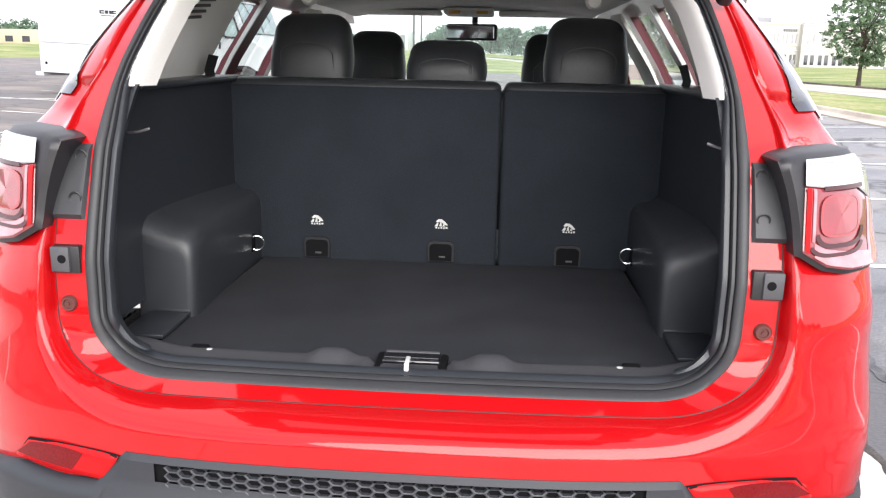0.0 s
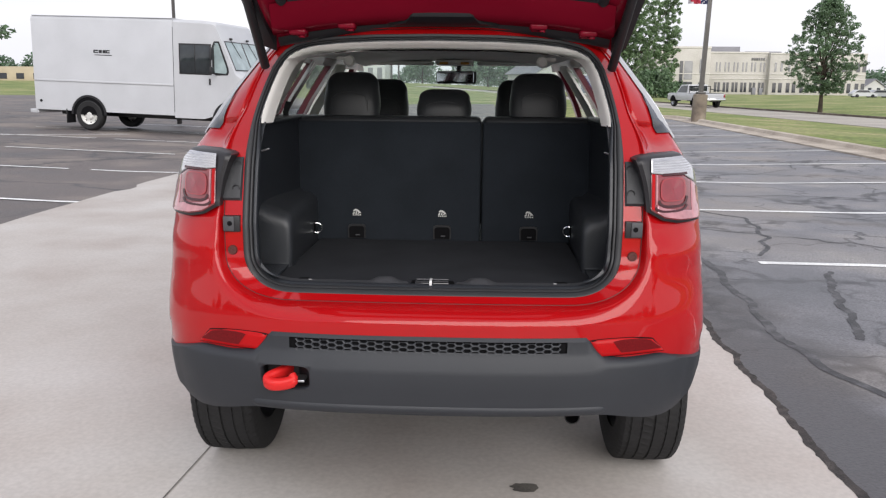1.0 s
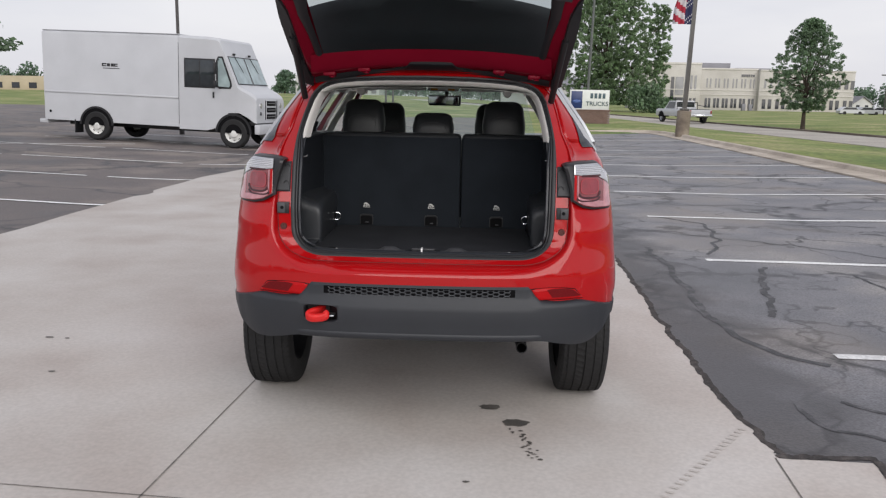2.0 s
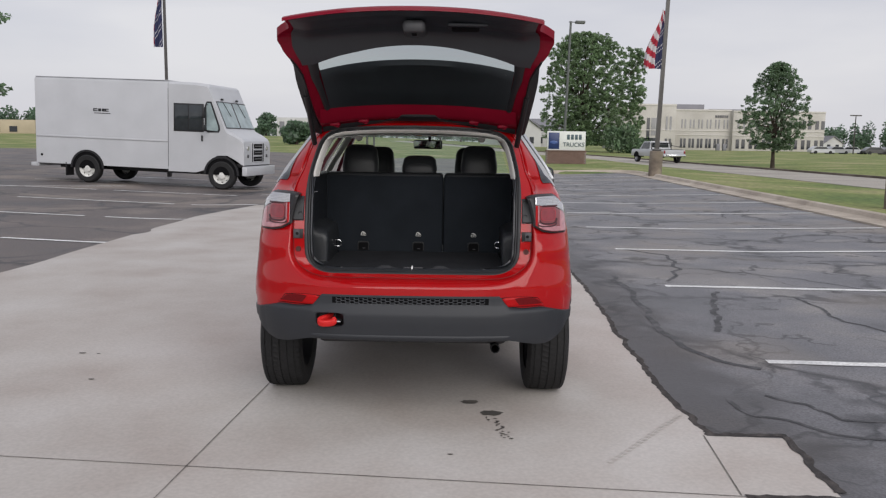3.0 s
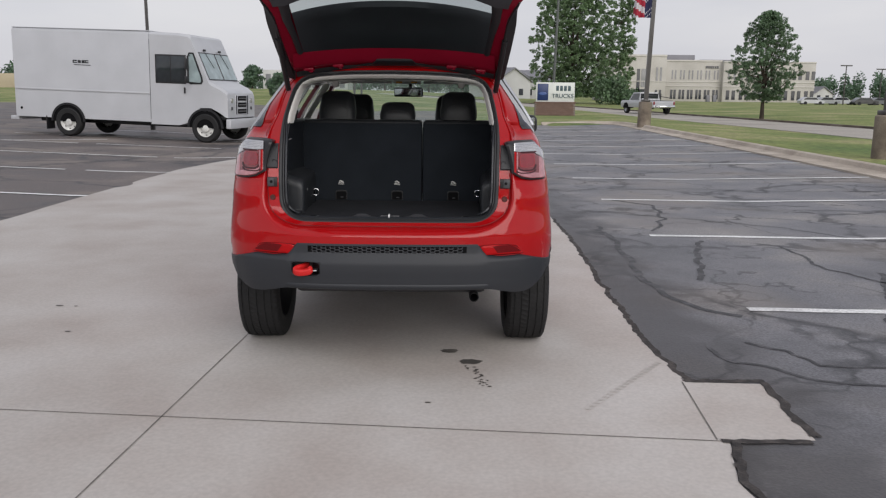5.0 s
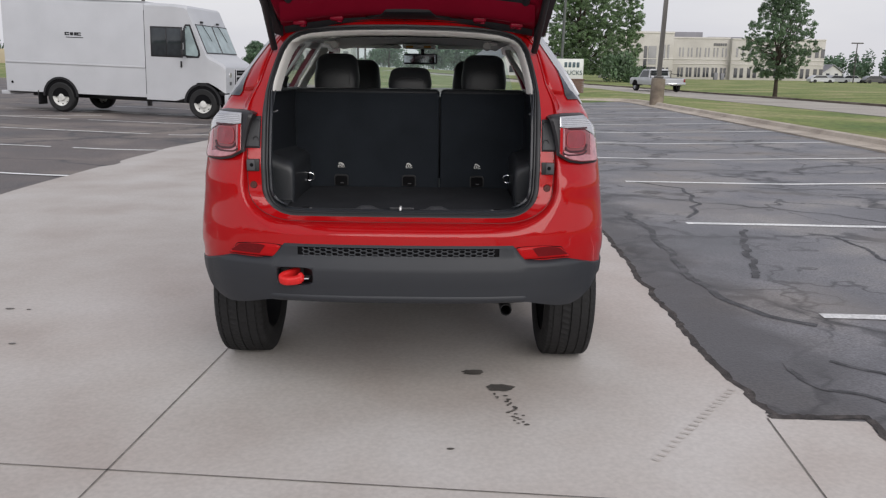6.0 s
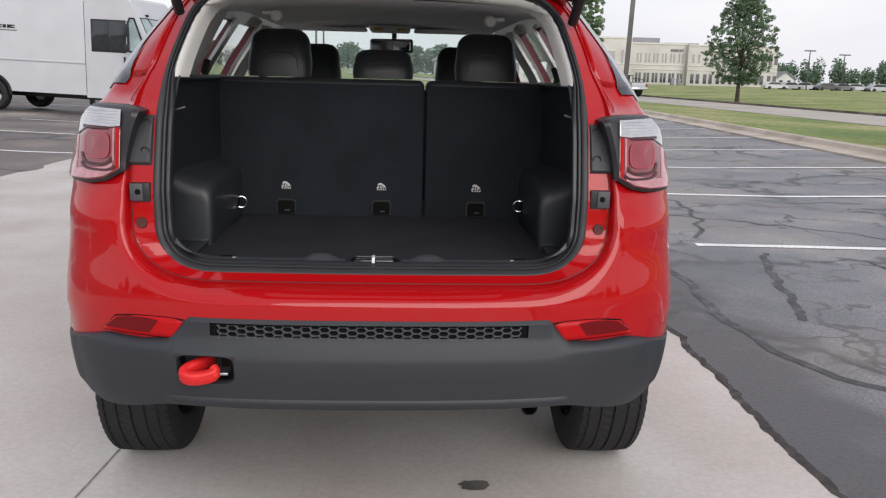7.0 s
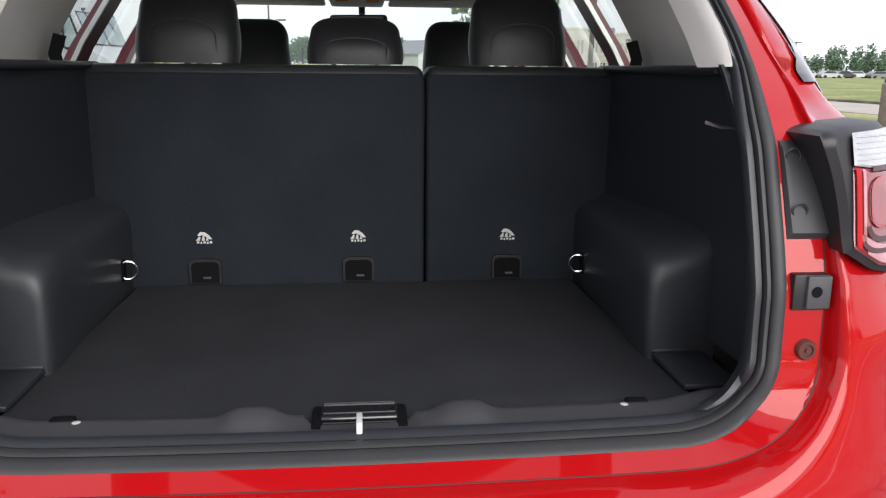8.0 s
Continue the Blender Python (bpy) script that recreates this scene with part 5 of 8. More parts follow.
    patch(bm, cs((0.690, 1.2065), (0.782, 1.206), (0.780, 1.2135), (0.692, 1.2135)), 0.0112, 6, 1, 0.0, lamp_face)
    part("lens_bar", bm, LENS_DARK, lamp, "dark bar in the lens")
    bm = bmesh.new()
    lens_sheet(bm, 0.676, 0.828, 0.02, 0.16, 0.0104, 14, 4, 0.001)
    part("lower_lens", bm, LAMP_LOW, lamp, "pale lower lens strip")
    bm = bmesh.new()
    lens_sheet(bm, 0.796, 0.834, 0.05, 0.70, 0.0106, 5, 8, 0.001)
    part("outer_lens", bm, LAMP_LOW, lamp, "pale wraparound end of the lens")
    bm = bmesh.new()
    lens_sheet(bm, 0.657, 0.667, 0.03, 0.70, 0.0104, 3, 6, 0.001)
    part("side_lens", bm, REFLECTOR, lamp, "bright red inner strip of the lens")
    bm = bmesh.new()
    lens_sheet(bm, 0.670, 0.676, 0.16, 0.70, 0.0108, 2, 6, 0.001)
    part("lens_rib", bm, LAMP_LOW, lamp)
    bm = bmesh.new()
    for k in range(5):
        z = 1.222 + 0.0075 * k
        patch(bm, cs((0.662, z), (0.800 - 0.8 * max(0.0, z - 1.225), z), (0.800 - 0.8 * max(0.0, z - 1.225), z + 0.0009), (0.662, z + 0.0009)), 0.0118, 10, 1, 0.0, lamp_face)
    part("lens_rib", bm, SATIN, lamp)
    # plastic filler beside the lamp
    bm = bmesh.new()
    grid(bm, lambda u, v: (lambda x, z: (side * x, frame_y(x, z) - 0.009 * smooth01(0, 0.10, u) * smooth01(0, 0.06, v) * smooth01(1, 0.95, v), z))(0.5875 + 0.003 * v + (0.064 - 0.040 * v ** 1.7) * u, 1.112 + 0.130 * v), 12, 14)
    fil = part("lamp_filler", bm, FILLER_GREY, car, "dark grey plastic filler panel")
    for zz in (1.150, 1.222):
        bm = bmesh.new()
        yy = frame_y(0.608, zz) - 0.0105
        lathe(bm, [(0.009, 0.0), (0.0105, -0.001), (0.012, 0.0)], 16, "y", (side * 0.606, yy, zz))
        box(bm, (side * 0.606, yy, zz - 0.016), (0.007, 0.002, 0.007), 0.001)
        part("clip_mark", bm, BLACK_PLASTIC, fil)
    # latch bracket and rubber stop
    bm = bmesh.new()
    box(bm, (side * 0.6135, 0.130, 1.044), (0.051, 0.03, 0.050), 0.002)
    br = part("stop_bracket", bm, BLACK_PLASTIC, car, "black plastic stop bracket")
    bm = bmesh.new()
    box(bm, (side * 0.622, 0.1165, 1.045), (0.034, 0.014, 0.046), 0.002)
    part("bracket_face", bm, SILL_PLASTIC, br, "dark grey bracket face")
    bm = bmesh.new()
    rod(bm, (side * 0.618, 0.111, 1.046), (side * 0.618, 0.1088, 1.046), 0.0078, None, 14)
    part("bracket_hole", bm, DARK_TRIM, br)
    bm = bmesh.new()
    lathe(bm, [(0.0150, 0.135), (0.0150, 0.112), (0.0125, 0.1075), (0.009, 0.1075), (0.008, 0.110), (0.003, 0.1100), (0.0025, 0.1075), (0.0, 0.1075)], 20, "y", (side * 0.613, 0, 0.963))
    part("rubber_stop", bm, STOP_RUBBER, car, "dark brown round rubber stop")

# shut line: a dark thread at the bottom of the groove
for side in (1, -1):
    bm = bmesh.new()
    path = []
    for k in range(70):
        p = tail_row(0.44 * k / 69, 0.285)
        path.append((p.x * side, p.y - 0.0006, p.z))
    sweep(bm, path, [(-0.0016, -0.002), (0.0016, -0.002), (0.0016, 0.0008), (-0.0016, 0.0008)], up=lambda i: (0, -1, 0.3))
    part("panel_gap", bm, GAP_RED, tail_body, "dark panel gap")


# ---- weather seal round the opening ----
path = []
N_SEAL = 110
half = []
for k in range(N_SEAL + 1):
    x, z = opening(k / N_SEAL)
    half.append((x, frame_y(x, z), z))
path = half[:-1] + [(-x, y, z) for x, y, z in reversed(half)][:-1]
path = [(p[0], p[1] + 0.004, p[2]) for p in path]
cz = 1.22


def seal_ring(inset0, inset1, depth, bump_h, name, label, mat):
    """A strip that lies inside the opening, from inset0 to inset1, standing proud by bump_h."""
    bm = bmesh.new()
    rings = []
    n = len(path)
    for i in range(n):
        p = Vector(path[i])
        a, b = Vector(path[(i - 1) % n]), Vector(path[(i + 1) % n])
        t = (b - a).normalized()
        inn = t.cross(Vector((0, -1, 0))).normalized()
        if inn.dot(Vector((-p.x, 0, cz - p.z))) < 0:
            inn = -inn
        ring = []
        for f, h in ((0, -0.02), (0, 0.3), (0.18, 0.9), (0.5, 1.0), (0.82, 0.9), (1, 0.3), (1, -1.0)):
            d = (inset0 + (inset1 - inset0) * f) * (1 - 0.42 * smooth01(1.24, 1.38, p.z))
            lean = smooth01(0.93, 0.85, p.z)
            q = p + inn * d * (1 - 0.45 * lean)
            q.y -= bump_h * h * (1 - 0.5 * lean) - depth - 0.95 * d * lean
            ring.append(q)
        rings.append(ring)
    loft(bm, rings + [rings[0]], False)
    bmesh.ops.remove_doubles(bm, verts=bm.verts, dist=1e-5)
    return part(name, bm, mat, car, label, 50)


seal_ring(-0.002, 0.018, 0.000, 0.009, "weather_seal", "black rubber weather seal", RUBBER)
seal_ring(0.019, 0.0275, 0.005, 0.009, "inner_seal_lip", "black rubber seal lip", RUBBER)
seal_ring(0.0285, 0.042, 0.010, 0.008, "seal_trim", "dark seal trim edge", CARGO_PLASTIC)


# ---- load space ----
floor_z = 0.832
bm = bmesh.new()
grid(bm, lambda u, v: ((-0.520 + 1.04 * u) * (1 - 0.02 * v), 0.205 + 0.77 * v, floor_z + 0.006 - 0.012 * smooth01(0.06, 0.0, v) + 0.002 * noise.noise((u * 6, v * 5, 0))), 24, 16)
thicken(bm, (0, 0, -0.02))
part("cargo_floor", bm, FLOOR_CARPET, car, "charcoal carpeted load floor")
bm = bmesh.new()
box(bm, (0, 0.60, 0.66), (1.24, 0.95, 0.26), 0.02)
part("cargo_well", bm, BLACK_PLASTIC, car, "dark tray under the load floor")
# sill trim with raised humps
bm = bmesh.new()
def sill_pt(u, v):
    x = -0.555 + 1.11 * u
    hump = 0.015 * math.exp(-((abs(x) - 0.150) / 0.040) ** 4) + 0.014 * smooth01(0.44, 0.54, abs(x))
    y = 0.098 + 0.125 * v + 0.02 * (x / 0.6) ** 2
    prof = -0.012 + 0.012 * smooth01(0.0, 0.20, v) - 0.014 * smooth01(0.82, 1.0, v)
    cut = -0.012 if abs(x) < 0.075 else 0
    return (x, y, 0.852 + prof + hump * smooth01(0.15, 0.7, v) + cut * smooth01(0.1, 0.25, v))
grid(bm, sill_pt, 110, 12)
sill = part("sill_trim", bm, SILL_PLASTIC, car, "dark grey plastic load sill trim", 60)
bm = bmesh.new()
box(bm, (0, 0.216, 0.838), (0.138, 0.076, 0.012), 0.005)
part("grip_recess", bm, DARK_TRIM, sill, "black recess in the load floor")
bm = bmesh.new()
box(bm, (0, 0.218, 0.846), (0.112, 0.050, 0.010), 0.005, 3)
grip = part("floor_grip", bm, GLOSS_BLACK, sill, "shiny black load floor grip")
for y, z in ((0.243, 0.8505), (0.236, 0.8512), (0.206, 0.8515), (0.186, 0.845)):
    bm = bmesh.new()
    rod(bm, (-0.052, y, z), (0.052, y, z), 0.0007, None, 6)
    part("grip_edge", bm, SATIN_DARK, grip)
bm = bmesh.new()
box(bm, (0, 0.146, 0.846), (0.108, 0.048, 0.012), 0.003)
part("lock_plate", bm, SILL_PLASTIC, sill, "grey lock plate")
bm = bmesh.new()
box(bm, (0, 0.122, 0.860), (0.0085, 0.010, 0.027), 0.002)
box(bm, (0, 0.138, 0.8715), (0.0085, 0.036, 0.006), 0.002)
part("lock_striker", bm, BRIGHT_STEEL, sill, "bright steel lock striker")
for x in (-0.392, 0.392):
    bm = bmesh.new()
    box(bm, (x * 1.06, 0.216, 0.848), (0.034, 0.020, 0.012), 0.004)
    part("screw_recess", bm, DARK_TRIM, sill)
    bm = bmesh.new()
    lathe(bm, [(0.0, 0.8525), (0.005, 0.8525), (0.008, 0.851), (0.008, 0.846)], 14, "z", (x, 0.202, 0))
    part("sill_screw", bm, BRIGHT_STEEL, sill)

for side in (1, -1):
    # inner side trim
    bm = bmesh.new()

    def trim_pt(u, v):
        s_ = 0.262 + 0.312 * v
        x, z = opening(s_)
        xa, za = opening(s_ - 0.004)
        xb, zb = opening(s_ + 0.004)
        nrm = Vector((-(zb - za), 0, xb - xa)).normalized()
        xi, zi = x + nrm.x * 0.038, z + nrm.z * 0.038
        y0 = frame_y(x, z) + 0.024
        y = y0 + (1.075 - y0) * u
        wall = 0.612 - 0.02 * smooth01(0.5, 1.0, y)
        return (side * (xi + (wall - xi) * smooth01(0.0, 0.14, y - y0)), y, max(0.80, zi - 0.02 * smooth01(0.9, 0.84, zi) * smooth01(0.02, 0.1, y - y0)))
    grid(bm, trim_pt, 40, 30)
    thicken(bm, (side * 0.012, 0.0, 0.0))
    st = part("cargo_side_trim", bm, CARGO_PLASTIC, car, "black moulded side trim", 60)
    bm = bmesh.new()

    def box_ring(y, g, top):
        w_ = interp(y, [(0.42, 0.500), (0.46, 0.500), (0.65, 0.512), (0.95, 0.520)])
        h_ = top - 0.80
        p_ = [(w_ + 0.006, 0.80), (w_, 0.80 + 0.40 * h_), (w_, 0.80 + 0.80 * h_), (w_ + 0.003, 0.80 + 0.88 * h_), (w_ + 0.011, 0.80 + 0.94 * h_), (w_ + 0.025, 0.80 + 0.98 * h_), (w_ + 0.050, top), (0.600, top + 0.022), (0.630, top + 0.03), (0.630, 0.80)]
        c_ = (0.60, 0.93)
        return [(side * (c_[0] + (q[0] - c_[0]) * g), y, c_[1] + (q[1] - c_[1]) * (g if q[1] > 0.81 else 1)) for q in p_]
    loft(bm, [box_ring(0.418, 0.80, 1.000), box_ring(0.420, 0.90, 1.006), box_ring(0.425, 0.955, 1.014), box_ring(0.436, 0.985, 1.023), box_ring(0.456, 1.0, 1.032), box_ring(0.52, 1.0, 1.036), box_ring(0.65, 1.0, 1.036), box_ring(0.85, 1.0, 1.034), box_ring(1.0, 1.0, 1.032)], True, True)
    part("wheel_box", bm, WHEELBOX_PLASTIC, st, "black moulded wheel box", 60)
    bm = bmesh.new()
    box(bm, (side * 0.560, 0.350, 0.846), (0.094, 0.16, 0.010), 0.003)
    box(bm, (side * 0.556, 0.424, 0.853), (0.086, 0.014, 0.008), 0.003)
    part("trim_step", bm, CARGO_PLASTIC, st)
    # upper shelf of the trim
    bm = bmesh.new()
    box(bm, (side * 0.630, 0.735, 1.338), (0.10, 0.66, 0.016), 0.007, 3)
    part("trim_ledge", bm, CARGO_PLASTIC, st, "black ledge below the window")
    # tie-down ring
    bm = bmesh.new()
    ring = [(side * (0.506 - 0.019 * math.cos(a)), 0.895 + 0.004 * math.cos(a), 0.897 + 0.020 * math.sin(a)) for a in [math.radians(-122 + 244 * k / 16) for k in range(17)]]
    sweep(bm, ring, disc(0.0027, 8), up=lambda i: (0, -1, 0))
    part("tie_ring", bm, CHROME, st, "chrome tie-down ring")
    bm = bmesh.new()
    box(bm, (side * 0.526, 0.90, 0.896), (0.022, 0.03, 0.05), 0.005)
    part("ring_mount", bm, DARK_TRIM, st)
    # light grey pillar trim up to the roof
    bm = bmesh.new()

    def pil(u, v):
        z = 1.342 + 0.24 * v
        y0 = frame_y(0.56, z) + 0.022
        xo = half_width(z) - 0.098 + 0.05 * v
        y1 = 1.045 + 0.10 * v
        xin = interp(z, [(1.33, 0.572), (1.40, 0.558), (1.46, 0.545), (1.52, 0.525), (1.56, 0.50), (1.585, 0.45)])
        a = 0.25 * smooth01(0.0, 0.12, u) + 0.75 * u
        return (side * (xin + (max(xin + 0.02, xo) - xin) * a), y0 + (y1 - y0) * u, z + 0.004 * u)
    grid(bm, pil, 18, 12)
    pt = part("pillar_trim", bm, TRIM_GREY, car, "light grey pillar trim", 60)
    for k in range(6):
        bm = bmesh.new()
        z = 1.482 + 0.0145 * k
        v_ = (z - 1.342) / 0.24
        d = Vector((-side * 0.007, -0.004, 0.0))
        ends = [Vector(pil(0.30 + 0.05 * j + 0.012 * k, v_ + 0.008 * j)) + d for j in range(5)]
        sweep(bm, ends, [(-0.0036, -0.0016), (0.0036, -0.0016), (0.0036, 0.0016), (-0.0036, 0.0016)], up=lambda i: (-side, -0.2, 0))
        part("vent_slot", bm, BLACK_PLASTIC, pt, "dark vent slot")
    # seat belt leaning against the pillar
    bm = bmesh.new()
    sweep(bm, [(side * 0.62, 0.93, 1.30), (side * 0.632, 0.93, 1.36), (side * 0.618, 0.93, 1.40)], [(-0.022, -0.002), (0.022, -0.002), (0.014, 0.002), (-0.014, 0.002)], up=lambda i: (side, 0.3, 0))
    part("seat_belt", bm, BLACK_PLASTIC, car, "black seat belt end")
    # hook on the side trim
    bm = bmesh.new()
    sweep(bm, [(side * 0.600, 0.352, 1.248), (side * 0.574, 0.352, 1.250), (side * 0.552, 0.360, 1.257)], disc(0.0030, 6))
    part("bag_hook", bm, STEEL, st, "small bright bag hook")

# pale trim round the upper half of the opening
bm = bmesh.new()
for side in (1, -1):
    def edge_pt(u, v):
        s_ = 0.571 + 0.429 * u
        x, z = opening(s_)
        y = frame_y(x, z)
        n = opening_normal(s_)
        k = Vector((-n.x, 0, -n.y))
        d_in, d_y = interp(v, [(0, 0.022), (0.35, 0.033), (1, 0.044)]), interp(v, [(0, 0.006), (0.35, 0.018), (1, 0.10)])
        return (side * (x + k.x * d_in), y + d_y, z + k.z * d_in)
    grid(bm, edge_pt, 40, 4)
part("opening_trim", bm, TRIM_GREY, car, "pale grey trim round the opening", 60)

# headliner and what hangs there
bm = bmesh.new()
grid(bm, lambda u, v: ((-1 + 2 * u) * 0.545, 0.47 + 2.2 * v, 1.592 - 0.035 * abs(2 * u - 1) ** 3 - 0.012 * smooth01(0.12, 0, v) + 0.03 * smooth01(0.1, 0.4, v) - 0.008 * smooth01(0.8, 1, v)), 14, 18)
part("headliner", bm, HEADLINER, car, "pale grey headliner", 60)
bm = bmesh.new()
box(bm, (0, 2.52, 1.600), (0.22, 0.26, 0.030), 0.012)
cons = part("overhead_console", bm, TRIM_GREY, car, "grey overhead console")
AMBER = material("map_lamp_amber", (0.7, 0.33, 0.06), 0.4)
for x in (-0.06, 0.06):
    bm = bmesh.new()
    box(bm, (x, 2.392, 1.594), (0.05, 0.012, 0.014), 0.004)
    part("map_lamp", bm, AMBER, cons, "amber map lamp")
for x in (-0.33, 0.33):
    bm = bmesh.new()
    box(bm, (x, 2.58, 1.598), (0.40, 0.16, 0.020), 0.009)
    part("sun_visor", bm, TRIM_GREY, car, "grey sun visor folded up")
for side in (1, -1):
    bm = bmesh.new()
    lathe(bm, [(0.0, -0.02), (0.018, -0.02), (0.024, 0.0), (0.018, 0.016), (0.0, 0.016)], 14, "y", (side * 0.40, 1.12, 1.565))
    box(bm, (side * 0.43, 1.12, 1.575), (0.05, 0.02, 0.015), 0.005)
    part("belt_guide", bm, TRIM_GREY, car, "grey belt anchor on the roof")
bm = bmesh.new()
box(bm, (0.005, 2.66, 1.518), (0.25, 0.03, 0.075), 0.015, 3, Matrix.Rotation(radians(-13), 4, 'Z'))
rod(bm, (0.02, 2.67, 1.56), (0.02, 2.69, 1.615), 0.014)
mi = part("interior_mirror", bm, BLACK_PLASTIC, car, "black interior mirror")
bm = bmesh.new()
box(bm, (0.000, 2.634, 1.518), (0.228, 0.006, 0.058), 0.002, 1, Matrix.Rotation(radians(-13), 4, 'Z'))
part("mirror_face", bm, SCREEN_BLUE, mi, "bright mirror glass")
# cabin side lining and floor
for side in (1, -1):
    bm = bmesh.new()
    grid(bm, lambda u, v: (side * (0.80 - 0.06 * v), 1.0 + 2.5 * u, 0.45 + 0.63 * v), 6, 4)
    part("door_lining", bm, BLACK_PLASTIC, car, "black door lining")
bm = bmesh.new()
grid(bm, lambda u, v: (-0.8 + 1.6 * u, 0.9 + 2.6 * v, 0.45), 4, 4)
part("cabin_floor", bm, CARPET, car, "dark cabin carpet")


# ---- seats ----
def cushion(bm, c, s, soft=0.04, n=8, crown=0.012):
    """A padded block: a box with round edges and a swollen face."""
    got0 = len(bm.verts)
    box(bm, c, s, soft, 4)
    bm.verts.ensure_lookup_table()
    c = Vector(c)
    for v in bm.verts[got0:]:
        d = v.co - c
        fx, fz = 1 - (2 * d.x / s[0]) ** 2, 1 - (2 * d.z / s[2]) ** 2
        v.co.y += (1 if d.y > 0 else -1) * crown * max(0, fx) * max(0, fz)


def headrest(name, x, y, z, w, h, parent, label):
    bm = bmesh.new()
    rings = []
    for k in range(17):
        f = 1 - (1 - k / 16) ** 1.5
        zz = z + h * f
        cap = math.sqrt(max(0.0, 1 - max(0.0, (f - 0.62) / 0.38) ** 2.4))
        ww = w / 2 * (0.93 + 0.07 * math.sin(math.pi * min(1, f * 1.3 + 0.2))) * (0.45 + 0.55 * cap)
        dd = 0.056 * (0.85 + 0.3 * math.sin(math.pi * f)) * (0.25 + 0.75 * cap)
        ring = []
        for q in range(28):
            a = 2 * math.pi * q / 28
            ca, sa = math.cos(a), math.sin(a)
            e = 0.55
            ring.append((x + ww * math.copysign(abs(ca) ** e, ca), y + 0.05 * f + dd * math.copysign(abs(sa) ** 0.7, sa), zz))
        rings.append(ring)
    loft(bm, rings, True, True)
    hr = part(name, bm, LEATHER, parent, label, 60)
    bm = bmesh.new()
    ww = w * 0.62
    arc = [(x - ww / 2, y - 0.056, z + h * 0.16)] + [(x - ww / 2 * math.cos(math.pi * k / 12), y - 0.066 + 0.03 * (k in (0, 12)) * 0.2, z + h * 0.34 + h * 0.20 * math.sin(math.pi * k / 12)) for k in range(13)] + [(x + ww / 2, y - 0.056, z + h * 0.16)]
    sweep(bm, arc, disc(0.0012, 6), up=lambda i: (0, -1, 0))
    part("seam", bm, LEATHER, hr)
    for dx in (-w * 0.22, w * 0.22):
        bm = bmesh.new()
        rod(bm, (x + dx, y, z - 0.09), (x + dx, y, z + 0.02), 0.006, None, 8)
        part("headrest_post", bm, CHROME, hr, "bright headrest post")
    return hr


SPLIT = 0.157
rear_seat = []
for x0, x1 in ((-0.64, SPLIT - 0.003), (SPLIT + 0.003, 0.64)):
    bm = bmesh.new()
    box(bm, ((x0 + x1) / 2, 1.030, 1.075), (x1 - x0, 0.085, 0.50), 0.012, 3)
    sb = part("seat_back", bm, CARPET, car, "rear seat back with carpeted rear face")
    bm = bmesh.new()
    cushion(bm, ((x0 + x1) / 2, 1.075, 1.315), (x1 - x0, 0.16, 0.055), 0.024)
    part("seat_top", bm, LEATHER, sb, "black leather seat back top")
    bm = bmesh.new()
    cushion(bm, ((x0 + x1) / 2, 1.13, 1.05), (x1 - x0 - 0.02, 0.12, 0.50), 0.04)
    part("seat_pad", bm, LEATHER, sb, "black leather seat back pad")
    rear_seat.append(sb)
headrest("headrest", -0.385, 1.075, 1.345, 0.235, 0.175, rear_seat[0], "black leather headrest with curved seam")
headrest("headrest", -0.002, 1.075, 1.345, 0.228, 0.108, rear_seat[0], "low black leather middle headrest")
headrest("headrest", 0.385, 1.075, 1.345, 0.235, 0.175, rear_seat[1], "black leather headrest with curved seam")
bm = bmesh.new()
cushion(bm, (0, 1.42, 0.72), (1.2, 0.52, 0.16), 0.05)
part("seat_cushion", bm, LEATHER, car, "black leather rear seat cushion")
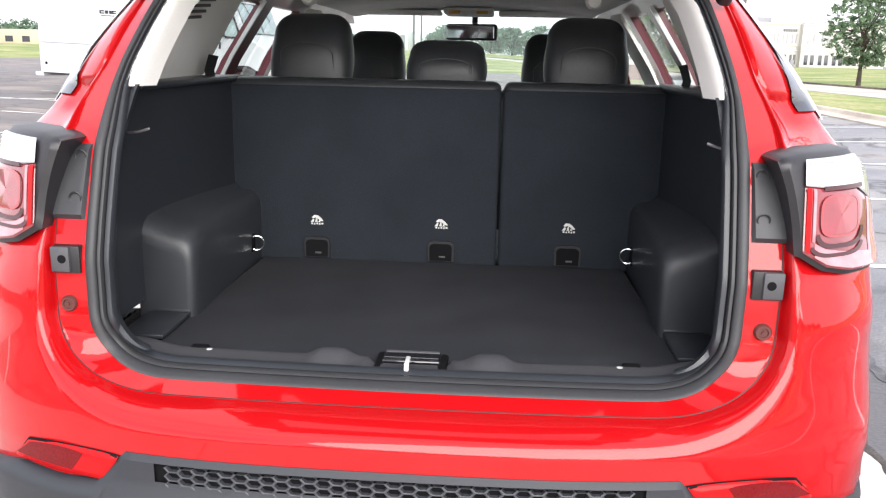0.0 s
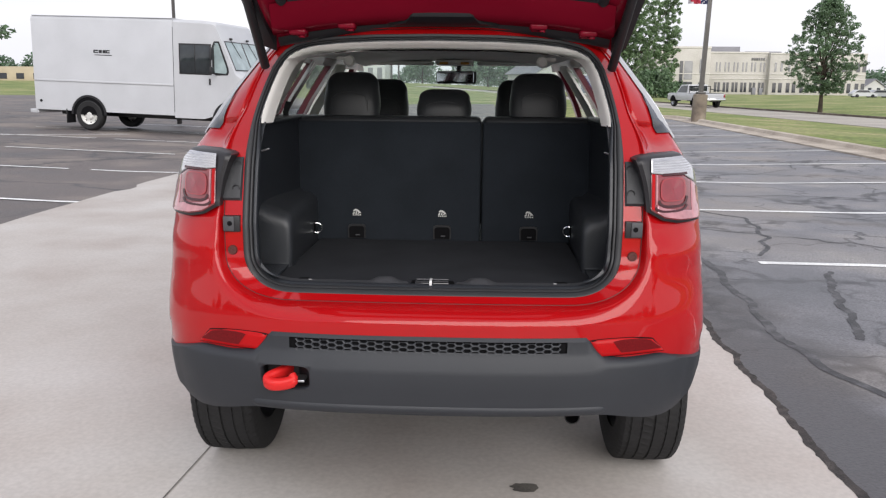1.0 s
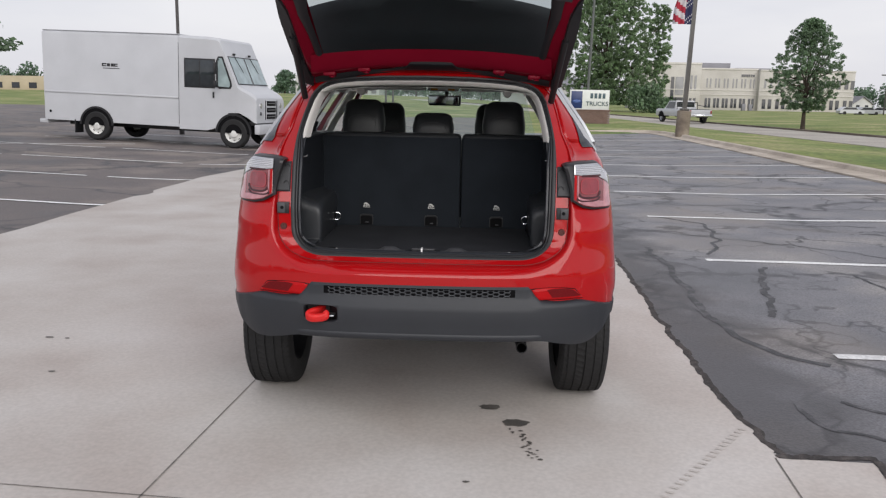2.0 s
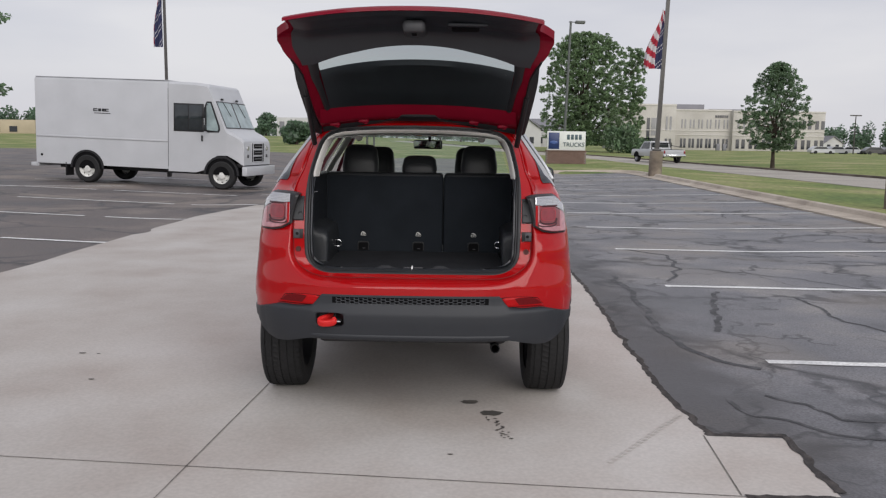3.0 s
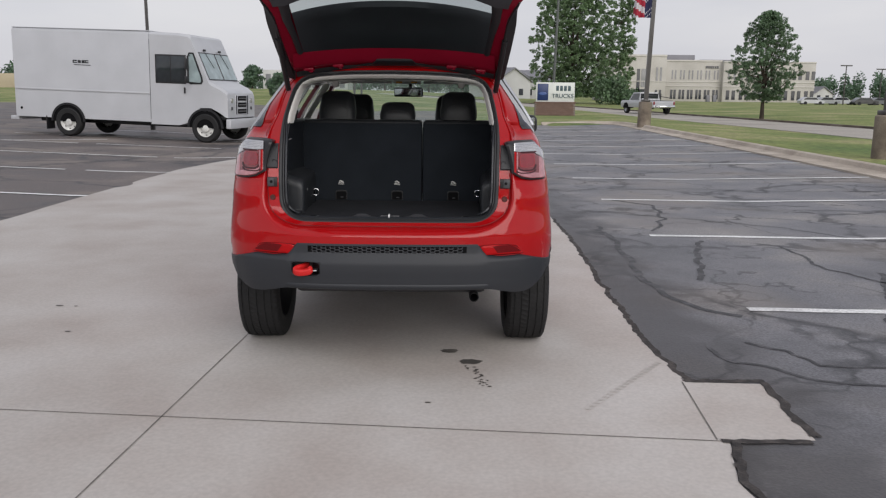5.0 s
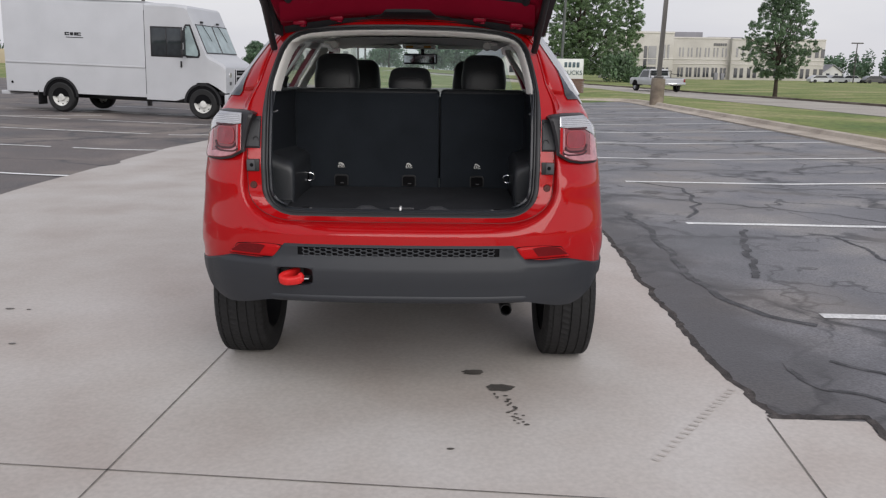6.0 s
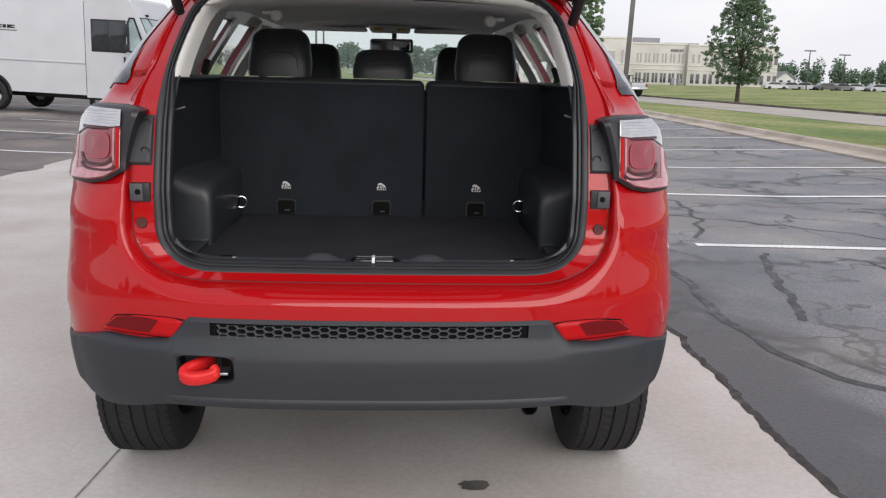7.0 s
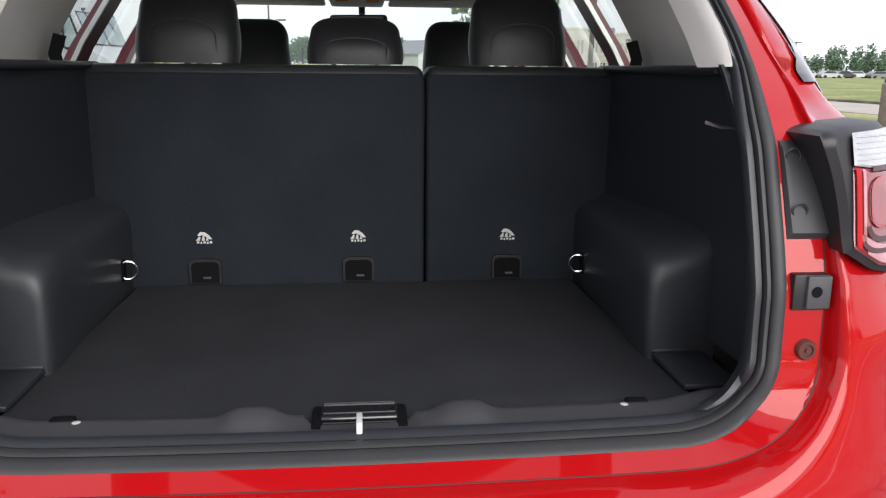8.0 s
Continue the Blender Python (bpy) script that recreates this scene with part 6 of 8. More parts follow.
for k, x in enumerate((-0.357, -0.002, 0.355)):
    sb = rear_seat[0] if x < SPLIT else rear_seat[1]
    bm = bmesh.new()
    arch = [(-0.036, 0.842), (0.036, 0.842), (0.037, 0.888), (0.033, 0.896), (0.024, 0.900), (-0.024, 0.900), (-0.033, 0.896), (-0.037, 0.888)]
    prism(bm, [(x + a, b) for a, b in arch], 0.979, 0.992)
    an = part("tether_anchor", bm, BLACK_PLASTIC, sb, "black arched child-seat tether anchor")
    bm = bmesh.new()
    prism(bm, [(x + a * 0.86, 0.844 + (b - 0.842) * 0.84) for a, b in arch], 0.9765, 0.982)
    part("anchor_pocket", bm, DARK_TRIM, an, "dark pocket of the anchor")
    bm = bmesh.new()
    box(bm, (x + 0.004, 0.9745, 0.856), (0.018, 0.005, 0.005), 0.001)
    part("anchor_pin", bm, SILL_PLASTIC, an)
    # printed anchor mark: a swept hood with a slanting stroke, over a row of small bars
    bm = bmesh.new()
    hood = [(-0.019, 0.946), (-0.015, 0.956), (-0.008, 0.963), (0.002, 0.962), (0.011, 0.955), (0.018, 0.946)]
    prism(bm, [(x + a, b) for a, b in hood[1:]] + [(x + 0.010, 0.946), (x + 0.004, 0.952), (x - 0.004, 0.956), (x - 0.011, 0.953)], 0.9845, 0.9868)
    prism(bm, [(x - 0.019, 0.9425), (x - 0.012, 0.9515), (x - 0.008, 0.9505), (x - 0.010, 0.9425)], 0.9845, 0.9868)
    prism(bm, [(x - 0.006, 0.9425), (x - 0.003, 0.9535), (x + 0.0005, 0.9525), (x + 0.001, 0.9425)], 0.9845, 0.9868)
    prism(bm, [(x + 0.0035, 0.9425), (x + 0.006, 0.9495), (x + 0.0095, 0.9435), (x + 0.0095, 0.9425)], 0.9845, 0.9868)
    for q, w_ in enumerate((0.005, 0.003, 0.005, 0.004, 0.0055)):
        box(bm, (x - 0.014 + 0.0072 * q, 0.9855, 0.9385 - 0.001 * (q % 2)), (w_, 0.0024, 0.0045), 0.0)
    part("anchor_mark", bm, PRINT_WHITE, sb, "white printed anchor mark")
for side in (1, -1):
    bm = bmesh.new()
    cushion(bm, (side * 0.37, 2.05, 0.98), (0.48, 0.13, 0.62), 0.06)
    cushion(bm, (side * 0.37, 2.33, 0.70), (0.50, 0.52, 0.16), 0.05)
    fs = part("front_seat", bm, LEATHER, car, "black leather front seat")
    headrest("headrest", side * 0.35, 2.03, 1.285, 0.24, 0.215, fs, "black leather front headrest")
bm = bmesh.new()
ringp = [(-0.37 + 0.18 * math.cos(a), 2.95 - 0.06 * math.sin(a), 1.02 + 0.17 * math.sin(a)) for a in [2 * math.pi * k / 28 for k in range(28)]]
sweep(bm, ringp, disc(0.014, 8), closed=True, up=lambda i: (0, -1, 0.3))
part("steering_wheel", bm, LEATHER, car, "black steering wheel")


# ---- tailgate: shaped as if shut, then swung up about its hinge ----
hinge = Vector((0, 0.47, 1.645))
swing = Matrix.Translation((0.018, 0, 0)) @ Matrix.Translation(hinge) @ Matrix.Rotation(radians(-91), 4, "X") @ Matrix.Translation(-hinge)
GATE_OUT = [(0.80, 0.605), (0.84, 0.603), (0.92, 0.597), (0.97, 0.602), (1.03, 0.66), (1.07, 0.692), (1.12, 0.665), (1.17, 0.628), (1.25, 0.610), (1.4, 0.598), (1.55, 0.582), (1.62, 0.570), (1.64, 0.562)]
GATE_Y = [(0.80, -0.025), (0.83, -0.038), (0.90, -0.045), (1.0, -0.04), (1.06, -0.02), (1.10, 0.02), (1.13, 0.06), (1.25, 0.16), (1.4, 0.275), (1.55, 0.39), (1.64, 0.465)]


def gate_skin(x, z, inset=0.0):
    """y of the gate's outer skin, swollen towards the middle."""
    w = interp(z, GATE_OUT)
    return interp(z, GATE_Y) + 0.055 * (abs(x) / w) ** 2.2 + inset * (0.35 + 0.65 * smooth01(0.80, 0.97, z)) * (1 - 0.8 * smooth01(1.52, 1.62, z))


def win_edge(z):
    return interp(z, [(1.10, 0.49), (1.14, 0.515), (1.25, 0.525), (1.45, 0.50), (1.56, 0.47), (1.58, 0.44)])


gate = thing("tailgate", "red tailgate swung open with dark inner trim", "tailgate")
gate.parent = car
gate.pop("category", None)
gate.matrix_world = Matrix()


def gate_bm(bm):
    bmesh.ops.transform(bm, matrix=swing, verts=bm.verts)
    return bm


# outer skin below the window, with rolled rim
def gate_ring(bm, z_rows, inset):
    rows_ = []
    for z in z_rows:
        w = interp(z, GATE_OUT)
        rows_.append([bm.verts.new((w * (-1 + 2 * k / 24), gate_skin(w * (-1 + 2 * k / 24), z, inset), z)) for k in range(25)])
    for a, b in zip(rows_, rows_[1:]):
        for k in range(24):
            xm = (a[k].co.x + a[k + 1].co.x) / 2
            zm = (a[k].co.z + b[k].co.z) / 2
            if 1.10 < zm < 1.58 and abs(xm) < win_edge(zm):
                continue
            bm.faces.new((a[k], a[k + 1], b[k + 1], b[k]))
    return rows_


zr = [0.80, 0.82, 0.84, 0.87, 0.90, 0.95, 1.0, 1.03, 1.045, 1.06, 1.08, 1.10, 1.12, 1.14, 1.17, 1.19, 1.21, 1.235, 1.26, 1.30, 1.34, 1.40, 1.45, 1.50, 1.55, 1.58, 1.60, 1.62, 1.64]
bm = bmesh.new()
a = gate_ring(bm, zr, 0.0)
b = gate_ring(bm, zr, 0.040)
n = len(zr)
rim_a = [a[i][0] for i in range(n)] + a[n - 1][1:] + [a[i][24] for i in range(n - 2, -1, -1)] + list(reversed(a[0][1:24]))
rim_b = [b[i][0] for i in range(n)] + b[n - 1][1:] + [b[i][24] for i in range(n - 2, -1, -1)] + list(reversed(b[0][1:24]))
for k in range(len(rim_a)):
    p = (k + 1) % len(rim_a)
    try:
        bm.faces.new((rim_a[k], rim_a[p], rim_b[p], rim_b[k]))
    except ValueError:
        pass
part("gate_shell", gate_bm(bm), RED_SHADED, gate, "red tailgate shell", 40)

# inner trim: lower panel, side and top frames
bm = bmesh.new()


def lower_trim(u, v):
    c = -1 + 2 * u
    top = 1.112 + 0.075 * abs(c) ** 2.0
    z = 0.806 + (top - 0.806) * v
    x = c * interp(z, [(0.81, 0.585), (0.95, 0.578), (1.04, 0.610), (1.10, 0.618), (1.17, 0.585), (1.3, 0.565)])
    return (x, gate_skin(x, z, 0.048) + 0.020 * smooth01(0, 0.12, v) * smooth01(0, 0.06, u) * smooth01(1, 0.94, u), z)


grid(bm, lower_trim, 36, 18)
part("gate_lower_trim", gate_bm(bm), GATE_PANEL, gate, "dark grey inner trim panel", 50)
for side in (1, -1):
    bm = bmesh.new()

    def side_trim(u, v):
        z = 1.10 + 0.352 * v
        a_, b_ = win_edge(z) - 0.020, win_edge(z) + interp(z, [(1.1, 0.055), (1.22, 0.028), (1.35, 0.012), (1.6, 0.010)])
        x = a_ + (b_ - a_) * u
        return (side * x, gate_skin(x, z, 0.052) + 0.010 * math.sin(math.pi * u), z)
    grid(bm, side_trim, 5, 16)
    part("gate_side_trim", gate_bm(bm), GATE_TRIM, gate, "dark inner side trim", 50)
bm = bmesh.new()
grid(bm, lambda u, v: (lambda x, z: (x, gate_skin(x, z, 0.052) + 0.01 * math.sin(math.pi * v), z))((-1 + 2 * u) * (0.535 + 0.02 * v), 1.462 - 0.012 * (2 * u - 1) ** 2 + 0.138 * v), 24, 10)
part("gate_top_panel", gate_bm(bm), RED_SHADED, gate, "red painted panel above the window", 50)
bm = bmesh.new()
grid(bm, lambda u, v: (lambda x, z: (x, gate_skin(x, z, 0.056) + 0.01 * math.sin(math.pi * v), z))((-1 + 2 * u) * 0.545, 1.602 + 0.034 * v), 20, 4)
part("gate_top_cover", gate_bm(bm), GATE_TRIM, gate, "black strip along the hinge edge", 50)
for side in (1, -1):
    bm = bmesh.new()
    rows_ = []
    for k in range(13):
        z = 1.15 + 0.45 * k / 12
        w = interp(z, GATE_OUT)
        wide = 0.024 * smooth01(0, 0.3, k / 12)
        y = gate_skin(w, z, 0.0)
        inn = 0.010 + 0.014 * smooth01(0, 0.2, k / 12)
        rows_.append([(side * (w - inn), y - 0.014, z), (side * (w + wide), y - 0.008, z), (side * (w + wide), y + 0.038, z), (side * (w - inn), y + 0.054, z)])
    loft(bm, rows_, True, True)
    part("gate_edge_molding", gate_bm(bm), GATE_TRIM, gate, "black molding along the gate edge", 40)
# window pane
bm = bmesh.new()
grid(bm, lambda u, v: (lambda z: ((-1 + 2 * u) * (win_edge(z) + 0.012), gate_skin((-1 + 2 * u) * win_edge(z), z, 0.03), z))(1.09 + 0.495 * v), 16, 12)
gw = part("gate_window", gate_bm(bm), GLASS_GATE, gate, "tinted tailgate window")
gw.visible_shadow = False
# spoiler outside the glass
bm = bmesh.new()
rows_ = []
for f in range(9):
    z = 1.66 - 0.312 * f / 8
    rows_.append([(lambda x: (x, gate_skin(x, min(1.63, z), -0.030 - 0.03 * smooth01(1.62, 1.40, z)), z + 0.19 * (f / 8) * (2 * k / 20 - 1) ** 2))((-1 + 2 * k / 20) * 0.56) for k in range(21)])
loft(bm, rows_, False)
thicken(bm, (0, -0.03, 0))
part("spoiler", gate_bm(bm), SPOILER_GREY, gate, "black roof spoiler", 50)
# black cover in the middle of the hinge edge
bm = bmesh.new()
rows_ = []
for z, w, h in ((1.512, 0.085, 0.006), (1.522, 0.102, 0.016), (1.560, 0.125, 0.018), (1.590, 0.175, 0.016), (1.606, 0.190, 0.008)):
    y = gate_skin(0, z, 0.052)
    rows_.append([(w * c, y + (h if k not in (0, 5) else -0.01), z) for k, c in enumerate((-1, -0.97, -0.5, 0.5, 0.97, 1))])
loft(bm, rows_, True, True)
part("hinge_edge_cover", gate_bm(bm), GATE_TRIM, gate, "small black cover at the hinge edge")
# latch, grip and hinges
bm = bmesh.new()
box(bm, (0.0, gate_skin(0, 0.98, 0.086), 0.975), (0.108, 0.058, 0.20), 0.022, 3)
lt = part("gate_latch_cover", gate_bm(bm), SILL_PLASTIC, gate, "grey latch cover")
bm = bmesh.new()
box(bm, (0.0, gate_skin(0, 0.96, 0.118), 0.930), (0.024, 0.012, 0.06), 0.004)
part("latch_slot", gate_bm(bm), DARK_TRIM, lt)
bm = bmesh.new()
box(bm, (0.255, gate_skin(0.245, 0.98, 0.066), 0.985), (0.19, 0.018, 0.17), 0.012, 3)
part("grip_surround", gate_bm(bm), GATE_PANEL, gate, "grey surround of the grip recess")
bm = bmesh.new()
box(bm, (0.245, gate_skin(0.245, 0.98, 0.073), 0.985), (0.135, 0.018, 0.11), 0.012, 3)
part("gate_grip", gate_bm(bm), DARK_TRIM, gate, "black grip recess")
for x in (-0.47, -0.31, 0.31, 0.47):
    bm = bmesh.new()
    y = gate_skin(x, 1.575, 0.052)
    box(bm, (x, y + 0.008, 1.575), (0.058, 0.022, 0.052), 0.009, 3)
    box(bm, (x * 0.985, y + 0.012, 1.604), (0.036, 0.020, 0.040), 0.007, 2)
    rod(bm, (x + 0.012, y + 0.014, 1.570), (x + 0.012, y + 0.026, 1.570), 0.010, None, 10)
    part("gate_hinge" if abs(x) < 0.4 else "hinge_boss", gate_bm(bm), RED_SHADED, gate, "red painted hinge bracket" if abs(x) < 0.4 else "red painted round boss")
for side in (1, -1):
    bm = bmesh.new()
    top = swing @ Vector((side * 0.592, gate_skin(0.60, 1.24, 0.03), 1.24))
    foot = Vector((side * 0.574, 0.43, 1.525))
    rod(bm, foot, foot.lerp(top, 0.70), 0.015, None, 12)
    rod(bm, foot.lerp(top, 0.68), top, 0.008, None, 10)
    part("gas_strut", bm, BLACK_PLASTIC, gate, "black gas strut")


# ---- white step van on the far side of the lot ----
VAN_GLASS = material("van_window_dark", (0.025, 0.03, 0.034), 0.06, 0.0, 0.3, blotch=0.3, blotch_scale=3)
VAN_SCREEN = material("van_screen_glass", (0.30, 0.37, 0.38), 0.08, 0.0, 0.4, blotch=0.25, blotch_scale=2.5)
WHEEL_WHITE = material("white_steel_wheel", (0.62, 0.62, 0.60), 0.5, grain=0.1, grain_scale=30, blotch=0.15, blotch_scale=6)


def road_wheel(parent, x, y, r, w, mat_rim, name="wheel", label="black tyre on a steel wheel", axis_sign=1):
    """A wheel that turns about the y axis; axis_sign points to its outer face."""
    bm = bmesh.new()
    lathe(bm, [(r * 0.60, -w / 2), (r * 0.88, -w / 2 - 0.01), (r * 0.97, -w / 2 + 0.02), (r, -w / 4), (r, w / 4), (r * 0.97, w / 2 - 0.02), (r * 0.88, w / 2 + 0.01), (r * 0.60, w / 2)], 36, "y", (x, y, r))
    ty = part(name, bm, TYRE, parent, label)
    bm = bmesh.new()
    s = axis_sign
    lathe(bm, [(r * 0.63, s * w * 0.45), (r * 0.58, s * w * 0.35), (r * 0.46, s * w * 0.12), (r * 0.30, s * w * 0.18), (r * 0.24, s * w * 0.42), (r * 0.14, s * w * 0.46), (0.001, s * w * 0.46)], 28, "y", (x, y, r))
    part("rim", bm, mat_rim, ty, "pale steel rim")
    bm = bmesh.new()
    for k in range(8):
        a = 2 * math.pi * k / 8
        rod(bm, (x + 0.50 * r * math.cos(a), y + s * w * 0.20, r + 0.50 * r * math.sin(a)), (x + 0.50 * r * math.cos(a), y + s * w * 0.16, r + 0.50 * r * math.sin(a)), r * 0.065, None, 8)
    part("rim_hole", bm, DARK_TRIM, ty)
    return ty


van = thing("delivery_truck", "white step van parked on the far bays", "truck", pose(-11.227, 22.528, 0.085, 0, 1.65, -9.36))
HW, ROOF = 1.13, 3.29
bm = bmesh.new()
bev = 0.10
ring = lambda x, h: [(x, -HW, 0.56), (x, -HW, h - bev), (x, -HW + 0.02, h - 0.05), (x, -HW + bev, h), (x, HW - bev, h), (x, HW - 0.02, h - 0.05), (x, HW, h - bev), (x, HW, 0.56)]
loft(bm, [ring(-1.80, ROOF), ring(-1.79, ROOF), ring(0.5, ROOF), ring(2.78, ROOF - 0.01)], True, True)
body = part("cargo_body", bm, WHITE_PAINT, van, "plain white van body", 30)
bm = bmesh.new()


def cab_ring(x, top, low=0.56, hw=HW):
    return [(x, -hw, low), (x, -hw, top - 0.08), (x, -hw + 0.08, top), (x, hw - 0.08, top), (x, hw, top - 0.08), (x, hw, low)]


loft(bm, [cab_ring(2.79, ROOF - 0.02, 0.50), cab_ring(3.70, ROOF - 0.04, 0.50), cab_ring(4.04, ROOF - 0.07, 0.60), cab_ring(4.12, ROOF - 0.13, 0.70), cab_ring(4.30, 2.76, 0.95), cab_ring(4.40, 2.53, 1.05), cab_ring(4.68, 1.88, 1.06), cab_ring(4.74, 1.82, 1.06, HW - 0.01), cab_ring(5.02, 1.69, 0.92, HW - 0.03), cab_ring(5.18, 1.59, 0.80, HW - 0.06), cab_ring(5.235, 1.52, 0.78, HW - 0.08), cab_ring(5.25, 1.44, 0.78, HW - 0.09)], True, True)
cab = part("cab", bm, WHITE_PAINT, van, "white cab with a short sloping nose", 25)
bm = bmesh.new()
box(bm, (0.50, -HW - 0.012, 1.43), (4.55, 0.03, 0.055), 0.012)
part("rub_rail", bm, WHITE_PAINT, body, "white raised rub rail")
bm = bmesh.new()
box(bm, (2.785, -HW - 0.002, 1.85), (0.012, 0.008, 2.4), 0.0)
part("body_seam", bm, GREY_PLASTIC, body)
bm = bmesh.new()
box(bm, (0.48, 0, ROOF + 0.004), (4.6, 2 * HW - 0.1, 0.02), 0.008)
part("roof_edge", bm, WHITE_PAINT, body)
# side window with two panes, quarter window, windscreen
bm = bmesh.new()
box(bm, (3.47, -HW - 0.004, 2.18), (1.0, 0.02, 0.86), 0.05, 3)
wf = part("window_frame", bm, BLACK_PLASTIC, cab, "black cab window frame")
for x in (3.235, 3.705):
    bm = bmesh.new()
    box(bm, (x, -HW - 0.016, 2.18), (0.445, 0.008, 0.77), 0.02)
    part("pane", bm, VAN_GLASS, wf, "dark cab window pane")
bm = bmesh.new()
prism(bm, [(4.03, 1.80), (4.02, 2.60), (4.07, 2.69), (4.22, 2.69), (4.49, 1.97), (4.51, 1.84), (4.46, 1.76), (4.10, 1.75)], -HW - 0.014, -HW + 0.01)
qf = part("quarter_window_frame", bm, BLACK_PLASTIC, cab, "black quarter window frame")
bm = bmesh.new()
prism(bm, [(4.075, 1.82), (4.065, 2.58), (4.10, 2.64), (4.19, 2.64), (4.44, 1.95), (4.45, 1.85), (4.42, 1.80)], -HW - 0.020, -HW - 0.013)
part("pane", bm, VAN_SCREEN, qf, "cab quarter pane")
for y0, y1 in ((-HW + 0.11, -0.05), (0.05, HW - 0.11)):
    def screen_pt(u, v, edge, out):
        z = 1.925 - edge + (0.755 + 2 * edge) * v
        return (4.68 - 0.4318 * (z - 1.88) + out, y0 - edge + (y1 - y0 + 2 * edge) * u, z)
    bm = bmesh.new()
    grid(bm, lambda u, v: screen_pt(u, v, 0.03, 0.010), 2, 2)
    thicken(bm, (-0.02, 0, 0))
    gk = part("windscreen_gasket", bm, BLACK_PLASTIC, cab, "black rubber windscreen gasket")
    bm = bmesh.new()
    grid(bm, lambda u, v: screen_pt(u, v, 0.0, 0.016), 4, 4)
    thicken(bm, (-0.004, 0, 0))
    part("windscreen_pane", bm, VAN_SCREEN, gk, "pale reflecting windscreen pane")
    bm = bmesh.new()
    ym = (y0 + y1) / 2
    rod(bm, (4.345, ym - 0.10, 2.72), (4.545, ym + 0.12, 2.26), 0.008, None, 6)
    box(bm, (4.335, ym - 0.10, 2.78), (0.07, 0.10, 0.06), 0.015)
    part("wiper", bm, BLACK_PLASTIC, cab, "black wiper hung from the brow")
# mirror, lights, grille, bumper
bm = bmesh.new()
sweep(bm, [(4.10, -HW, 2.60), (4.12, -HW - 0.22, 2.57), (4.12, -HW - 0.22, 1.84), (4.15, -HW, 1.76)], disc(0.014, 6), up=lambda i: (1, 0, 0))
box(bm, (4.10, -HW - 0.24, 2.34), (0.06, 0.16, 0.34), 0.02)
box(bm, (4.10, -HW - 0.24, 1.88), (0.07, 0.18, 0.20), 0.02)
part("mirror", bm, BLACK_PLASTIC, cab, "black twin door mirror")
for y in (-0.74, 0.74):
    bm = bmesh.new()
    rod(bm, (5.22, y, 1.30), (5.265, y, 1.30), 0.085, 0.075, 18)
    part("headlamp", bm, LAMP_CLEAR, cab, "round headlamp")
    bm = bmesh.new()
    box(bm, (5.25, y, 1.06), (0.03, 0.12, 0.10), 0.01)
    part("indicator", bm, SILL_PLASTIC, cab, "small dark front light")
bm = bmesh.new()
box(bm, (5.25, 0, 1.17), (0.03, 0.94, 0.62), 0.02)
gr = part("grille", bm, WHITE_PAINT, cab, "white grille surround")
for z in (1.37, 1.17, 0.97):
    bm = bmesh.new()
    box(bm, (5.268, 0, z), (0.02, 0.66, 0.145), 0.012)
    part("grille_slot", bm, DARK_TRIM, gr)
    bm = bmesh.new()
    box(bm, (5.279, 0, z), (0.006, 0.56, 0.035), 0.003)
    part("grille_bar", bm, SATIN_DARK, gr)
for y in (-0.43, 0.43):
    bm = bmesh.new()
    box(bm, (5.267, y, 1.17), (0.012, 0.05, 0.58), 0.004)
    part("grille_edge", bm, DARK_TRIM, gr, "dark upright slot beside the grille")
bm = bmesh.new()
box(bm, (5.31, 0, 0.60), (0.16, 2.28, 0.29), 0.02)
part("front_bumper", bm, WHITE_PAINT, van, "white steel front bumper")
bm = bmesh.new()
box(bm, (5.02, 0, 0.76), (0.42, 2.0, 0.12), 0.02)
box(bm, (1.6, 0, 0.50), (6.0, 1.0, 0.18), 0.02)
part("chassis", bm, BLACK_PLASTIC, van, "dark chassis frame")
bm = bmesh.new()
box(bm, (-1.92, 0, 0.50), (0.30, 2.1, 0.12), 0.02)
part("rear_bumper", bm, WHITE_PAINT, van, "white rear step bumper")
bm = bmesh.new()
box(bm, (-0.75, -0.95, 0.40), (0.03, 0.40, 0.42), 0.01)
part("mud_flap", bm, BLACK_PLASTIC, van, "black mud flap")
# wheel arches and wheels
for x, r in ((0.0, 0.55), (4.56, 0.55)):
    for y in (-HW, HW):
        s = -1 if y < 0 else 1
        bm = bmesh.new()
        outer_a = [(x + r * math.cos(a), 0.46 + r * math.sin(a)) for a in [math.pi * k / 18 for k in range(19)]]
        prism(bm, outer_a, y - 0.30 * s, y + 0.010 * s)
        part("wheel_arch", bm, DARK_TRIM, van, "dark wheel arch")
        bm = bmesh.new()
        sweep(bm, [(p[0], y + 0.012 * s, p[1]) for p in outer_a], [(-0.03, -0.02), (0.03, -0.02), (0.03, 0.02), (-0.03, 0.02)], up=lambda i: (0, s, 0))
        part("arch_lip", bm, BLACK_PLASTIC, van)
        road_wheel(van, x, y - 0.095 * s, 0.45, 0.24, WHEEL_WHITE, axis_sign=s)
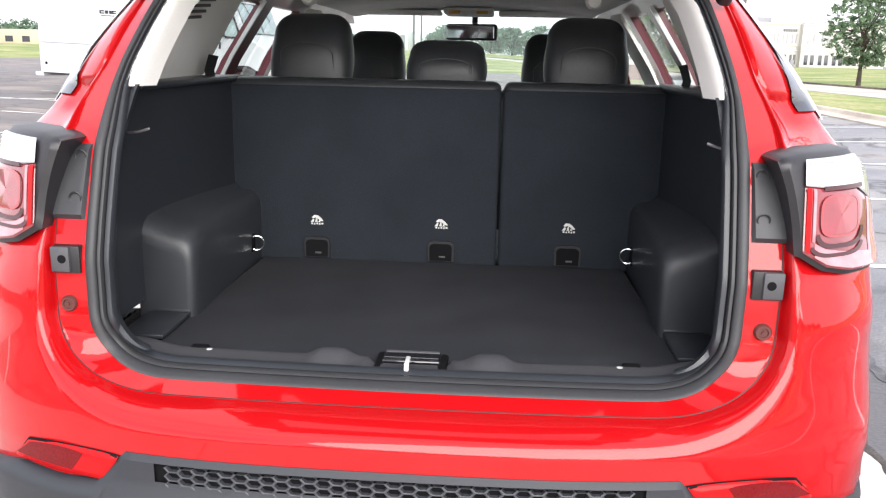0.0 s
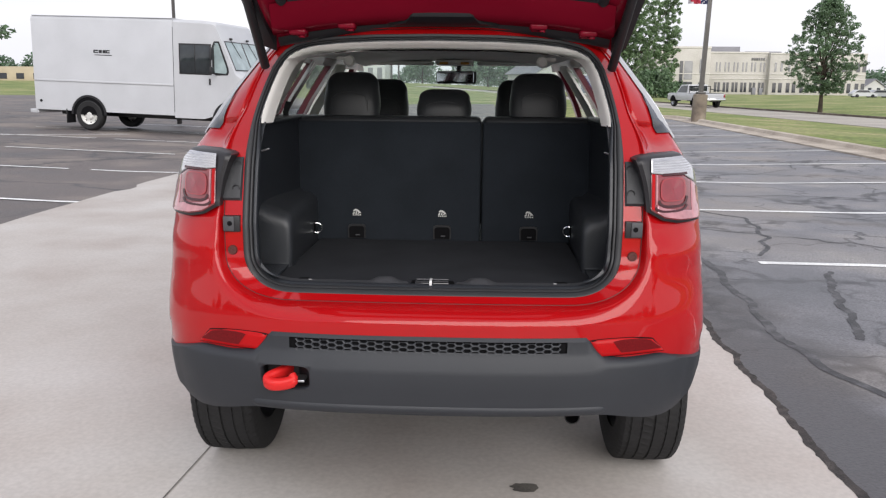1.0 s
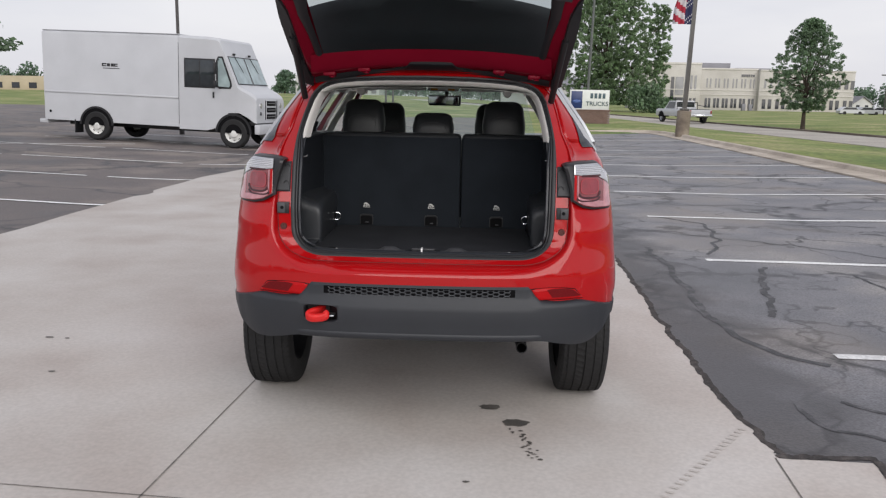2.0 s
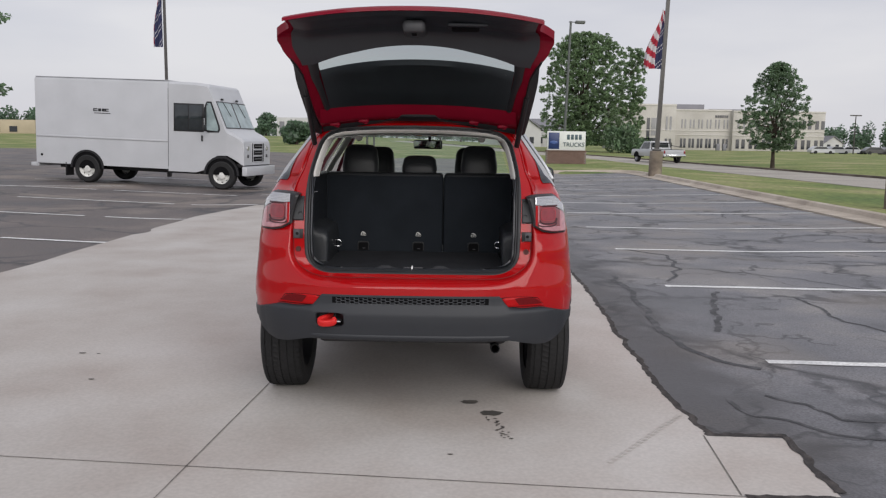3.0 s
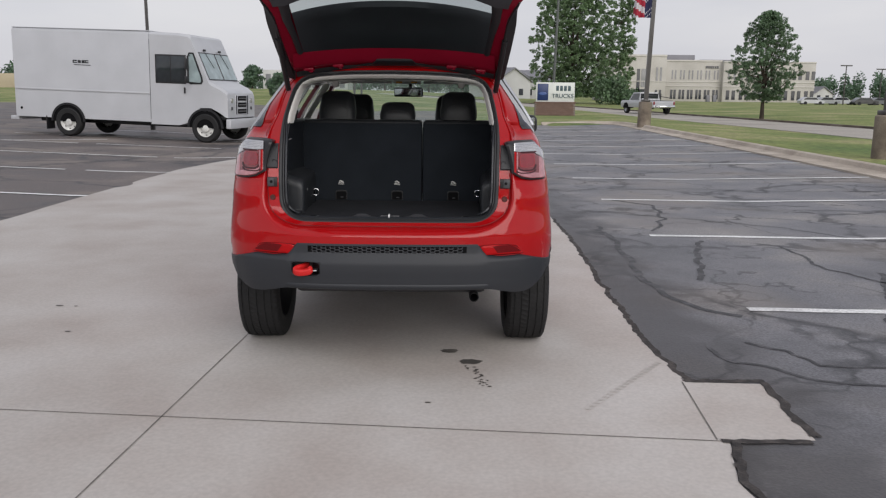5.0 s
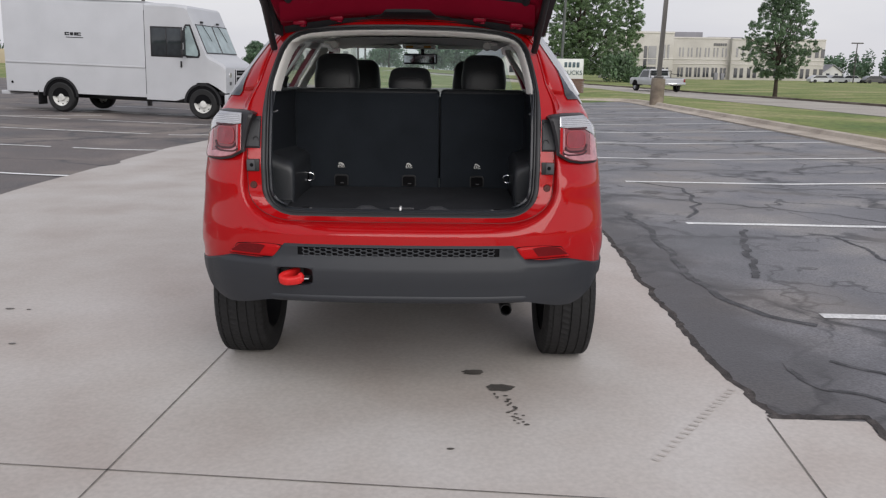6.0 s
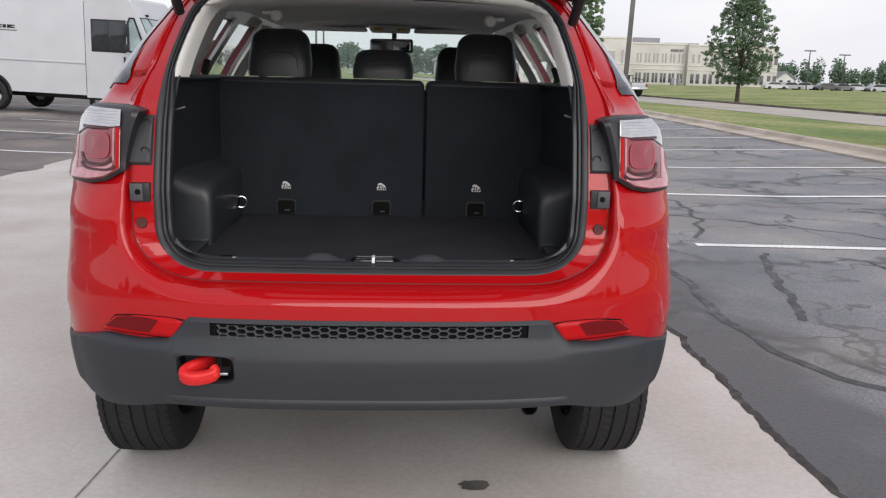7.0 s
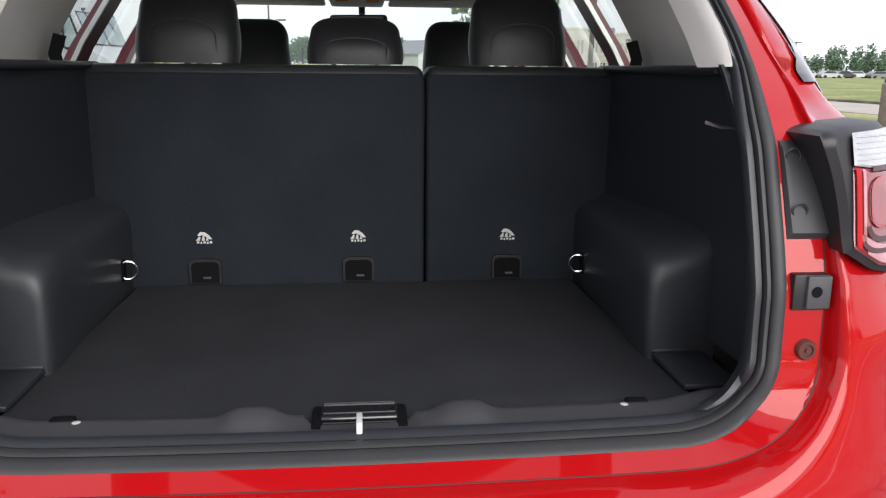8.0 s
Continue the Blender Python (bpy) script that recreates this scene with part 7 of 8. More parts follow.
# badge: plain bars in dark ink
bm = bmesh.new()
for x, z, w, h in ((0.02, 2.335, 0.13, 0.035), (0.02, 2.275, 0.13, 0.03), (-0.045, 2.305, 0.04, 0.09), (0.16, 2.305, 0.10, 0.09), (0.285, 2.305, 0.09, 0.09), (0.40, 2.335, 0.13, 0.03), (0.40, 2.275, 0.13, 0.03), (0.36, 2.305, 0.035, 0.09), (0.25, 2.205, 0.56, 0.02)):
    box(bm, (x + 0.30, -HW - 0.004, z), (w, 0.006, h), 0.0)
part("badge", bm, BLACK_PLASTIC, body, "small black company mark of bars")
bm = bmesh.new()
box(bm, (3.92, -HW - 0.02, 1.56), (0.05, 0.04, 0.18), 0.012)
part("door_handle", bm, BLACK_PLASTIC, cab, "black door handle")
bm = bmesh.new()
for x in (4.55, 4.72):
    box(bm, (x, -HW - 0.008, 0.98), (0.13, 0.02, 0.05), 0.01)
part("side_badge", bm, BLACK_PLASTIC, cab)
bm = bmesh.new()
rod(bm, (-1.60, -HW - 0.012, 0.82), (-1.60, -HW + 0.01, 0.82), 0.04, None, 12)
part("side_marker", bm, DARK_TRIM, body, "small dark side marker")


# ---- poles and flags ----
POLE_BROWN = material("brown_painted_steel", (0.055, 0.050, 0.048), 0.45, 0.0, 0.2, grain=0.1, grain_scale=20, blotch=0.15, blotch_scale=2)
BASE_CONCRETE = ramp_material("pole_base_concrete", (0.20, 0.165, 0.13), (0.13, 0.105, 0.085), (0.28, 0.24, 0.19), 2.2, 50, 0.9, 0.3)
FLAG_RED = material("flag_red", (0.34, 0.018, 0.04), 0.8, grain=0.1, grain_scale=60, blotch=0.1, blotch_scale=4)
FLAG_WHITE = material("flag_white", (0.52, 0.50, 0.52), 0.8, grain=0.05, grain_scale=60, blotch=0.06, blotch_scale=4)
FLAG_BLUE = material("flag_blue", (0.018, 0.022, 0.070), 0.8, grain=0.1, grain_scale=60, blotch=0.1, blotch_scale=4)


def flag(parent, x, y, z0, z1, wide, seed, toward=-1, field=0.38):
    """A limp striped flag, hung from the pole: it falls in folds beside it."""
    bm = bmesh.new()
    nu, nv = 26, 40
    vs_ = []
    for i in range(nu + 1):
        u = i / nu
        col = []
        for j in range(nv + 1):
            v = j / nv
            w = wide * (0.16 + 0.84 * smooth01(0.0, 0.85, v))
            fold = 0.10 * w * math.sin(u * 15 + seed + 3 * v) * (0.3 + u)
            col.append(bm.verts.new((x + toward * u * w, y + fold + 0.05 * noise.noise((u * 3, v * 3, seed)), z1 - (z1 - z0) * v * (1 - 0.10 * u * (1 - v)) + 0.10 * (u * (1 - v)))))
        vs_.append(col)
    for i in range(nu):
        for j in range(nv):
            f = bm.faces.new((vs_[i][j], vs_[i + 1][j], vs_[i + 1][j + 1], vs_[i][j + 1]))
            u, v = (i + 0.5) / nu, (j + 0.5) / nv
            k = 1.5 * u + v * 10
            f.material_index = int(k) % 2
            if u < field and v > 0.22 - 0.2 * u:
                f.material_index = 2
                if (i * 3 + j * 5) % 11 in (0, 4) and i % 2 == 0:
                    f.material_index = 1
    thicken(bm, (0, 0.004, 0))
    part("flag", bm, [FLAG_RED, FLAG_WHITE, FLAG_BLUE], parent, "limp striped flag with a starred blue field", 60)


def light_pole(x, y, z, height, lean, base_r, base_h, flag_z, wide, seed, label):
    p = thing("flag_pole", label, "pole", pose(x, y, z, 0, lean, 0), group="poles with flags")
    bm = bmesh.new()
    lathe(bm, [(base_r, -0.1), (base_r, base_h - 0.03), (base_r - 0.03, base_h), (0.001, base_h)], 24, "z", (0, 0, 0))
    if base_r > 0.1:
        part("concrete_base", bm, BASE_CONCRETE, p, "stained round concrete base")
    else:
        part("pole_foot", bm, POLE_BROWN, p)
    bm = bmesh.new()
    box(bm, (0, 0, base_h + 0.05), (0.34, 0.34, 0.10), 0.02)
    part("base_cover", bm, POLE_BROWN, p, "brown base cover")
    bm = bmesh.new()
    ring = lambda s, zz: [(-s, -s, zz), (s, -s, zz), (s, s, zz), (-s, s, zz)]
    slim = 1.0 if base_r > 0.1 else 0.55
    loft(bm, [ring(0.085 * slim, base_h), ring(0.075 * slim, height * 0.6), ring(0.065 * slim, height)], True, True)
    part("shaft", bm, POLE_BROWN, p, "square brown steel shaft")
    flag(p, -0.09, 0, flag_z[0], flag_z[1], wide, seed, -1, 0.9 if base_r < 0.1 else 0.38)
    return p


light_pole(9.9, 13.3, 0.2, 11, 0.0, 0.26, 0.95, (4.45, 6.9), 0.55, 1.0, "brown square pole with flag on concrete base by the kerb")
light_pole(9.3, 31.8, 0.16, 11, 1.6, 0.29, 1.08, (4.65, 7.1), 0.75, 2.0, "leaning brown pole with limp flag beside the verge")
light_pole(-10.25, 25.6, 0.2, 11, 0.0, 0.09, 0.1, (4.6, 6.7), 0.36, 3.3, "dark pole with limp flag behind the delivery truck")

lamp_post = thing("street_lamp", "grey steel lamp post with box head behind the sign", "street lamp", pose(8.55, 56.0, 0.13, 0, 1.3, 0))
bm = bmesh.new()
rod(bm, (0, 0, 0), (0, 0, 10.2), 0.11, 0.08, 14)
POST_GREEN = material("grey_green_post", (0.09, 0.10, 0.095), 0.5, grain=0.1, blotch=0.12)
part("post", bm, POST_GREEN, lamp_post, "grey-green steel post")
bm = bmesh.new()
box(bm, (0.10, 0, 10.15), (0.5, 0.06, 0.06), 0.01)
part("arm", bm, POST_GREEN, lamp_post)
bm = bmesh.new()
box(bm, (0.68, 0, 10.15), (0.70, 0.40, 0.20), 0.04)
part("lamp_head", bm, POST_GREEN, lamp_post, "grey box lamp head")


def far_lamp(x, y, z, h, two):
    p = thing("street_lamp", "thin far-off car park lamp post", "street lamp", pose(x, y, z), group="far lamp posts")
    bm = bmesh.new()
    rod(bm, (0, 0, 0), (0, 0, h), 0.13, 0.09, 8)
    part("post", bm, POLE_BROWN, p)
    for s in ((-1, 1) if two else (1,)):
        bm = bmesh.new()
        box(bm, (s * 0.6, 0, h - 0.1), (0.9, 0.4, 0.22), 0.04)
        part("lamp_head", bm, POLE_BROWN, p)


far_lamp(76.6, 150, 0.1, 7.4, True)
far_lamp(83.4, 150, 0.1, 6.8, True)
far_lamp(-9.0, 84, 0.3, 7.4, False)
far_lamp(-9.4, 96, 0.5, 6.2, False)

# ---- sign on its brick plinth ----
sign = thing("monument_sign", "blue and white dealer sign on brown brick plinth", "sign", pose(8.1, 51.3, 0.06))
BRICK = material("brown_brick", (0.17, 0.105, 0.085), 0.9, grain=0.15, grain_scale=30, random_tint=0.15)
MORTAR = material("mortar", (0.22, 0.19, 0.17), 0.95, grain=0.1, blotch=0.1)
SIGN_BLUE = material("sign_blue", (0.012, 0.03, 0.12), 0.35, blotch=0.08, blotch_scale=2)
SIGN_WHITE = material("sign_white", (0.66, 0.68, 0.66), 0.4, blotch=0.05, blotch_scale=2)
SIGN_INK = material("sign_ink", (0.06, 0.10, 0.12), 0.5, blotch=0.05)
bm = bmesh.new()
box(bm, (0, 0.25, 0.40), (2.74, 0.46, 1.0), 0.01)
plinth = part("plinth", bm, MORTAR, sign, "brown brick plinth")
bm = bmesh.new()
box(bm, (0, 0.25, 0.93), (2.84, 0.56, 0.07), 0.01)
part("plinth_cap", bm, BRICK, plinth)
bm = bmesh.new()
box(bm, (0, 0.25, 1.62), (2.62, 0.30, 1.30), 0.02)
board = part("board", bm, SIGN_WHITE, sign, "white sign board")
bm = bmesh.new()
box(bm, (-0.86, 0.09, 1.62), (0.74, 0.03, 1.12), 0.01)
part("blue_field", bm, SIGN_BLUE, board, "dark blue field")
bm = bmesh.new()
lathe(bm, [(0.001, 0.0), (0.20, 0.0), (0.22, 0.01)], 24, "y", (0, 0, 0))
bmesh.ops.scale(bm, vec=(1.25, 1, 0.5), verts=bm.verts)
bmesh.ops.translate(bm, vec=(-0.86, 0.068, 1.52), verts=bm.verts)
part("oval_mark", bm, material("mark_blue", (0.05, 0.10, 0.30), 0.35, blotch=0.05), board, "blue oval mark")
bm = bmesh.new()
for k in range(4):
    box(bm, (0.13 + 0.27 * k, 0.092, 1.88), (0.19, 0.02, 0.34), 0.01)
part("name_bar", bm, SIGN_INK, board, "dark bars in place of a maker's name")
txt = bpy.data.curves.new("word", "FONT")
txt.body, txt.size, txt.extrude, txt.align_x, txt.align_y = "TRUCKS", 0.40, 0.01, "CENTER", "CENTER"
txt.materials.append(SIGN_INK)
word = new("lettering", txt)
word.parent = board
word.matrix_basis = pose(0.50, 0.066, 1.36, 90, 0, 0)
bm = bmesh.new()
box(bm, (0, 0, 0), (0.19, 0.02, 0.062), 0.002)
one = finish("brick", bm, BRICK)
for r in range(12):
    for c in range(14):
        x = -1.27 + 0.2 * c + (0.1 if r % 2 else 0)
        if x > 1.30:
            continue
        b_ = new("brick", one)
        b_.parent = plinth
        b_.location = (x, 0.016, 0.02 + 0.075 * r)

# ---- pickup on the street ----
pick = thing("pickup_truck", "old white pickup truck on the street", "pickup", pose(16.6, 60.2, ground_sheet(16.6, 60.2) + 0.02, 0, 0, 104))
bm = bmesh.new()
prof = [(-2.65, 0.55), (-2.68, 0.98), (-2.60, 1.02), (2.40, 1.04), (2.62, 0.98), (2.68, 0.60), (2.60, 0.50), (-2.55, 0.50)]
prism(bm, prof, -0.94, 0.94)
bmesh.ops.bevel(bm, geom=list(bm.edges), offset=0.05, segments=2, profile=0.5, affect="EDGES")
pb = part("body", bm, WHITE_PAINT, pick, "white pickup body", 35)
bm = bmesh.new()
loft(bm, [[(-0.45, -0.9, 1.0), (1.35, -0.9, 1.0), (0.80, -0.76, 1.66), (-0.30, -0.76, 1.68)], [(-0.45, 0.9, 1.0), (1.35, 0.9, 1.0), (0.80, 0.76, 1.66), (-0.30, 0.76, 1.68)]], True, True)
pc = part("cab", bm, WHITE_PAINT, pick, "white cab", 30)
for s in (-1, 1):
    bm = bmesh.new()
    loft(bm, [[(-0.28, s * 0.885, 1.08), (1.08, s * 0.885, 1.08), (0.72, s * 0.80, 1.56), (-0.22, s * 0.80, 1.58)], [(-0.28, s * 0.895, 1.08), (1.08, s * 0.895, 1.08), (0.72, s * 0.812, 1.56), (-0.22, s * 0.812, 1.58)]], True, True)
    part("side_window", bm, VAN_GLASS, pc, "dark side window")
    bm = bmesh.new()
    box(bm, (-2.67, s * 0.84, 0.86), (0.04, 0.14, 0.24), 0.01)
    part("tail_lamp", bm, LAMP_RED, pb, "red tail lamp")
    for x in (-1.65, 1.70):
        bm = bmesh.new()
        prism(bm, [(x + 0.45 * math.cos(a), 0.42 + 0.45 * math.sin(a)) for a in [math.pi * k / 12 for k in range(13)]], s * 0.5, s * 0.955)
        part("wheel_arch", bm, DARK_TRIM, pick)
        road_wheel(pick, x, s * 0.82, 0.37, 0.24, STEEL, axis_sign=s)
bm = bmesh.new()
box(bm, (-0.42, 0, 1.38), (0.06, 1.4, 0.36), 0.02)
part("rear_window", bm, VAN_GLASS, pc, "dark rear window")
bm = bmesh.new()
box(bm, (-1.55, 0, 1.045), (2.0, 1.66, 0.02), 0.0)
part("bed_floor", bm, GREY_PLASTIC, pb, "dark open bed")
bm = bmesh.new()
for s in (-0.85, 0.85):
    rod(bm, (-0.62, s, 1.0), (-0.62, s, 1.55), 0.03)
rod(bm, (-0.62, -0.85, 1.55), (-0.62, 0.85, 1.55), 0.03)
rod(bm, (-0.62, -0.85, 1.35), (-2.3, -0.85, 1.22), 0.025)
rod(bm, (-0.62, 0.85, 1.35), (-2.3, 0.85, 1.22), 0.025)
part("bed_rack", bm, BLACK_PLASTIC, pick, "dark bed rack")
bm = bmesh.new()
box(bm, (-2.74, 0, 0.58), (0.14, 1.8, 0.16), 0.03)
part("rear_bumper", bm, CHROME, pick, "bright rear bumper")

# ---- trees ----
BARK = material("bark", (0.055, 0.042, 0.032), 0.95, grain=0.3, grain_scale=12, blotch=0.3, blotch_scale=3, bump=0.6, bump_scale=30)


def leaf_material(name, base):
    m = bpy.data.materials.new(name)
    m.use_nodes = True
    t = m.node_tree
    b = t.nodes["Principled BSDF"]
    b.inputs["Roughness"].default_value = 0.6
    g = t.nodes.new("ShaderNodeNewGeometry")
    r = t.nodes.new("ShaderNodeValToRGB")
    e = r.color_ramp.elements
    e[0].color = (*[c * 0.6 for c in base], 1)
    e[1].color = (*[c * 1.5 for c in base], 1)
    t.links.new(g.outputs["Random Per Island"], r.inputs[0])
    n = t.nodes.new("ShaderNodeTexNoise")
    n.inputs["Scale"].default_value = 0.5
    tc = t.nodes.new("ShaderNodeTexCoord")
    t.links.new(tc.outputs["Object"], n.inputs["Vector"])
    mr = t.nodes.new("ShaderNodeMapRange")
    mr.inputs["From Min"].default_value, mr.inputs["From Max"].default_value = 0.3, 0.7
    mr.inputs["To Min"].default_value, mr.inputs["To Max"].default_value = 0.7, 1.3
    t.links.new(n.outputs["Fac"], mr.inputs["Value"])
    sc = t.nodes.new("ShaderNodeVectorMath")
    sc.operation = "SCALE"
    t.links.new(r.outputs[0], sc.inputs[0])
    t.links.new(mr.outputs[0], sc.inputs["Scale"])
    t.links.new(sc.outputs[0], b.inputs["Base Color"])
    tr = t.nodes.new("ShaderNodeBsdfTranslucent")
    t.links.new(sc.outputs[0], tr.inputs["Color"])
    mx = t.nodes.new("ShaderNodeAddShader")
    t.links.new(b.outputs[0], mx.inputs[0])
    t.links.new(tr.outputs[0], mx.inputs[1])
    t.links.new(mx.outputs[0], t.nodes["Material Output"].inputs["Surface"])
    return m


LEAF = leaf_material("leaf_green", (0.088, 0.130, 0.066))
LEAF_DARK = leaf_material("leaf_dark_green", (0.066, 0.104, 0.056))
LEAF_FAR = leaf_material("leaf_far_green", (0.055, 0.090, 0.056))


def leaves(rng, blobs, count, size):
    """Small leaf quads scattered through soft tufts."""
    bl_ = np.array(blobs)
    weights = (bl_[:, 3] * bl_[:, 4] * bl_[:, 5]) ** 0.8
    k = rng.choice(len(bl_), count, p=weights / weights.sum())
    d = rng.normal(size=(count, 3))
    d /= np.linalg.norm(d, axis=1)[:, None]
    rad = rng.uniform(0.1, 1.0, (count, 1)) ** 0.5
    c = bl_[k, :3] + d * rad * bl_[k, 3:6]
    a = rng.normal(size=(count, 3))
    a /= np.linalg.norm(a, axis=1)[:, None]
    b = np.cross(a, rng.normal(size=(count, 3)))
    b /= np.linalg.norm(b, axis=1)[:, None]
    s = size * rng.uniform(0.6, 1.3, (count, 1))
    verts = np.stack([c - a * s, c + b * s * 0.55, c + a * s, c - b * s * 0.55], axis=1).reshape(-1, 3)
    faces = np.arange(count * 4).reshape(-1, 4)
    return verts.tolist(), faces.tolist()


def tree(name, label, x, y, z, trunk_h, trunk_r, blobs, count, size, mat, limbs=7, seed=1, group=""):
    rng = np.random.default_rng(seed)
    t = thing(name, label, "tree", pose(x, y, z), group=group)
    bm = bmesh.new()
    top = max(b[2] for b in blobs)
    path = [(0.04 * math.sin(k * 1.3 + seed) * k / 3, 0.04 * math.cos(k * 1.7 + seed) * k / 3, top * 0.9 * k / 8) for k in range(9)]
    rings = []
    for k, p in enumerate(path):
        r = trunk_r * (1.25 if k == 0 else 1.0) * (1 - 0.85 * k / 8)
        rings.append([(p[0] + r * math.cos(a), p[1] + r * math.sin(a), p[2] - (0.2 if k == 0 else 0)) for a in [2 * math.pi * q / 9 for q in range(9)]])
    loft(bm, rings, True, True)
    for k in range(limbs):
        b = blobs[int(rng.integers(len(blobs)))]
        zz = trunk_h * rng.uniform(0.8, 1.0) + (top * 0.35) * k / limbs
        p0 = Vector((0, 0, zz))
        p1 = Vector((b[0], b[1], max(b[2], zz + 0.2)))
        mid = p0.lerp(p1, 0.5) + Vector((0, 0, -0.06 * (p1 - p0).length))
        rod(bm, p0, mid, trunk_r * 0.40, trunk_r * 0.26, 7)
        rod(bm, mid, p1, trunk_r * 0.26, trunk_r * 0.08, 6)
    part("trunk", bm, BARK, t, "dark brown trunk and limbs")
    vv, ff = leaves(rng, blobs, count, size)
    me = bpy.data.meshes.new("crown")
    me.from_pydata(vv, [], ff)
    me.materials.append(mat)
    cr = new("crown", me)
    cr.parent = t
    cr["label"] = "leafy green crown with gaps"
    return t


def sprays(rng, w, d, z0, z1, n, taper, small, big):
    """Many small leaf sprays through an outline, thicker towards its skin, each a flat tuft."""
    out = []
    for _ in range(n):
        f = rng.uniform(0, 1)
        a = rng.uniform(0, 2 * math.pi)
        lump = 1 + 0.22 * noise.noise((math.cos(a) * 1.6, math.sin(a) * 1.6, f * 5))
        half = w / 2 * taper(f) * lump
        rr = rng.uniform(0.05, 1.0) ** 0.6
        s = rng.uniform(small, big)
        out.append((half * rr * math.cos(a), d / w * half * rr * math.sin(a), z0 + (z1 - z0) * f + rng.uniform(-0.5, 0.5) * s, s, s, s * rng.uniform(0.5, 1.0)))
    return out


def crown(rng, w, d, z0, z1, n, taper):
    """Blob centres inside an egg-shaped outline."""
    out = []
    for _ in range(n):
        f = rng.uniform(0, 1)
        half = w / 2 * taper(f)
        a, rr = rng.uniform(0, 2 * math.pi), math.sqrt(rng.uniform(0, 1)) * 0.80
        s = rng.uniform(0.16, 0.30) * w
        out.append((half * rr * math.cos(a), d / w * half * rr * math.sin(a), z0 + (z1 - z0) * f, s * 0.9, s * 0.9, s * 0.55))
    return out


rng = np.random.default_rng(7)
bl = sprays(rng, 4.9, 4.6, 1.2, 6.7, 1100, lambda f: interp(f, [(0, 0.42), (0.13, 0.80), (0.33, 1.0), (0.55, 0.88), (0.75, 0.64), (0.9, 0.40), (1, 0.14)]), 0.07, 0.20)
tree("tree", "young leafy green tree on the verge beyond the street", 21.1, 48.4, 0.12, 1.5, 0.13, bl, 34000, 0.058, LEAF_DARK, 30, 3)
bl = sprays(rng, 12.5, 10, 1.2, 17.0, 2600, lambda f: interp(f, [(0, 0.80), (0.3, 1.0), (0.7, 0.95), (0.9, 0.78), (1, 0.5)]), 0.16, 0.42)
bl += [(b[0] + 7.6, b[1] + 2, b[2], b[3], b[4], b[5]) for b in sprays(rng, 4.4, 4, 1.2, 15.4, 480, lambda f: 1 - 0.35 * f, 0.16, 0.42)]
tree("tree", "tall cluster of green poplars behind the sign", 19.4, 115, 0.12, 2.5, 0.35, bl, 110000, 0.135, LEAF, 24, 5)
# shrub low in front of it
bl = [(random.uniform(-2.5, 2.5), random.uniform(-1, 1), random.uniform(0.8, 3.2), 1.3, 1.2, 1.1) for _ in range(14)]
tree("tree", "low bushy tree at the foot of the poplars", 24.6, 108, 0.12, 0.6, 0.12, bl, 3500, 0.24, LEAF_DARK, 5, 8)

# round dark trees and a bush beyond the van
for x, y, w, h, lab in ((-53.6, 230, 7.5, 7.2, "round dark tree beside far offices"), (-23.6, 120, 5.2, 3.4, "broad green bush beyond the lot"), (-105, 150, 8, 6.0, "dark green tree by the far building"), (9, 210, 9, 8.0, "green tree on the far field"), (-3, 230, 12, 7.5, "green tree on the far field"), (-16, 235, 12, 7.0, "green tree on the far field"), (2.5, 190, 7, 6.5, "green tree on the far field")):
    bl = crown(rng, w, w, h * 0.18, h * 0.86, 20, lambda f: math.sin(math.pi * (0.2 + 0.7 * f)))
    tree("tree", lab, x, y, ground_sheet(x, y), h * 0.15, 0.25, bl, 2200, 0.42, LEAF_FAR, 4, int(abs(x) * 7) + 2, "far trees")

# overhanging twigs of a tree at the far left edge
bl = [(random.uniform(-2.2, 1.5), random.uniform(-1.2, 1.2), random.uniform(2.6, 7.6), 0.9, 0.8, 0.30) for _ in range(20)]
tree("tree", "tree with sparse drooping twigs at the lot's edge", -20.3, 28.5, 0.45, 2.2, 0.16, bl, 2600, 0.13, LEAF_DARK, 12, 12)

# woods along the horizon
rng = np.random.default_rng(21)
# last band is unseen, behind the camera, added for the car's paint to reflect
for x0, x1, y, h, dens in ((120, 330, 300, 10.5, 95), (-260, 120, 420, 8, 80), (-330, -130, 280, 9, 50), (-120, 120, -70, 11, 60)):
    blobs_ = []
    for k in range(dens):
        x = x0 + (x1 - x0) * (k + rng.uniform(-0.5, 0.5)) / dens
        hh = h * rng.uniform(0.55, 1.1)
        yy = y + rng.uniform(-12, 12)
        blobs_.append((x, yy, ground_sheet(x, yy) + hh * 0.5, (x1 - x0) / dens * 1.1, 3.0, hh * 0.55))
    vv, ff = leaves(rng, blobs_, 26000, 0.6)
    me = bpy.data.meshes.new("woods")
    me.from_pydata(vv, [], ff)
    me.materials.append(LEAF_FAR)
    tagged(new("woods", me), "far band of dark green trees on the horizon", "woods", kind="stuff")

# ---- office building ----
STONE = ramp_material("pale_precast", (0.475, 0.455, 0.425), (0.42, 0.40, 0.37), (0.52, 0.50, 0.47), 0.25, 6, 0.85, 0.05)
STONE_BAND = ramp_material("precast_band", (0.56, 0.54, 0.51), (0.51, 0.49, 0.46), (0.60, 0.58, 0.55), 0.3, 6, 0.85, 0.05)
PENT = material("penthouse_grey", (0.20, 0.20, 0.22), 0.7, blotch=0.1, blotch_scale=0.3)
WIN = material("office_glass", (0.03, 0.033, 0.04), 0.08, blotch=0.2, blotch_scale=0.4)
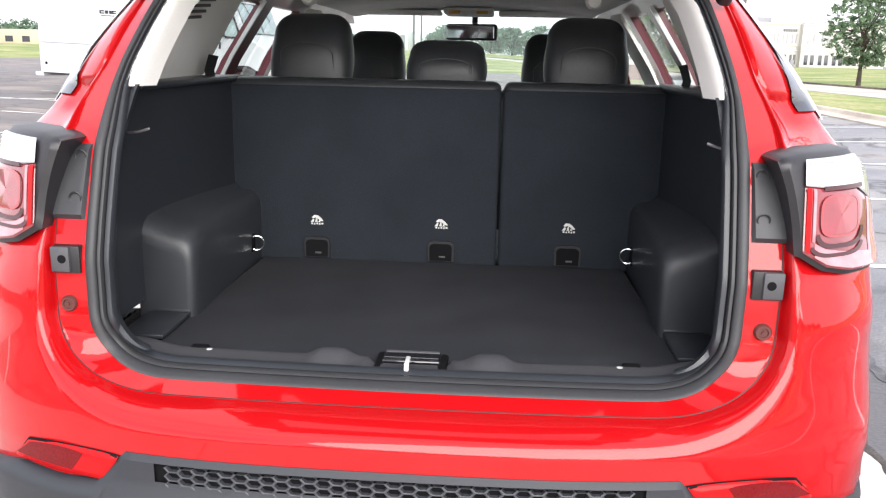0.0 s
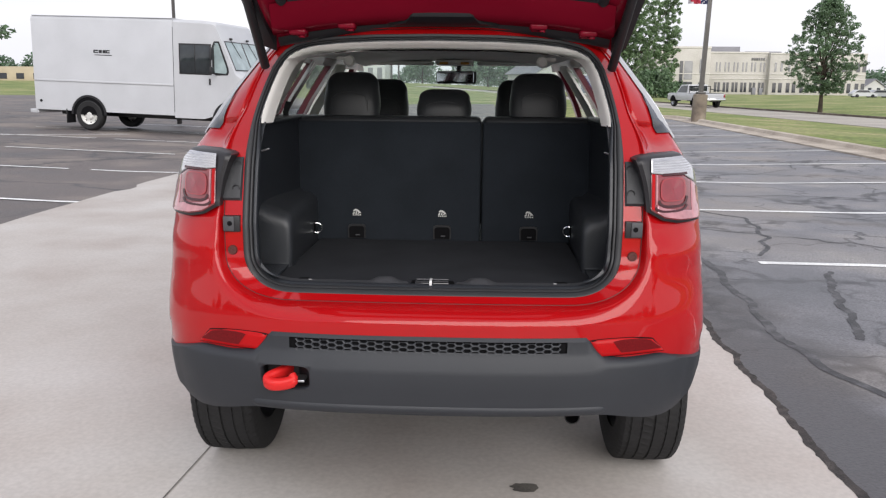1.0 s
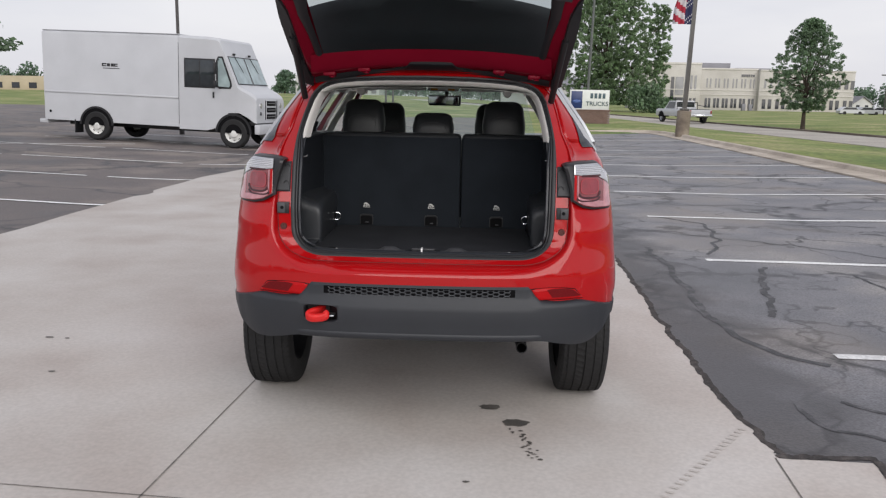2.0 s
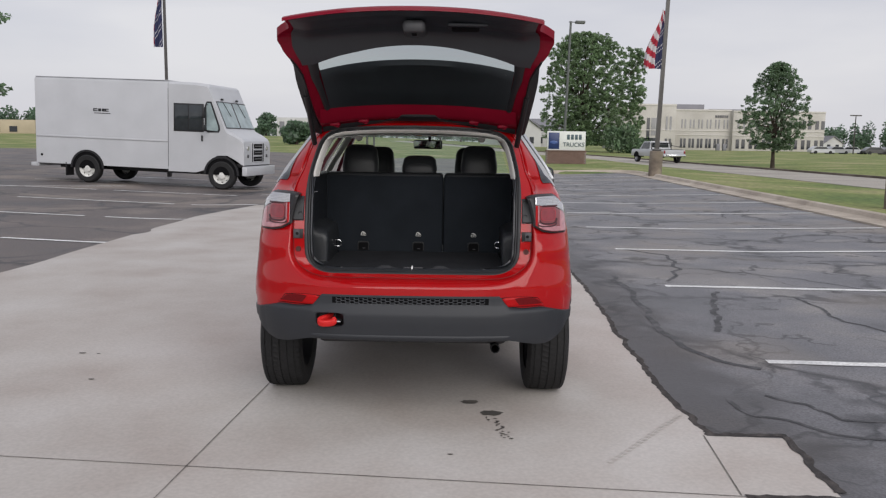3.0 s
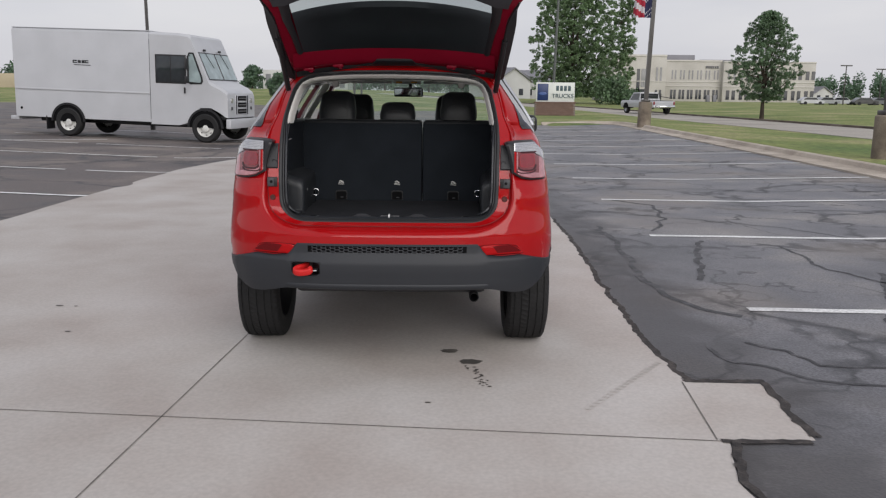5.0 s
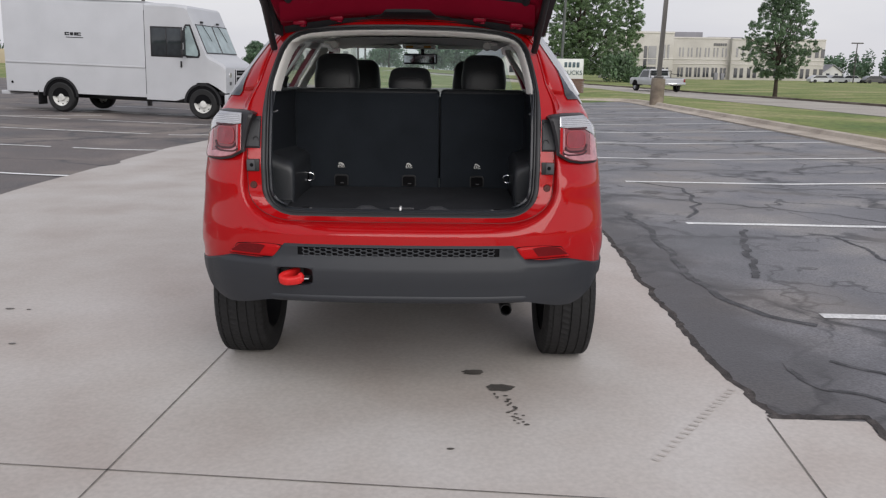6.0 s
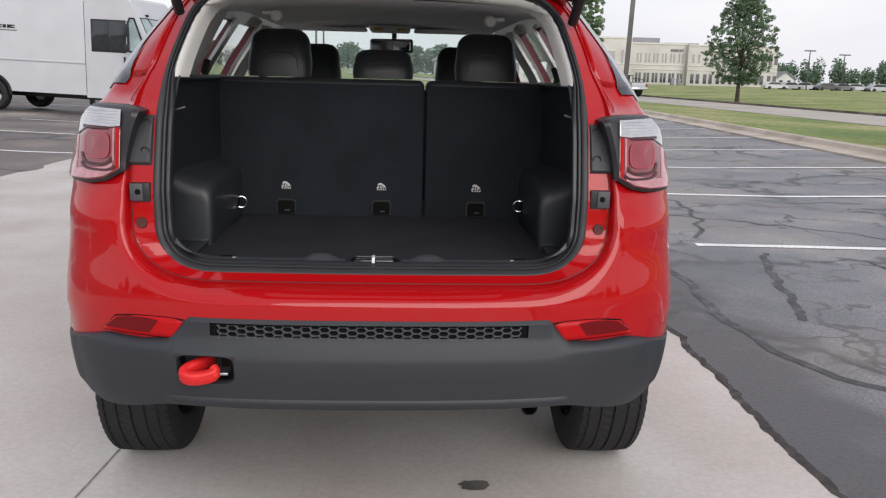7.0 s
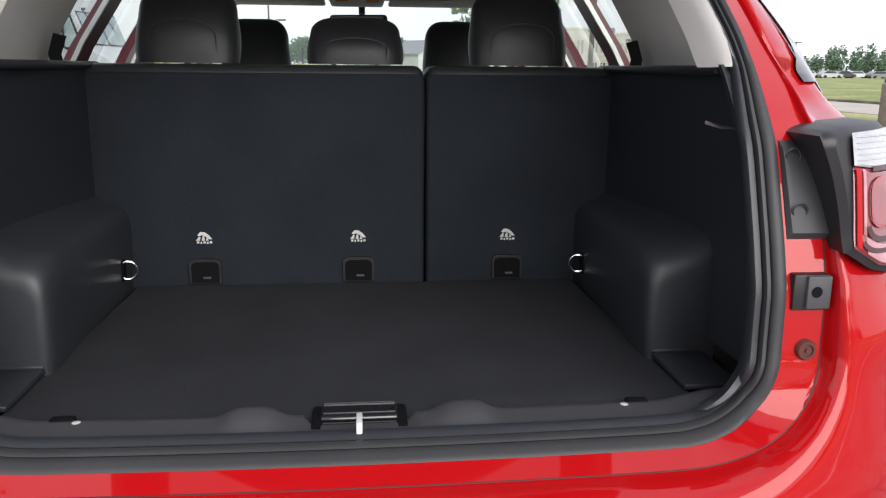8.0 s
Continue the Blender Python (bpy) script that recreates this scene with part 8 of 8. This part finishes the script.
WIN_PALE = material("office_glass_pale", (0.22, 0.22, 0.23), 0.15, blotch=0.2, blotch_scale=0.4)
office = thing("office_building", "pale two-storey office building with rows of dark windows", "building", pose(0, 200, 0.05))
bm = bmesh.new()
box(bm, (82.3, 14, 5.0), (23.0, 28, 10.2), 0.05)
ow = part("wall", bm, STONE, office, "pale precast wall")
bm = bmesh.new()
box(bm, (63.6, 15.5, 5.1), (14.6, 28, 10.5), 0.05)
ow2 = part("wall", bm, STONE, office, "pale precast wall")
bm = bmesh.new()
box(bm, (50.0, 14, 5.7), (13.0, 28, 11.6), 0.05)
ow3 = part("wall", bm, STONE, office, "taller entrance block wall")
for x0, x1, z, yy, w_ in ((70.8, 93.8, 9.9, -0.02, ow), (70.8, 93.8, 5.0, -0.02, ow), (70.8, 93.8, 3.9, -0.02, ow), (56.3, 70.8, 10.1, 1.48, ow2), (56.3, 70.8, 5.0, 1.48, ow2), (56.3, 70.8, 3.9, 1.48, ow2), (43.5, 56.5, 11.2, -0.02, ow3), (43.5, 56.5, 5.0, -0.02, ow3)):
    bm = bmesh.new()
    box(bm, ((x0 + x1) / 2, yy, z), (x1 - x0 + 0.1, 0.24, 0.30 if z > 9 else 0.18), 0.02)
    part("band", bm, STONE_BAND, w_, "lighter stone band")
bm = bmesh.new()
box(bm, (62.5, 14, 11.0), (8.6, 6, 2.0), 0.05)
part("penthouse", bm, PENT, office, "grey roof plant screen")
bm = bmesh.new()
box(bm, (73.5, 16, 10.5), (9.0, 6, 0.9), 0.05)
part("penthouse", bm, PENT, office, "low grey roof plant screen")


def window(parent, x, y, z, w, h, mat):
    bm = bmesh.new()
    box(bm, (x, y, z), (w, 0.12, h), 0.0)
    part("window", bm, mat, parent, "dark window" if mat is WIN else "pale narrow window")


for k in range(6):
    for d in (-0.42, 0.42):
        window(ow2, 58.9 + 2.13 * k + d, 1.48, 1.85, 0.58, 2.3, WIN)
        window(ow2, 58.9 + 2.13 * k + d, 1.48, 6.7, 0.34, 2.2, WIN_PALE)
for k in range(7):
    for d in (-0.72, 0.72):
        window(ow, 72.9 + 3.28 * k + d, -0.02, 1.8, 0.85, 2.3, WIN)
        window(ow, 72.9 + 3.28 * k + d, -0.02, 6.7, 0.5 if k < 5 else 0.9, 2.1, WIN_PALE if k < 5 else WIN)
for x in (46.2, 47.3, 54.2, 55.2):
    window(ow3, x, -0.02, 1.8, 0.6, 2.2, WIN)
    window(ow3, x, -0.02, 6.6, 0.5, 3.6, WIN_PALE)
window(ow3, 49.6, -0.02, 4.9, 0.8, 6.2, WIN)
window(ow3, 51.3, -0.02, 5.8, 2.0, 4.4, WIN_PALE)
window(ow3, 50.6, -0.02, 1.6, 3.6, 2.9, WIN)
bm = bmesh.new()
for k, w in enumerate((0.5, 0.4, 0.5, 0.4, 0.35, 0.45)):
    box(bm, (67.0 + 0.55 * k, 1.40, 8.6), (w, 0.06, 0.6), 0.0)
part("sign_bar", bm, WIN, ow2, "dark bars in place of a firm's name")
bm = bmesh.new()
box(bm, (66, -4, 0.9), (0.9, 0.8, 1.7), 0.1)
box(bm, (67.6, -4, 0.9), (0.9, 0.8, 1.6), 0.1)
part("utility_box", bm, PENT, office, "grey utility boxes")

# left building, white far offices, houses
far_l = thing("low_building", "long low tan building on the rise", "building", pose(-112, 180, ground_sheet(-105, 180) - 0.3))
TAN = material("tan_wall", (0.42, 0.36, 0.26), 0.9, blotch=0.1, blotch_scale=0.3)
bm = bmesh.new()
box(bm, (0, 6, 1.7), (34, 12, 3.4), 0.05)
lw_ = part("wall", bm, TAN, far_l)
for k in range(7):
    bm = bmesh.new()
    box(bm, (-12 + 4 * k, -0.02, 1.3), (1.8, 0.1, 1.3), 0.0)
    part("window", bm, WIN, lw_)
far_w = thing("office_building", "white far-off offices with tall openings", "building", pose(-56, 258, ground_sheet(-56, 258) - 0.3))
FAR_WHITE = material("far_white_wall", (0.50, 0.50, 0.50), 0.9, blotch=0.1, blotch_scale=0.2)
bm = bmesh.new()
box(bm, (13, 8, 3.2), (27, 16, 6.4), 0.05)
w3 = part("wall", bm, FAR_WHITE, far_w)
for k in range(9):
    bm = bmesh.new()
    box(bm, (1.2 + 2.95 * k, -0.02, 3.0), (1.6, 0.1, 4.2), 0.0)
    part("window", bm, PENT, w3)


def house(x, y, z, w, d, h, rz, label):
    hs = thing("house", label, "house", pose(x, y, z, 0, 0, rz), group="far houses")
    bm = bmesh.new()
    prism(bm, [(-w / 2, 0), (w / 2, 0), (w / 2, h), (0, h + w * 0.28), (-w / 2, h)], -d / 2, d / 2)
    wl = part("wall", bm, FAR_WHITE, hs, "pale gabled wall")
    for s in (-1, 1):
        bm = bmesh.new()
        loft(bm, [[(0, -d / 2 - 0.4, h + w * 0.28 + 0.15), (s * (w / 2 + 0.5), -d / 2 - 0.4, h - 0.1), (s * (w / 2 + 0.5), -d / 2 - 0.4, h - 0.3), (0, -d / 2 - 0.4, h + w * 0.28 - 0.1)], [(0, d / 2 + 0.4, h + w * 0.28 + 0.15), (s * (w / 2 + 0.5), d / 2 + 0.4, h - 0.1), (s * (w / 2 + 0.5), d / 2 + 0.4, h - 0.3), (0, d / 2 + 0.4, h + w * 0.28 - 0.1)]], True, True)
        part("roof", bm, PENT, hs, "grey shingle roof")
    for k in (-1, 1):
        for zz in (1.4, 4.0):
            if zz < h - 0.5:
                bm = bmesh.new()
                box(bm, (k * w * 0.22, -d / 2 - 0.02, zz), (1.1, 0.1, 1.3), 0.0)
                part("window", bm, WIN, wl)


house(12.5, 165, 0.6, 9, 9, 3.6, 35, "far grey-roofed house with a gable")
house(18.5, 172, 0.6, 8, 10, 3.2, -15, "far grey-roofed house with a gable")
house(100, 214, 0.0, 6.5, 7, 2.4, 20, "far pale gabled house among trees")
house(22, 182, 0.6, 10, 12, 3.4, 80, "far grey-roofed house with a gable")

# parked cars far off at the right
rng = np.random.default_rng(33)
PAINTS = [WHITE_PAINT, material("silver_paint", (0.32, 0.33, 0.35), 0.35, 0.4, 0.5, blotch=0.05), material("dark_paint", (0.03, 0.03, 0.035), 0.3, 0.0, 0.8, blotch=0.05), material("grey_paint", (0.14, 0.145, 0.155), 0.35, 0.2, 0.6, blotch=0.05)]
for k in range(13):
    mt = PAINTS[(0, 1, 0, 2, 3, 0, 1, 2, 0, 3, 1, 0, 2)[k]]
    word_ = {0: "white", 1: "silver", 2: "dark", 3: "grey"}[PAINTS.index(mt)]
    x = 70.5 + 3.4 * k
    c = thing("car", word_ + " car parked far off beyond the grass", "car", pose(x, 150 + 0.9 * (k % 3), 0.08, 0, 0, 12 * math.sin(k * 2.1)), group="far parked cars")
    bm = bmesh.new()
    prism(bm, [(-2.2, 0.30), (2.2, 0.30), (2.25, 0.75), (1.2, 0.95), (0.6, 1.42), (-1.3, 1.46), (-2.1, 0.95), (-2.25, 0.7)], -0.88, 0.88)
    part("body", bm, mt, c)
    bm = bmesh.new()
    prism(bm, [(1.0, 0.97), (0.55, 1.36), (-1.2, 1.38), (-1.85, 0.97)], -0.895, 0.895)
    part("window", bm, WIN, c)
    for x_ in (-1.4, 1.4):
        for y_ in (-0.8, 0.8):
            bm = bmesh.new()
            rod(bm, (x_, y_ - 0.11, 0.33), (x_, y_ + 0.11, 0.33), 0.33, None, 14)
            part("wheel", bm, TYRE, c)
